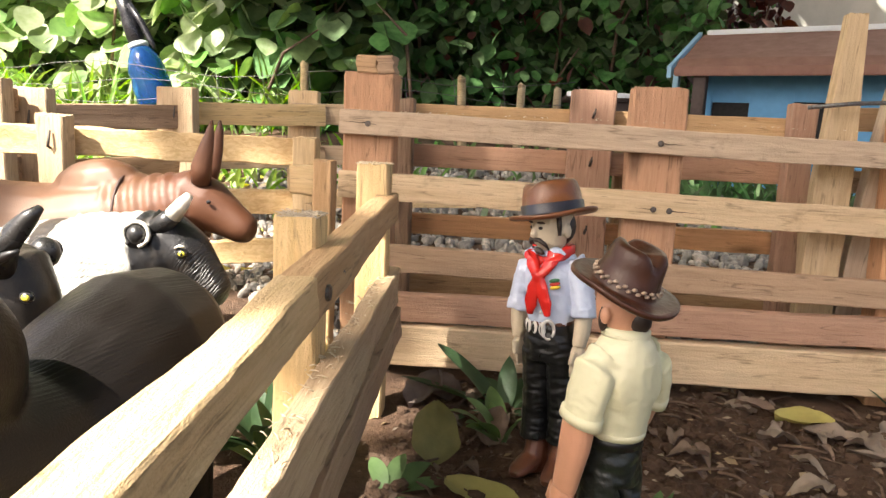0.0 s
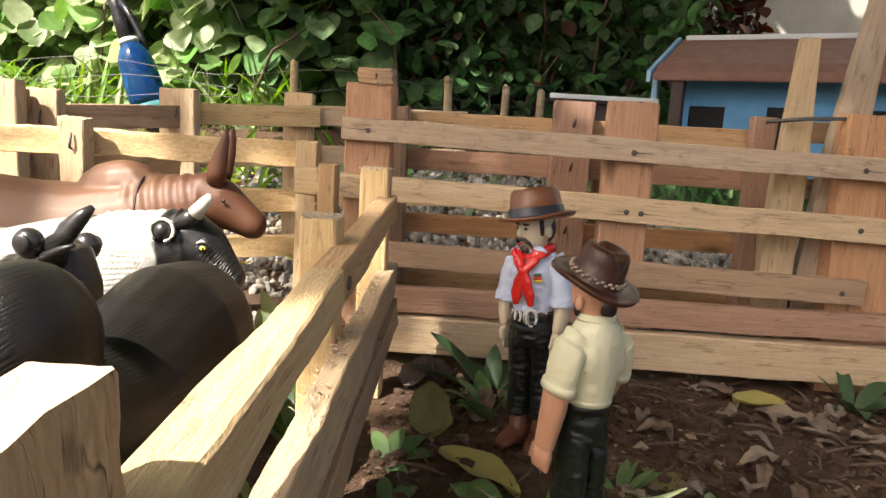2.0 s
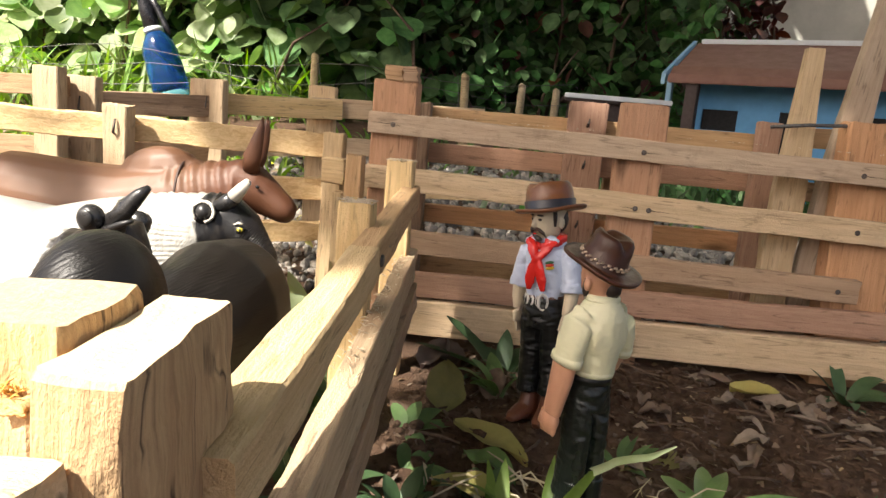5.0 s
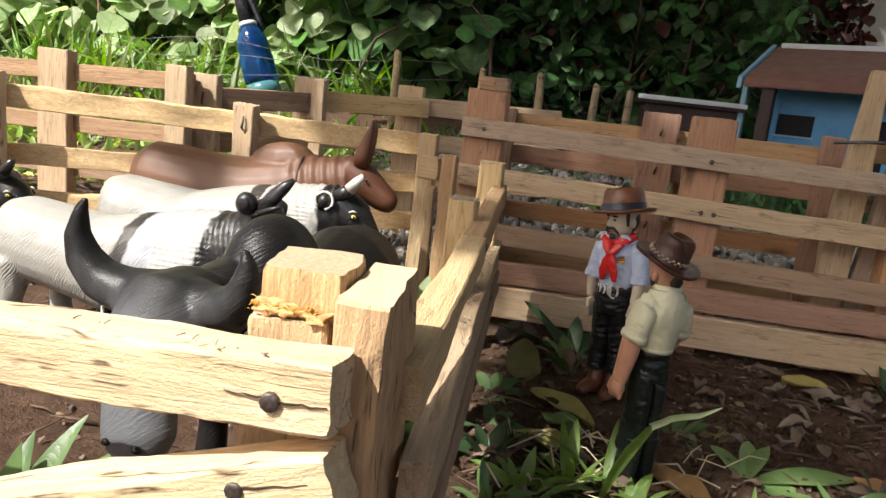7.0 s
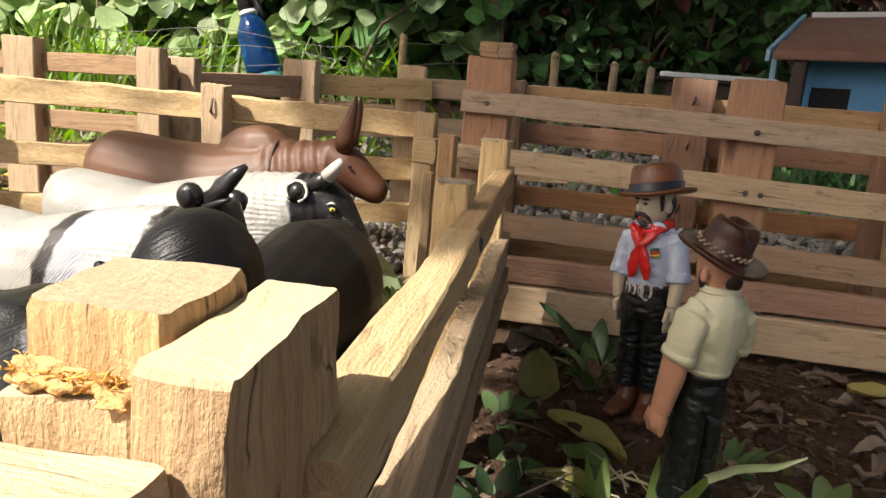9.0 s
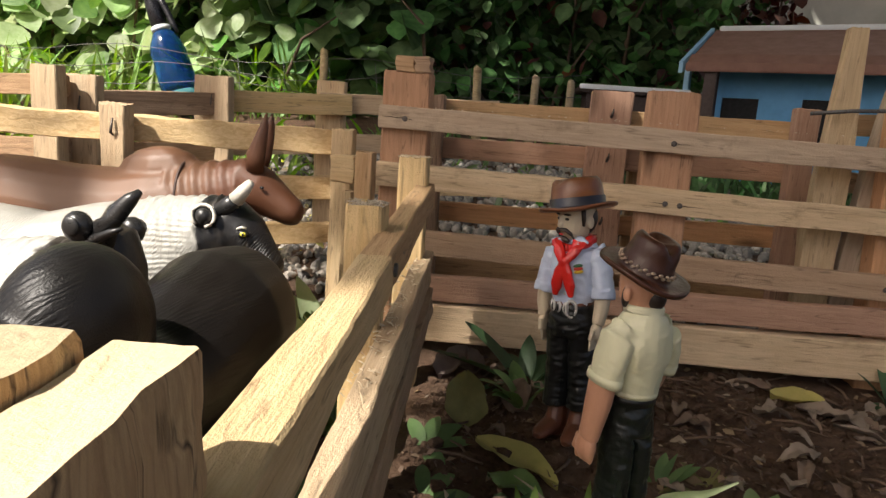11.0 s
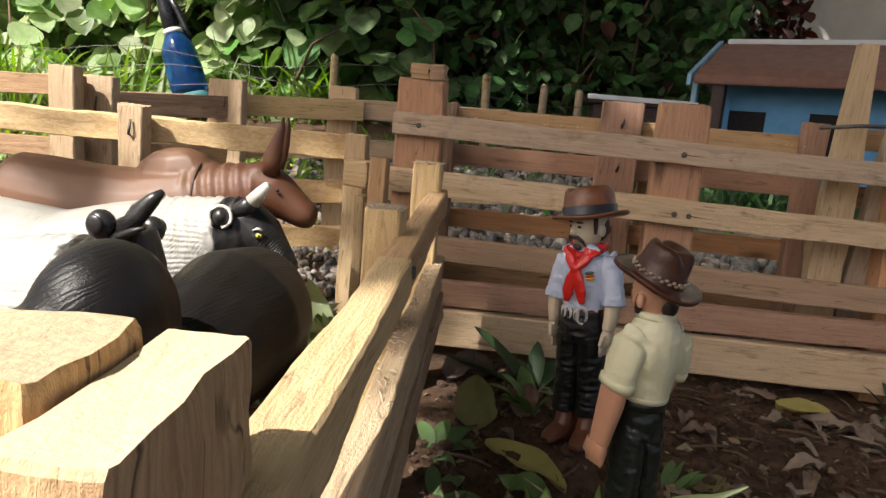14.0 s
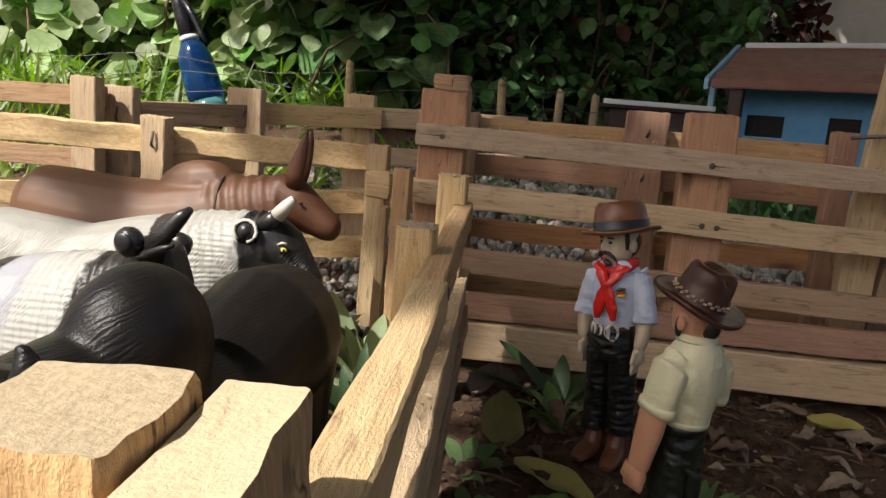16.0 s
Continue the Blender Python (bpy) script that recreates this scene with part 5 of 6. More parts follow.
def figurine_a():
    """Feet at z = 0, front towards -y."""
    bm = bmesh.new()
    boots(bm, 0.0072)
    trousers(bm, 0.081, 0.071, 0.0066, 0.018, 3.0, 1.10)
    # shirt: torso and both sleeves in one skin, rolled cuffs
    src = bmesh.new()
    tube(src, [(0, 0, 0.079, 0.0126, 0.0094), (0, 0.0004, 0.086, 0.0134, 0.0102), (0, 0.0006, 0.096, 0.0146, 0.0114), (0, 0.0010, 0.104, 0.0152, 0.0116), (0, 0.0016, 0.1095, 0.0142, 0.0104), (0, 0.0020, 0.1135, 0.0100, 0.0086), (0, 0.0018, 0.1165, 0.0064, 0.0064)], 22)
    for s in (1, -1):
        tube(src, [(s * 0.0110, 0.002, 0.1090, 0.0060, 0.0070), (s * 0.0150, 0.002, 0.1060, 0.0064, 0.0074), (s * 0.0178, 0.0018, 0.0990, 0.0060, 0.0070), (s * 0.0194, 0.0012, 0.0920, 0.0058, 0.0068), (s * 0.0200, 0.0006, 0.0860, 0.0060, 0.0068)], 14)
        tube(src, [(s * 0.0197, 0.0010, 0.0895, 0.0066, 0.0075), (s * 0.0201, 0.0004, 0.0850, 0.0068, 0.0077)], 16)
    melt_to(bm, src, 1, 0.0006, 3, 0.0009, 11.0, (0.8, 0.8, 1.25))
    # forearms and hands: one hangs a little behind, the other comes forward
    for s, dy in ((1, -0.0035), (-1, -0.001)):
        src = bmesh.new()
        tube(src, [(s * 0.0200, 0.0006, 0.0875, 0.0047, 0.0052), (s * 0.0200, dy * 0.4, 0.0790, 0.0044, 0.0048), (s * 0.0192, dy, 0.0715, 0.0036, 0.0042)], 12)
        melt_to(bm, src, 0, 0.0006, 1)
        fist(bm, (s * 0.0190, dy, 0.0700), (-s * 0.18, dy * 20, -1), 0, True)
    # belt with its row of plates and the buckle
    tube(bm, [(0, 0.0002, 0.0755, 0.0133, 0.0101), (0, 0.0002, 0.0822, 0.0132, 0.0101)], 24, 3)
    for a in (-62, -40, -18, 4):
        r = radians(a)
        x, y = 0.0132 * math.sin(r), -0.0100 * math.cos(r)
        ball(bm, (x, y, 0.0790), (0.0023, 0.0012, 0.0034), 8, 10, 7, Matrix.Rotation(r, 4, "Z"))
        ball(bm, (x * 1.06, y * 1.08, 0.0790), (0.0011, 0.0010, 0.0022), 2, 8, 6, Matrix.Rotation(r, 4, "Z"))
    turn = Matrix.Rotation(radians(24), 4, "Z")
    hoop = [turn @ Vector((0.0031 * math.cos(a), -0.0108, 0.0790 + 0.0044 * math.sin(a))) for a in [2 * math.pi * k / 16 for k in range(17)]]
    tube(bm, [(*q, 0.0009, 0.0009) for q in hoop], 7, 8)
    # shirt front: placket, collar flaps, flag badge
    for s in (1, -1):
        tube(bm, [(s * 0.0058, -0.0028, 0.1172, 0.0036, 0.0010), (s * 0.0066, -0.0072, 0.1148, 0.0042, 0.0012), (s * 0.0072, -0.0098, 0.1110, 0.0020, 0.0008)], 10, 1, side=(1, 0, 0))
    for z in (0.0870, 0.0920):
        ball(bm, (0.0, -0.0106, z), (0.0008, 0.0006, 0.0008), 8, 8, 5)
    for i, mt in enumerate((9, 10, 11)):
        ball(bm, (0.0082 + 0.0003 * i, -0.0108, 0.1030 - 0.0016 * i), (0.0030, 0.0011, 0.00098), mt, 10, 6, Matrix.Rotation(0.42, 4, "Z") @ Matrix.Rotation(-0.12, 4, "Y"))
    # neck and head, hair to the nape, moustache and small beard
    src = bmesh.new()
    tube(src, [(0, 0.001, 0.110, 0.0056, 0.0056), (0, 0.0006, 0.121, 0.0054, 0.0056)], 14)
    tube(src, [(0, -0.0020, 0.1155, 0.0036, 0.0046), (0, -0.0016, 0.1185, 0.0070, 0.0078), (0, -0.0008, 0.1240, 0.0088, 0.0098), (0, 0.0, 0.1310, 0.0096, 0.0104), (0, 0.0002, 0.1360, 0.0092, 0.0100)], 18)
    ball(src, (0, -0.0108, 0.1238), (0.0015, 0.0022, 0.0020), 0, 10, 7)
    tube(src, [(0, -0.0102, 0.1285, 0.0009, 0.0012), (0, -0.0112, 0.1238, 0.0013, 0.0014)], 8)
    for s in (1, -1):
        ball(src, (s * 0.0094, 0.0016, 0.1252), (0.0013, 0.0022, 0.0034), 0, 10, 7)
    melt_to(bm, src, 0, 0.0005, 2)
    for s in (1, -1):
        ball(bm, (s * 0.0034, -0.0096, 0.1268), (0.0013, 0.0006, 0.0008), 7, 8, 5, Matrix.Rotation(s * 0.3, 4, "Z"))
        ball(bm, (s * 0.0036, -0.0097, 0.1292), (0.0025, 0.0008, 0.0006), 7, 8, 5, Matrix.Rotation(s * 0.3, 4, "Z"))
        tube(bm, [(s * 0.0002, -0.0103, 0.1212, 0.0014, 0.0011), (s * 0.0028, -0.0098, 0.1212, 0.0014, 0.0011), (s * 0.0050, -0.0080, 0.1190, 0.0012, 0.0010), (s * 0.0054, -0.0068, 0.1168, 0.0007, 0.0007)], 8, 7)
        tube(bm, [(s * 0.0088, -0.0036, 0.1330, 0.0016, 0.0012), (s * 0.0094, -0.0034, 0.1280, 0.0014, 0.0011), (s * 0.0092, -0.0030, 0.1235, 0.0008, 0.0007)], 8, 7)
    ball(bm, (0, -0.0086, 0.1158), (0.0028, 0.0016, 0.0018), 7, 10, 6)
    ball(bm, (0, -0.0103, 0.1186), (0.0017, 0.0007, 0.0006), 4, 8, 5)
    ball(bm, (0, 0.0042, 0.1270), (0.0092, 0.0072, 0.0096), 7, 16, 10)
    # kerchief: a roll round the neck, two flat folds to the knot, two tails
    tube(bm, [(0.0088 * math.sin(a), 0.0014 - 0.0090 * math.cos(a), 0.1158 - 0.0050 * max(0, math.cos(a)), 0.0022, 0.0026) for a in [2 * math.pi * k / 20 for k in range(21)]], 9, 4)
    src = bmesh.new()
    ball(src, (0, -0.0132, 0.1045), (0.0029, 0.0024, 0.0030), 0, 12, 8)
    for s in (1, -1):
        tube(src, [(s * 0.0074, -0.0066, 0.1150, 0.0034, 0.0016), (s * 0.0050, -0.0105, 0.1105, 0.0036, 0.0017), (s * 0.0016, -0.0128, 0.1055, 0.0024, 0.0018)], 10, 0, side=(1, 0, 0))
        tube(src, [(s * 0.0010, -0.0132, 0.1040, 0.0022, 0.0016), (s * 0.0028, -0.0138, 0.0985, 0.0034, 0.0014), (s * 0.0046, -0.0132, 0.0915, 0.0036, 0.0012), (s * 0.0052, -0.0124, 0.0862, 0.0016, 0.0008)], 10, 0, side=(1, 0, 0))
    melt_to(bm, src, 4, 0.00045, 1, 0.0006, 7.0)
    hat(bm, (0, 0.0008, 0.1315), 0.0206, 0.0172, 5, 6, Matrix.Rotation(radians(-8), 4, "Y") @ Matrix.Rotation(radians(3), 4, "X"), 0.02, 0.68)
    gather(bm)
    for v in bm.verts:
        v.co = Matrix.Rotation(radians(-24) * min(max((v.co.z - 0.1125) / 0.005, 0.0), 1.0) * (1.0 if math.hypot(v.co.x, v.co.y) < 0.0115 or v.co.z > 0.12 else 0.0), 3, "Z") @ v.co
    for v in bm.verts:
        narrow = 0.86 if v.co.z < 0.112 else 1.0
        v.co.x *= narrow + (0.94 - narrow) * (v.co.z < 0.074) * (abs(v.co.x) < 0.0165)
        if v.co.z < 0.07:
            v.co.z = 0.005 + v.co.z * 0.065 / 0.07
    ob = obj("figurine", bm, FIG, m=pose(0.0920, 0.290, 0.0050, 0, -3.4, -30))
    return tagged(ob, "painted toy man in brown hat and red kerchief", "figurine", "toy men")


def figurine_b():
    """Feet at z = 0, front towards -y; its left arm (+x) hangs, the right is bent to the belt."""
    bm = bmesh.new()
    boots(bm, 0.0068, 2)
    trousers(bm, 0.082, 0.070, 0.0058, 0.022, 9.0, 0.94)
    src = bmesh.new()
    tube(src, [(0, 0.0005, 0.0785, 0.0120, 0.0096), (0, 0.0008, 0.0840, 0.0128, 0.0102), (0, 0.0010, 0.0930, 0.0140, 0.0112), (0, 0.0014, 0.1010, 0.0152, 0.0114), (0, 0.0020, 0.1065, 0.0146, 0.0104), (0, 0.0022, 0.1110, 0.0108, 0.0086), (0, 0.0018, 0.1145, 0.0068, 0.0066)], 22)
    tube(src, [(0.0110, 0.002, 0.1060, 0.0060, 0.0072), (0.0148, 0.002, 0.1030, 0.0064, 0.0078), (0.0170, 0.0016, 0.0960, 0.0062, 0.0076), (0.0182, 0.001, 0.0880, 0.0062, 0.0074), (0.0186, 0.0005, 0.0840, 0.0064, 0.0076)], 14)
    tube(src, [(-0.0110, 0.002, 0.1060, 0.0060, 0.0072), (-0.0148, 0.002, 0.1030, 0.0064, 0.0078), (-0.0172, 0.0014, 0.0960, 0.0062, 0.0074), (-0.0186, 0.0, 0.0895, 0.0062, 0.0072), (-0.0188, -0.001, 0.0865, 0.0064, 0.0074)], 14)
    # the spine's hollow and the shoulder blades
    ball(src, (0.0062, 0.0080, 0.0990), (0.0060, 0.0036, 0.0100), 0, 14, 10)
    ball(src, (-0.0062, 0.0080, 0.0990), (0.0060, 0.0036, 0.0100), 0, 14, 10)
    melt_to(bm, src, 1, 0.0006, 5, 0.0006, 23.0, (0.8, 0.8, 1.1))
    # cuffs, shirt hem and collar
    tube(bm, [(0.0183, 0.0010, 0.0868, 0.0069, 0.0081), (0.0187, 0.0005, 0.0832, 0.0070, 0.0082)], 20, 1)
    tube(bm, [(-0.0186, 0.0, 0.0895, 0.0067, 0.0077), (-0.0189, -0.0012, 0.0862, 0.0068, 0.0078)], 20, 1)
    tube(bm, [(0, 0.0005, 0.0778, 0.0123, 0.0099), (0, 0.0006, 0.0800, 0.0126, 0.0101)], 22, 1)
    tube(bm, [(0, 0.0016, 0.1122, 0.0086, 0.0083), (0, 0.0018, 0.1150, 0.0078, 0.0077), (0, 0.0018, 0.1158, 0.0070, 0.0070)], 18, 1)
    # belt and the strap hanging from it
    tube(bm, [(0, 0, 0.0742, 0.0126, 0.0098), (0, 0, 0.0780, 0.0126, 0.0098)], 20, 3)
    tube(bm, [(-0.0126, 0.001, 0.077, 0.0018, 0.0012), (-0.0140, 0.001, 0.068, 0.0016, 0.0011), (-0.0132, 0.001, 0.058, 0.0012, 0.0010)], 8, 3)
    # arms
    src = bmesh.new()
    tube(src, [(0.0185, 0.0005, 0.0870, 0.0055, 0.0062), (0.0192, -0.0005, 0.0760, 0.0054, 0.0060), (0.0198, -0.0022, 0.0660, 0.0045, 0.0052), (0.0200, -0.0034, 0.0600, 0.0040, 0.0048)], 14)
    melt_to(bm, src, 0, 0.0006, 2)
    fist(bm, (0.0200, -0.0036, 0.0595), (0.02, -0.12, -1), 0)
    src = bmesh.new()
    tube(src, [(-0.0187, -0.0008, 0.0885, 0.0054, 0.0060), (-0.0190, -0.0040, 0.0800, 0.0054, 0.0056), (-0.0168, -0.0110, 0.0755, 0.0046, 0.0048), (-0.0130, -0.0150, 0.0750, 0.0040, 0.0042)], 14)
    melt_to(bm, src, 0, 0.0006, 2)
    fist(bm, (-0.0125, -0.0152, 0.0750), (0.8, -0.3, 0), 0)
    # head
    src = bmesh.new()
    tube(src, [(0, 0.0016, 0.109, 0.0058, 0.0058), (0, 0.001, 0.118, 0.0058, 0.0060)], 14)
    tube(src, [(0, -0.0016, 0.1130, 0.0042, 0.0052), (0, -0.0012, 0.1165, 0.0072, 0.0078), (0, -0.0006, 0.1220, 0.0082, 0.0090), (0, 0.0, 0.1280, 0.0084, 0.0092)], 18)
    for s in (1, -1):
        ball(src, (s * 0.0086, 0.0010, 0.1200), (0.0013, 0.0021, 0.0030), 0, 10, 7)
    ball(src, (0, -0.0100, 0.1200), (0.0014, 0.0020, 0.0022), 0, 8, 6)
    melt_to(bm, src, 0, 0.0005, 2)
    for s in (1, -1):
        ball(bm, (s * 0.0078, -0.0006, 0.1185), (0.0013, 0.0018, 0.0042), 7, 8, 6)
        ball(bm, (s * 0.0030, -0.0090, 0.1225), (0.0011, 0.0006, 0.0007), 7, 8, 5)
    ball(bm, (-0.0010, 0.0055, 0.1190), (0.0042, 0.0046, 0.0050), 7, 12, 8)
    spin = Matrix.Rotation(radians(215), 4, "Z")
    tip = spin.inverted() @ Matrix.Rotation(radians(17), 4, "Y") @ Matrix.Rotation(radians(9), 4, "X") @ spin
    hat(bm, (0.0046, 0.0032, 0.1278), 0.0172, 0.0158, 5, 5, tip, 0.06, 0.56, 0.22)
    for k in range(44):
        a = 2 * math.pi * k / 44
        ball(bm, Vector((0.0046, 0.0032, 0.1278)) + (tip @ Vector((0.0102 * math.cos(a), 0.0109 * math.sin(a), 0.0040 + 0.0010 * (k % 2)))), (0.0009, 0.0009, 0.0006), 6, 6, 4)
    mats = [SKIN_PINK, SHIRT_CREAM, PANTS_GREEN, PANTS, RED, HAT_DARK, PLAIT, HAIR, BUCKLE, BADGE_G, BADGE_R, BADGE_Y]
    gather(bm)
    for v in bm.verts:
        if v.co.z < 0.1135:
            v.co.x *= 0.80
        if v.co.z < 0.0955:
            v.co.z = v.co.z * (1 + 0.035 * min(1.0, (0.0955 - v.co.z) / 0.01) * min(1.0, v.co.z / 0.03))
    ob = obj("figurine", bm, mats, m=pose(0.1025, 0.181, 0.0, 0, 0, 215))
    return tagged(ob, "painted toy man in cream shirt and dark hat", "figurine", "toy men")


figurine_a()
figurine_b()

# ---------------------------------------------------------------- blue bottle in the grass
BOTTLE = Mat("blue_plastic", 0.12)
BOTTLE.b.inputs["Transmission Weight"].default_value = 0.85
BOTTLE.b.inputs["IOR"].default_value = 1.35
BOTTLE = BOTTLE.done((0.030, 0.150, 0.58))
BOTTLE_CLEAR = Mat("pale_blue_plastic", 0.15)
BOTTLE_CLEAR.b.inputs["Transmission Weight"].default_value = 0.6
BOTTLE_CLEAR = BOTTLE_CLEAR.done((0.16, 0.45, 0.50))
CAPBLACK = plain("black_plastic", (0.012, 0.012, 0.016), 0.3, 0.1)
bo = thing("spray_bottle", "translucent blue plastic bottle with black spray head", "bottle", at=(-0.842, 1.74, 0.165))
bo.rotation_euler = (0, radians(-19), 0)


def turned(prof, n=24, m=None):
    bm = bmesh.new()
    rows = [[bm.verts.new((r * math.cos(2 * math.pi * k / n), r * math.sin(2 * math.pi * k / n), z)) for k in range(n)] for r, z in prof]
    for a, b in zip(rows, rows[1:]):
        for k in range(n):
            bm.faces.new((a[k], a[(k + 1) % n], b[(k + 1) % n], b[k]))
    bm.faces.new(rows[0][::-1])
    bm.faces.new(rows[-1])
    return bm


part("body", turned([(0.046, 0.035), (0.048, 0.05), (0.048, 0.10), (0.045, 0.12), (0.046, 0.14), (0.040, 0.165), (0.026, 0.19), (0.020, 0.196)]), BOTTLE, bo)
part("base", turned([(0.036, -0.01), (0.047, 0.0), (0.048, 0.015), (0.046, 0.034)]), BOTTLE_CLEAR, bo, "pale clear lower part")
part("collar", turned([(0.024, 0.1965), (0.025, 0.200), (0.025, 0.206), (0.021, 0.209)]), WHITE, bo, "white collar ring")
part("neck", turned([(0.020, 0.2095), (0.023, 0.214), (0.022, 0.26), (0.019, 0.285), (0.021, 0.34)]), CAPBLACK, bo, "black spray neck")
bm = bmesh.new()
tube(bm, [(0.018, -0.012, 0.30, 0.008, 0.008), (0.034, -0.014, 0.25, 0.009, 0.009), (0.044, -0.018, 0.20, 0.008, 0.008), (0.052, -0.026, 0.175, 0.004, 0.004)], 10)
part("trigger", bm, CAPBLACK, bo)

# ---------------------------------------------------------------- plants in the pens
def plant(name, label, leaves, mat, at):
    """leaves: azimuth and rise in degrees, length, width, droop."""
    t = thing(name, label, "plant", at=(at[0], at[1], ground_z(at[0], at[1]) - 0.001))
    for k, (az, rise, ln, wd, dr) in enumerate(leaves):
        bm = bmesh.new()
        a, e = radians(az), radians(rise)
        blade(bm, (0.003 * math.cos(a), 0.003 * math.sin(a), 0), (math.cos(a) * math.cos(e), math.sin(a) * math.cos(e), math.sin(e)), ln, wd, dr, 0.3 * math.sin(k * 2.1), 0.28, 10, 0, 0.85, 0.03)
        part("leaf", bm, mat, t)
    return t


def tuft(rnd, n, size, width, rise=(25, 75)):
    return [(rnd.uniform(0, 360), rnd.uniform(*rise), size * rnd.uniform(0.6, 1.25), width * rnd.uniform(0.7, 1.3), rnd.uniform(0.3, 1.5)) for _ in range(n)]


pr = random.Random(33)
plant("broadleaf_plant", "low weed with long dark green pointed leaves", [(166, 46, 0.060, 0.021, 0.25), (178, 20, 0.068, 0.021, 0.15), (120, 40, 0.036, 0.013, 0.9), (60, 45, 0.040, 0.014, 1.0), (215, 20, 0.040, 0.014, 0.7), (10, 50, 0.045, 0.013, 0.8), (30, 35, 0.042, 0.014, 0.8), (330, 30, 0.036, 0.013, 0.9), (90, 60, 0.04, 0.013, 0.8)], LEAF_DARK, (0.071, 0.382))
plant("broadleaf_plant", "small weed with narrow green leaves beside a toy boot", tuft(pr, 9, 0.034, 0.011, (30, 75)), LEAF_MID, (0.068, 0.335))
plant("broadleaf_plant", "green weed with lance leaves under the divider rails", [(22, 14, 0.034, 0.011, 0.4), (55, 28, 0.030, 0.010, 0.7), (330, 10, 0.028, 0.011, 0.6), (80, 40, 0.026, 0.009, 0.8), (300, 18, 0.024, 0.010, 0.9), (120, 40, 0.024, 0.009, 0.9)], LEAF_WEED, (0.014, 0.272))
plant("broadleaf_plant", "green weed with lance leaves under the divider rails", [(10, 14, 0.026, 0.010, 0.6), (60, 24, 0.024, 0.009, 0.7), (320, 12, 0.026, 0.010, 0.8), (100, 35, 0.022, 0.008, 0.8), (350, 30, 0.022, 0.008, 0.9)], LEAF_WEED, (0.020, 0.222))
plant("broadleaf_plant", "green weed growing under the divider rails", tuft(pr, 8, 0.030, 0.010), LEAF_DARK, (0.024, 0.178))
plant("broadleaf_plant", "small green weed with rounded leaves by the toy man's feet", [(70, 45, 0.020, 0.007, 0.4), (20, 35, 0.024, 0.007, 0.4), (140, 30, 0.020, 0.006, 0.5), (300, 25, 0.020, 0.007, 0.4), (350, 60, 0.022, 0.006, 0.5), (40, 65, 0.020, 0.005, 0.6)], LEAF_WEED, (0.138, 0.262))
plant("broadleaf_plant", "wilted olive weed with broad leaves among dry bits", [(25, 14, 0.034, 0.010, 0.6), (100, 25, 0.026, 0.008, 0.8), (340, 8, 0.030, 0.010, 0.5), (60, 22, 0.030, 0.008, 0.8), (200, 18, 0.022, 0.008, 0.6)], LEAF_OLIVE, (0.160, 0.262))
plant("broadleaf_plant", "dark weed against the back board", tuft(pr, 10, 0.040, 0.011, (15, 60)), LEAF_DARK, (0.330, 0.412))
plant("broadleaf_plant", "weed with one broad shining leaf", [(17, 7, 0.074, 0.019, 0.15), (78, 24, 0.038, 0.012, 0.4), (60, 30, 0.036, 0.011, 0.5), (120, 25, 0.030, 0.012, 0.5), (350, 4, 0.040, 0.010, 0.3), (310, 8, 0.032, 0.009, 0.3)], LEAF_SHINY, (0.172, 0.213))
def ribbon(bm, pts, widths, fold=0.5):
    """A long grass blade, folded along its rib, through the given points."""
    c = [Vector(q) for q in pts]
    fine = []
    for a, b, k in zip(c, c[1:], range(99)):
        for q in range(4):
            t = q / 4
            fine.append((a.lerp(b, t), widths[k] + (widths[k + 1] - widths[k]) * t))
    fine.append((c[-1], widths[-1]))
    rows = []
    for i, (q, w) in enumerate(fine):
        d = (fine[min(i + 1, len(fine) - 1)][0] - fine[max(i - 1, 0)][0]).normalized()
        side = d.cross(Vector((0.35, -0.8, 0.5))).normalized()
        up = side.cross(d)
        rows.append([bm.verts.new(q + side * w + up * fold * w), bm.verts.new(q), bm.verts.new(q - side * w + up * fold * w)])
    for a, b in zip(rows, rows[1:]):
        for k in (0, 1):
            bm.faces.new((a[k], a[k + 1], b[k + 1], b[k]))


lp = thing("grass_plant", "tall grass blade bent over and withered at the tip", "plant", at=(0.086, 0.160, 0.0))
bm = bmesh.new()
ribbon(bm, [(0, 0, 0), (0.004, -0.006, 0.020), (0.010, -0.011, 0.038), (0.0165, -0.018, 0.0535)], [0.0018, 0.0030, 0.0032, 0.0018])
part("leaf", bm, GRASS, lp)
bm = bmesh.new()
ribbon(bm, [(0.0165, -0.018, 0.0535), (0.024, -0.023, 0.061), (0.034, -0.029, 0.067), (0.0422, -0.0335, 0.0745)], [0.0018, 0.0015, 0.0013, 0.0003], 0.9)
part("leaf_tip", bm, LEAF_BRIGHT, lp, "withered yellowish blade tip")


def straws():
    """Bleached grass straws lying over the front weeds."""
    r = random.Random(41)
    bm = bmesh.new()
    for _ in range(46):
        x, y = r.uniform(0.03, 0.16), r.uniform(0.125, 0.215)
        z = ground_z(x, y) + r.uniform(0.002, 0.012)
        a, ln = r.uniform(0, 6.28), r.uniform(0.012, 0.032)
        d = Vector((math.cos(a), math.sin(a), r.uniform(-0.05, 0.35))) * ln
        b = Vector((x, y, z))
        m = b + d * 0.5 + Vector((r.uniform(-0.005, 0.005), r.uniform(-0.005, 0.005), r.uniform(0, 0.008)))
        w = r.uniform(0.0003, 0.0006)
        ribbon(bm, [b, m, b + d], [w, w * 1.1, w * 0.4], 0.4)
    tagged(obj("dry_grass", bm, STRAW), "bleached straws of dry grass over the weeds", "grass", kind="stuff")


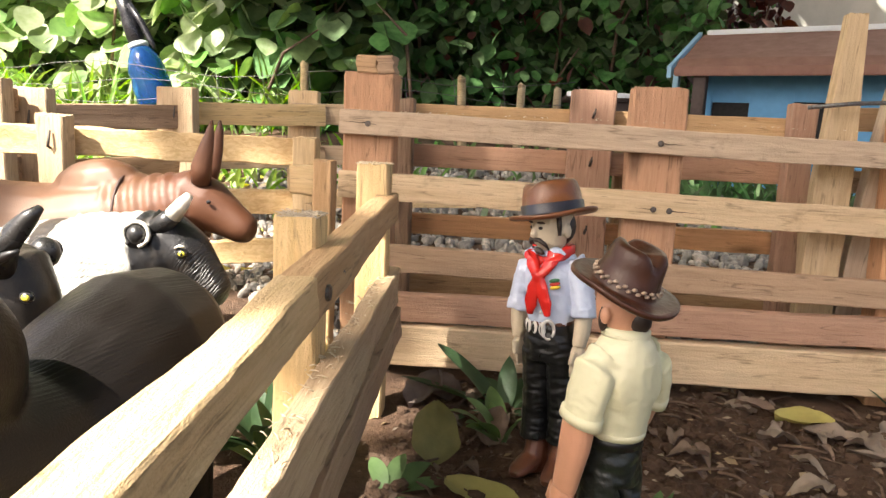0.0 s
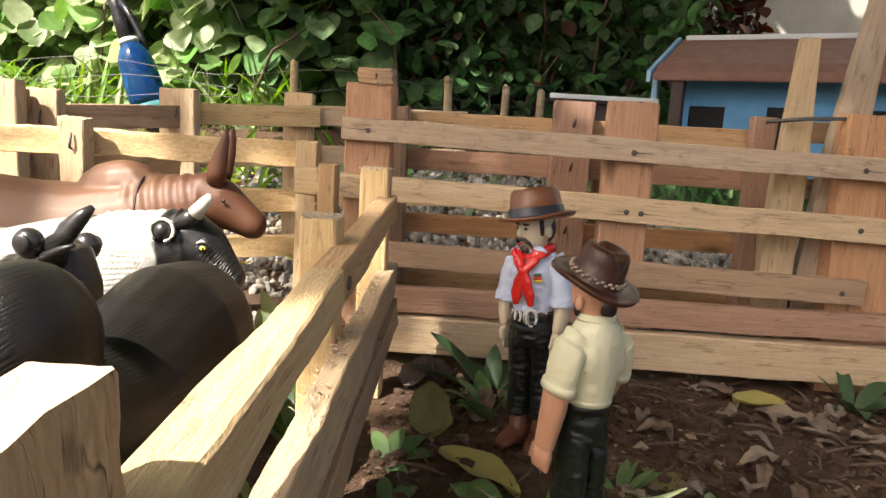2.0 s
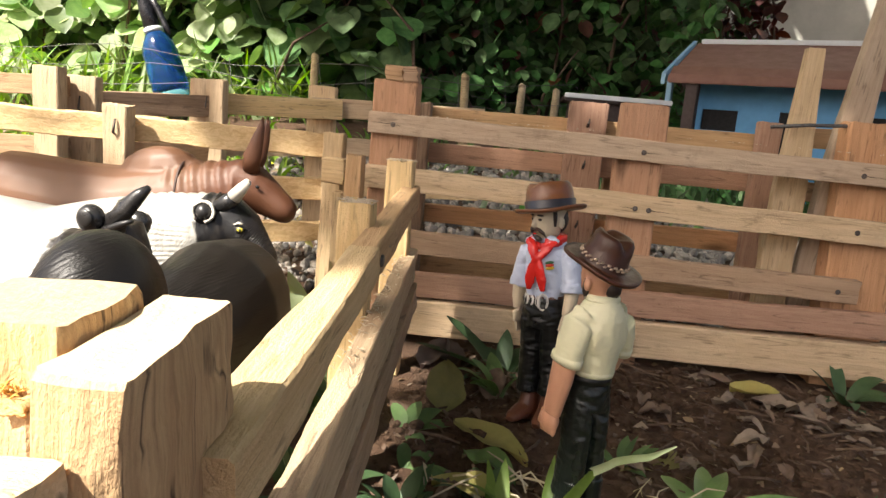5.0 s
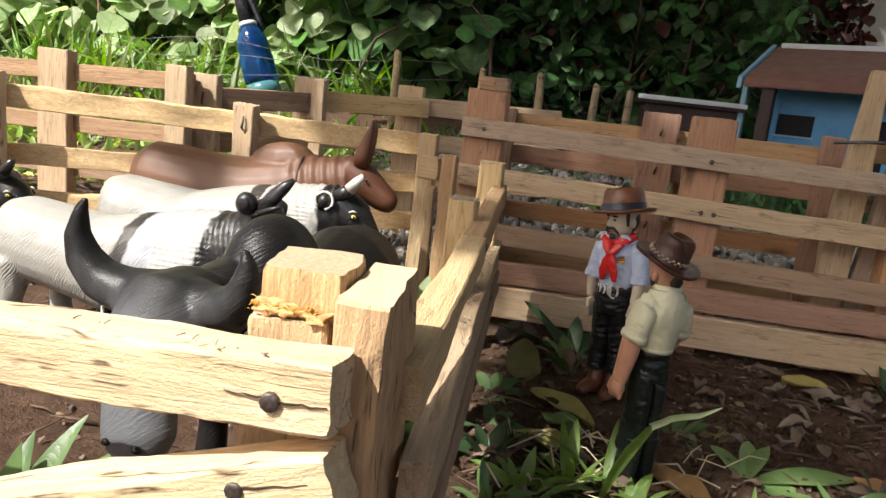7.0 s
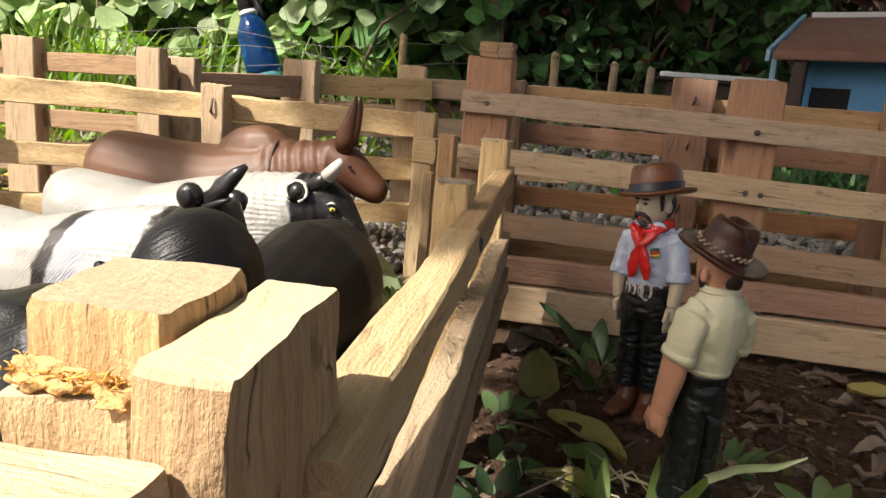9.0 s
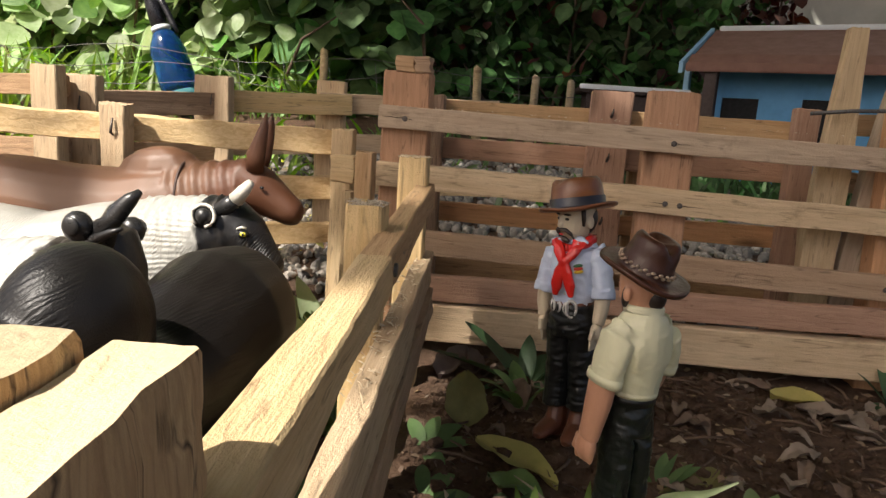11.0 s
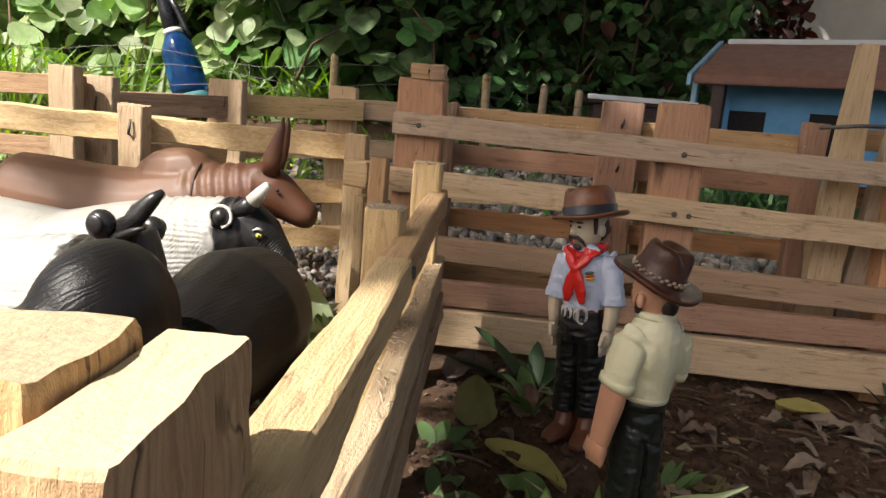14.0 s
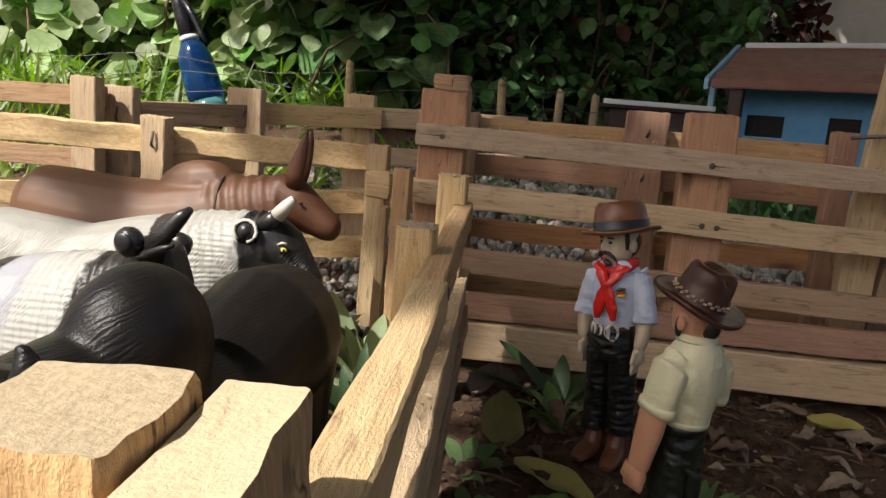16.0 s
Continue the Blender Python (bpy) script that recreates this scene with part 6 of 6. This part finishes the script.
straws()
plant("grass_plant", "low grass plant with arching blades", [(80, 60, 0.045, 0.005, 1.0), (150, 50, 0.045, 0.005, 1.2), (220, 35, 0.045, 0.005, 1.2), (300, 40, 0.04, 0.005, 1.0)], GRASS, (0.088, 0.165))
for x, y, n, s, mt in ((0.045, 0.15, 9, 0.05, GRASS), (0.07, 0.165, 10, 0.06, GRASS), (0.03, 0.125, 7, 0.05, LEAF_MID), (0.12, 0.13, 8, 0.045, LEAF_MID), (0.195, 0.145, 7, 0.04, LEAF_MID), (0.24, 0.20, 7, 0.04, LEAF_DARK), (0.06, 0.20, 6, 0.04, LEAF_DARK), (0.10, 0.145, 6, 0.05, GRASS), (0.155, 0.135, 6, 0.05, GRASS), (0.215, 0.19, 6, 0.045, LEAF_MID)):
    plant("broadleaf_plant", "low green weed among dry leaves", tuft(pr, n + 5, s * 0.58, 0.0060), mt, (x, y))
# pale leaf colour makes weeds in the bulls' shadow look sunlit
for x, y, n, s, mt in ((-0.082, 0.405, 9, 0.055, LEAF_BRIGHT), (-0.062, 0.36, 9, 0.055, LEAF_BRIGHT), (-0.055, 0.30, 9, 0.05, LEAF_DARK), (-0.11, 0.44, 7, 0.045, LEAF_BRIGHT), (-0.045, 0.33, 8, 0.045, LEAF_BRIGHT), (-0.058, 0.395, 8, 0.034, LEAF_BRIGHT), (-0.040, 0.365, 7, 0.034, LEAF_MID), (-0.036, 0.27, 8, 0.040, LEAF_MID), (-0.095, 0.425, 7, 0.034, LEAF_MID), (-0.15, 0.02, 9, 0.06, LEAF_MID), (-0.18, 0.03, 8, 0.06, LEAF_DARK), (-0.12, -0.005, 8, 0.05, LEAF_MID), (-0.022, 0.18, 7, 0.045, LEAF_DARK), (-0.025, 0.11, 7, 0.045, LEAF_MID)):
    plant("broadleaf_plant", "weed with pointed leaves inside the cattle pen", tuft(pr, n, s, 0.014, (30, 80)), mt, (x, y))


def crinkled(length, width, az, rise, curl, crumple, seed, n=12, m=7, shape=0.9):
    """A leaf as a crumpled sheet: ovate outline with a ragged margin, a raised midrib, curled ends."""
    bm = bmesh.new()
    off = Vector((seed * 1.7, seed * 0.9, seed * 2.3))
    turn = Matrix.Rotation(radians(az), 3, "Z") @ Matrix.Rotation(-radians(rise), 3, "Y")
    rows = []
    for i in range(n + 1):
        t = i / n
        w = width / 2 * max(math.sin(math.pi * t ** shape) ** 0.7, 0.05) * (1 + 0.16 * noise.noise(Vector((t * 5, 0, 0)) + off))
        row = []
        for j in range(m):
            u = 2 * j / (m - 1) - 1
            q = Vector((length * t, w * u + 0.10 * width * noise.noise(Vector((t * 2, 4, 0)) + off), 0.0))
            z = -curl * length * 0.5 * (2 * t - 0.9) ** 2 * (t > 0.45) - 0.03 * length * math.exp(-(u / 0.18) ** 2)
            z += 0.14 * width * u * u + crumple * width * (noise.noise(Vector((t * 4, u * 1.6, 0)) + off) + 0.5 * noise.noise(Vector((t * 10, u * 4, 3)) + off))
            row.append(bm.verts.new(turn @ Vector((q.x, q.y, z))))
        rows.append(row)
    for a, b in zip(rows, rows[1:]):
        for j in range(m - 1):
            bm.faces.new((a[j], a[j + 1], b[j + 1], b[j]))
    return bm


LEAVES = [0]


def fallen(label, mat, x, y, length, width, az, curl=0.2, rise=4.0, lift=0.003, wave=0.1, roll=0.0):
    LEAVES[0] += 1
    bm = crinkled(length, width, az, rise, curl, wave, LEAVES[0])
    low = min(v.co.z for v in bm.verts)
    ob = obj("fallen_leaf", bm, mat, m=pose(x, y, ground_z(x, y) + lift - low * 0.5))
    return tagged(ob, label, "leaf", "fallen leaves")


fallen("large yellow-green fallen leaf curling on the soil", LEAF_YELLOW, 0.042, 0.278, 0.056, 0.023, -40, 0.22, 3, 0.001, 0.10)
fallen("yellow fallen leaf lying at the front", LEAF_YELLOW, 0.036, 0.205, 0.045, 0.02, -15, 0.3, 5)
fallen("pale green fallen leaf half buried in crumbs", LEAF_MID, 0.050, 0.238, 0.032, 0.018, -30, 0.5, 8, 0.002, 0.2)
fallen("upright olive leaf wilting beside the divider fence", LEAF_OLIVE, 0.0345, 0.303, 0.036, 0.027, 100, 0.05, 50, -0.001, 0.08)
fallen("round yellow-green fallen leaf by the back board", LEAF_YELLOW, 0.242, 0.404, 0.034, 0.028, -22, 0.1, 8, 0.002, 0.06)
fallen("dry brown fallen leaf by the back board", LEAF_DRY, 0.244, 0.412, 0.024, 0.017, 170, 0.2, 14)
fallen("pale scrap of dry leaf by the back board", LEAF_ASH, 0.232, 0.408, 0.020, 0.014, 150, 0.4, 10, 0.002, 0.3)
fallen("yellow leaf lying in the cattle pen", LEAF_YELLOW, -0.085, 0.368, 0.04, 0.018, 5, 0.2, 10)
fallen("orange dry leaf in the front grass", LEAF_AMBER, 0.114, 0.198, 0.045, 0.024, -48, 0.3, 8, 0.002, 0.12)
fallen("orange dry leaf in the front grass", LEAF_AMBER, 0.236, 0.232, 0.042, 0.026, -60, 0.3, 8, 0.002, 0.14)
for x, y, ln, wd, az in ((0.252, 0.386, 0.036, 0.020, -22), (0.268, 0.382, 0.034, 0.019, -8), (0.280, 0.377, 0.034, 0.018, 20), (0.290, 0.362, 0.030, 0.016, -30), (0.300, 0.380, 0.032, 0.018, 60)):
    fallen("large bleached crumpled leaf on the soil", LEAF_ASH, x, y, ln * 0.85, wd * 0.85, az, 0.2, 5, 0.001, 0.26)
fallen("narrow pale curled dry leaf on the soil", LEAF_ASH, 0.262, 0.352, 0.034, 0.007, -28, 0.6, 6, 0.002, 0.25)
fallen("narrow pale curled dry leaf on the soil", LEAF_ASH, 0.300, 0.335, 0.030, 0.007, 5, 0.6, 6, 0.002, 0.25)
for x, y, ln, az in ((0.272, 0.345, 0.024, -20), (0.29, 0.33, 0.026, -30), (0.235, 0.385, 0.02, 60), (0.30, 0.31, 0.026, 15), (0.315, 0.345, 0.024, 100), (0.150, 0.250, 0.026, 130), (0.172, 0.262, 0.026, 40), (0.120, 0.240, 0.022, 80), (0.190, 0.300, 0.022, 10)):
    fallen("bleached crumpled dry leaf on the soil", LEAF_ASH, x, y, ln * 0.72, ln * 0.34, az, 0.3, 6, 0.001, 0.3)
fallen("large crumpled grey dead leaf against the back board", LEAF_DEAD, 0.010, 0.372, 0.034, 0.024, 60, 0.05, 24, 0.0, 0.20)
fallen("large crumpled grey dead leaf against the back board", LEAF_DEAD, 0.034, 0.386, 0.028, 0.020, 110, 0.05, 22, 0.0, 0.22)
fallen("brown dry leaf standing among twigs", LEAF_DRY, 0.060, 0.326, 0.026, 0.020, 70, 0.4, 50, 0.0, 0.25)
for _ in range(60):
    x, y = pr.uniform(0.02, 0.34), pr.uniform(0.10, 0.40)
    if (x - 0.083) ** 2 + (y - 0.29) ** 2 < 0.0009 or (x - 0.104) ** 2 + (y - 0.195) ** 2 < 0.0009:
        continue
    s = pr.uniform(0.012, 0.028)
    fallen("small crumpled dry leaf on the soil", pr.choice((LEAF_DRY, LEAF_DRY, LEAF_ASH)), x, y, s * 0.85, s * pr.uniform(0.3, 0.6), pr.uniform(0, 360), 0.9, pr.uniform(0, 30), 0.002, 0.32, pr.uniform(-0.6, 0.6))


def litter():
    """Crumbs, twigs and broken leaf over the soil."""
    bm = bmesh.new()
    r = random.Random(5)
    for q in range(3300):
        x, y = (r.uniform(-0.42, 0.42), r.uniform(-0.05, 0.50)) if q < 2200 else (r.uniform(0.01, 0.38), 0.09 + 0.34 * r.random() ** 1.25)
        s = r.uniform(0.0015, 0.007) if r.random() < 0.85 else r.uniform(0.006, 0.010)
        a = r.uniform(0, 6.28)
        blade(bm, (x, y, ground_z(x, y) + 0.0012), (math.cos(a), math.sin(a), r.uniform(-0.1, 0.5)), s, s * r.uniform(0.25, 0.8), 0.4, r.uniform(-1, 1), 0.3, 2, r.choice((0, 0, 0, 1, 2)))
    for q in range(420):
        x, y = (r.uniform(-0.4, 0.4), r.uniform(-0.05, 0.5)) if q < 300 else (r.uniform(0.01, 0.36), 0.09 + 0.33 * r.random() ** 1.4)
        a, s = r.uniform(0, 6.28), r.uniform(0.008, 0.035)
        z = ground_z(x, y) + 0.0015
        d = Vector((math.cos(a), math.sin(a), r.uniform(-0.05, 0.2))) * s
        w = r.uniform(0.0004, 0.0011)
        tube(bm, [(x, y, z, w, w), (x + d.x * 0.5 + s * 0.08, y + d.y * 0.5, z + d.z * 0.5 + 0.001, w, w), (x + d.x, y + d.y, z + d.z, w * 0.6, w * 0.6)], 5, 2)
    tagged(obj("leaf_litter", bm, [LEAF_DRY, LEAF_ASH, TWIG]), "crumbs of dry leaf and thin twigs over the soil", "litter", kind="stuff")


litter()


def far_litter():
    """Dry bits and yellowed leaves on the sunny bank."""
    bm = bmesh.new()
    r = random.Random(8)
    for _ in range(2600):
        x, y = r.uniform(-1.4, -0.15), r.uniform(0.62, 1.5)
        s, a = r.uniform(0.008, 0.026), r.uniform(0, 6.28)
        blade(bm, (x, y, ground_z(x, y) + 0.002), (math.cos(a), math.sin(a), r.uniform(-0.1, 0.6)), s, s * r.uniform(0.25, 0.7), 0.5, r.uniform(-1, 1), 0.3, 3, r.choice((0, 1, 1, 2)))
    tagged(obj("leaf_litter", bm, [LEAF_DRY, LEAF_ASH, LEAF_YELLOW]), "sunlit dry leaves scattered behind the cattle pen", "litter", kind="stuff")


far_litter()


# ---------------------------------------------------------------- gravel beyond the fences
def gravel():
    k = Mat("grey_gravel", 0.85)
    n = k.noise(160, 5)
    who = k.island()
    c = k.mix(k.ramp(n, (0.3, 0.0), (0.7, 1.0)), (0.195, 0.172, 0.145), (0.35, 0.31, 0.265))
    k.done(k.hsv(c, 0.5, k.vary(0.5, 1.1, who), k.vary(0.55, 1.35, who)), k.noise(700, 4), 0.0012, 0.8)
    r = random.Random(11)
    verts, faces = [], []
    bm = bmesh.new()
    bmesh.ops.create_icosphere(bm, subdivisions=2, radius=1)
    bv, bf_ = [v.co.copy() for v in bm.verts], [[v.index for v in f.verts] for f in bm.faces]
    bm.free()
    for q in range(11000):
        x = r.uniform(-0.45, 1.1)
        y = 0.50 + (r.random() ** 1.3) * 1.05
        if q >= 10500:
            x, y = r.uniform(-0.15, -0.025), r.uniform(0.34, 0.53)
        elif x < -0.12 and y < 0.55 + (-0.12 - x) * 0.9:
            continue
        if q < 10500 and x < -0.3 and r.random() < 0.5:
            continue
        s = r.uniform(0.0026, 0.0065) * (1 + 0.5 * (y > 0.9))
        e = Euler((r.uniform(0, 6), r.uniform(0, 6), r.uniform(0, 6))).to_matrix()
        sc = Vector((s * r.uniform(0.8, 1.4), s * r.uniform(0.7, 1.1), s * r.uniform(0.5, 0.8)))
        off = Vector((r.uniform(0, 90), 0, 0))
        base = len(verts)
        c0 = Vector((x, y, ground_z(x, y) + s * r.uniform(0.1, 0.9)))
        for v in bv:
            w = v * (1 + 0.35 * noise.noise(v * 1.1 + off))
            verts.append(c0 + e @ Vector((w.x * sc.x, w.y * sc.y, w.z * sc.z)))
        faces += [[base + i for i in f] for f in bf_]
    me = bpy.data.meshes.new("gravel")
    me.from_pydata(verts, [], faces)
    me.materials.append(k.m)
    tagged(new("gravel", me), "loose grey gravel stones on the ground", "gravel", kind="stuff")


gravel()


def clods():
    """Crumbled lumps of soil in the men's pen."""
    r = random.Random(17)
    bm = bmesh.new()
    bmesh.ops.create_icosphere(bm, subdivisions=1, radius=1)
    bv, fs = [v.co.copy() for v in bm.verts], [[v.index for v in f.verts] for f in bm.faces]
    bm.free()
    verts, faces = [], []
    for _ in range(2600):
        x, y = r.uniform(0.0, 0.42), r.uniform(0.08, 0.43)
        s = 0.0012 + 0.0045 * r.random() ** 3
        off = Vector((r.uniform(0, 90), 3, 0))
        base = len(verts)
        c0 = Vector((x, y, ground_z(x, y) + s * 0.3))
        for v in bv:
            q = v * (s * (1 + 0.5 * noise.noise(v * 1.7 + off)))
            verts.append(c0 + Vector((q.x, q.y, q.z * 0.75)))
        faces += [[base + i for i in f] for f in fs]
    me = bpy.data.meshes.new("soil_clods")
    me.from_pydata(verts, [], faces)
    me.materials.append(SOIL)
    tagged(new("soil_clods", me), "crumbled lumps of dark brown soil", "soil", kind="stuff")


clods()


# ---------------------------------------------------------------- torn fibres on the low corner post, frayed cuts
def fibres(parent, name, spot, n, length, mat, seed, label="", thick=1.0):
    r = random.Random(seed)
    bm = bmesh.new()
    for _ in range(n):
        x, y, z = spot(r)
        a = r.uniform(0, 6.28)
        s = length * r.uniform(0.4, 1.2)
        w = r.uniform(0.00012, 0.00035) * thick
        d = Vector((math.cos(a), math.sin(a), r.uniform(0.05, 0.7))) * s
        tube(bm, [(x, y, z, w, w), (x + d.x * 0.5, y + d.y * 0.5, z + d.z * 0.7, w, w), (x + d.x, y + d.y, z + d.z * 0.8, w * 0.4, w * 0.4)], 4)
    return tagged(part(name, bm, mat, parent, label), kind="stuff")


FIBRE = wood("orange_torn_fibre", (0.72, 0.44, 0.16), (0.62, 0.34, 0.10), 0.25, 1.0, 0.05)
FRAY = wood("pale_frayed_wood", (0.74, 0.64, 0.48), (0.60, 0.48, 0.33), 0.6, 1.0, 0.2)
torn = bmesh.new()
tr = random.Random(52)
for _ in range(30):
    q = tr.random()
    ball(torn, (-0.0300 + 0.0195 * q, -0.0235 + tr.uniform(-0.0022, 0.0022), 0.1352 + tr.uniform(0.0, 0.0030) * (1.2 - q)), (tr.uniform(0.0022, 0.0046), tr.uniform(0.0006, 0.0016), tr.uniform(0.0005, 0.0011)), 0, 8, 6, Euler((tr.uniform(-0.5, 0.5), tr.uniform(-0.5, 0.5), tr.uniform(-0.6, 0.6))).to_matrix().to_4x4())
torn = melted(torn, 0.0004, 1)
torn.normal_update()
for v in torn.verts:
    v.co += v.normal * 0.0005 * noise.noise(Vector((v.co.x * 300, v.co.y * 1400, v.co.z * 1400)))
part("torn_splinter", torn, FIBRE, ff, "torn orange splinters of wood")
fibres(ff, "fibre", lambda r: (-0.021 + r.uniform(-0.009, 0.009), -0.0235 + r.uniform(-0.0025, 0.003), 0.1350 + r.uniform(0, 0.0025)), 300, 0.0024, FIBRE, 3, "torn orange wood fibres", 0.6)
fibres(df, "fray", lambda r: (-0.0106 + r.uniform(-0.0076, 0.0076), 0.208 + r.uniform(-0.0076, 0.0076), 0.1415), 420, 0.0022, FRAY, 4, "frayed grey saw fibres")
fibres(df, "fray", lambda r: (-0.0141 + r.uniform(-0.009, 0.009), 0.365 + r.uniform(-0.0078, 0.0078), 0.1533), 300, 0.002, FRAY, 5)
fibres(bf, "fray", lambda r: (r.uniform(-0.055, 0.40), FY + r.uniform(0.0, 0.006), 0.1853), 60, 0.002, FRAY, 6)
fibres(df, "fray", lambda r: (lambda y: (0.013 - 0.06 * y + r.uniform(-0.005, 0.005), y, 0.0886))(r.uniform(0.12, 0.36)), 120, 0.004, FRAY, 8)
fibres(ff, "fray", lambda r: (r.uniform(-0.25, 0.0), -0.0485 + r.uniform(0.0, 0.002), r.choice((0.1335, 0.1328))), 50, 0.0025, FRAY, 9)
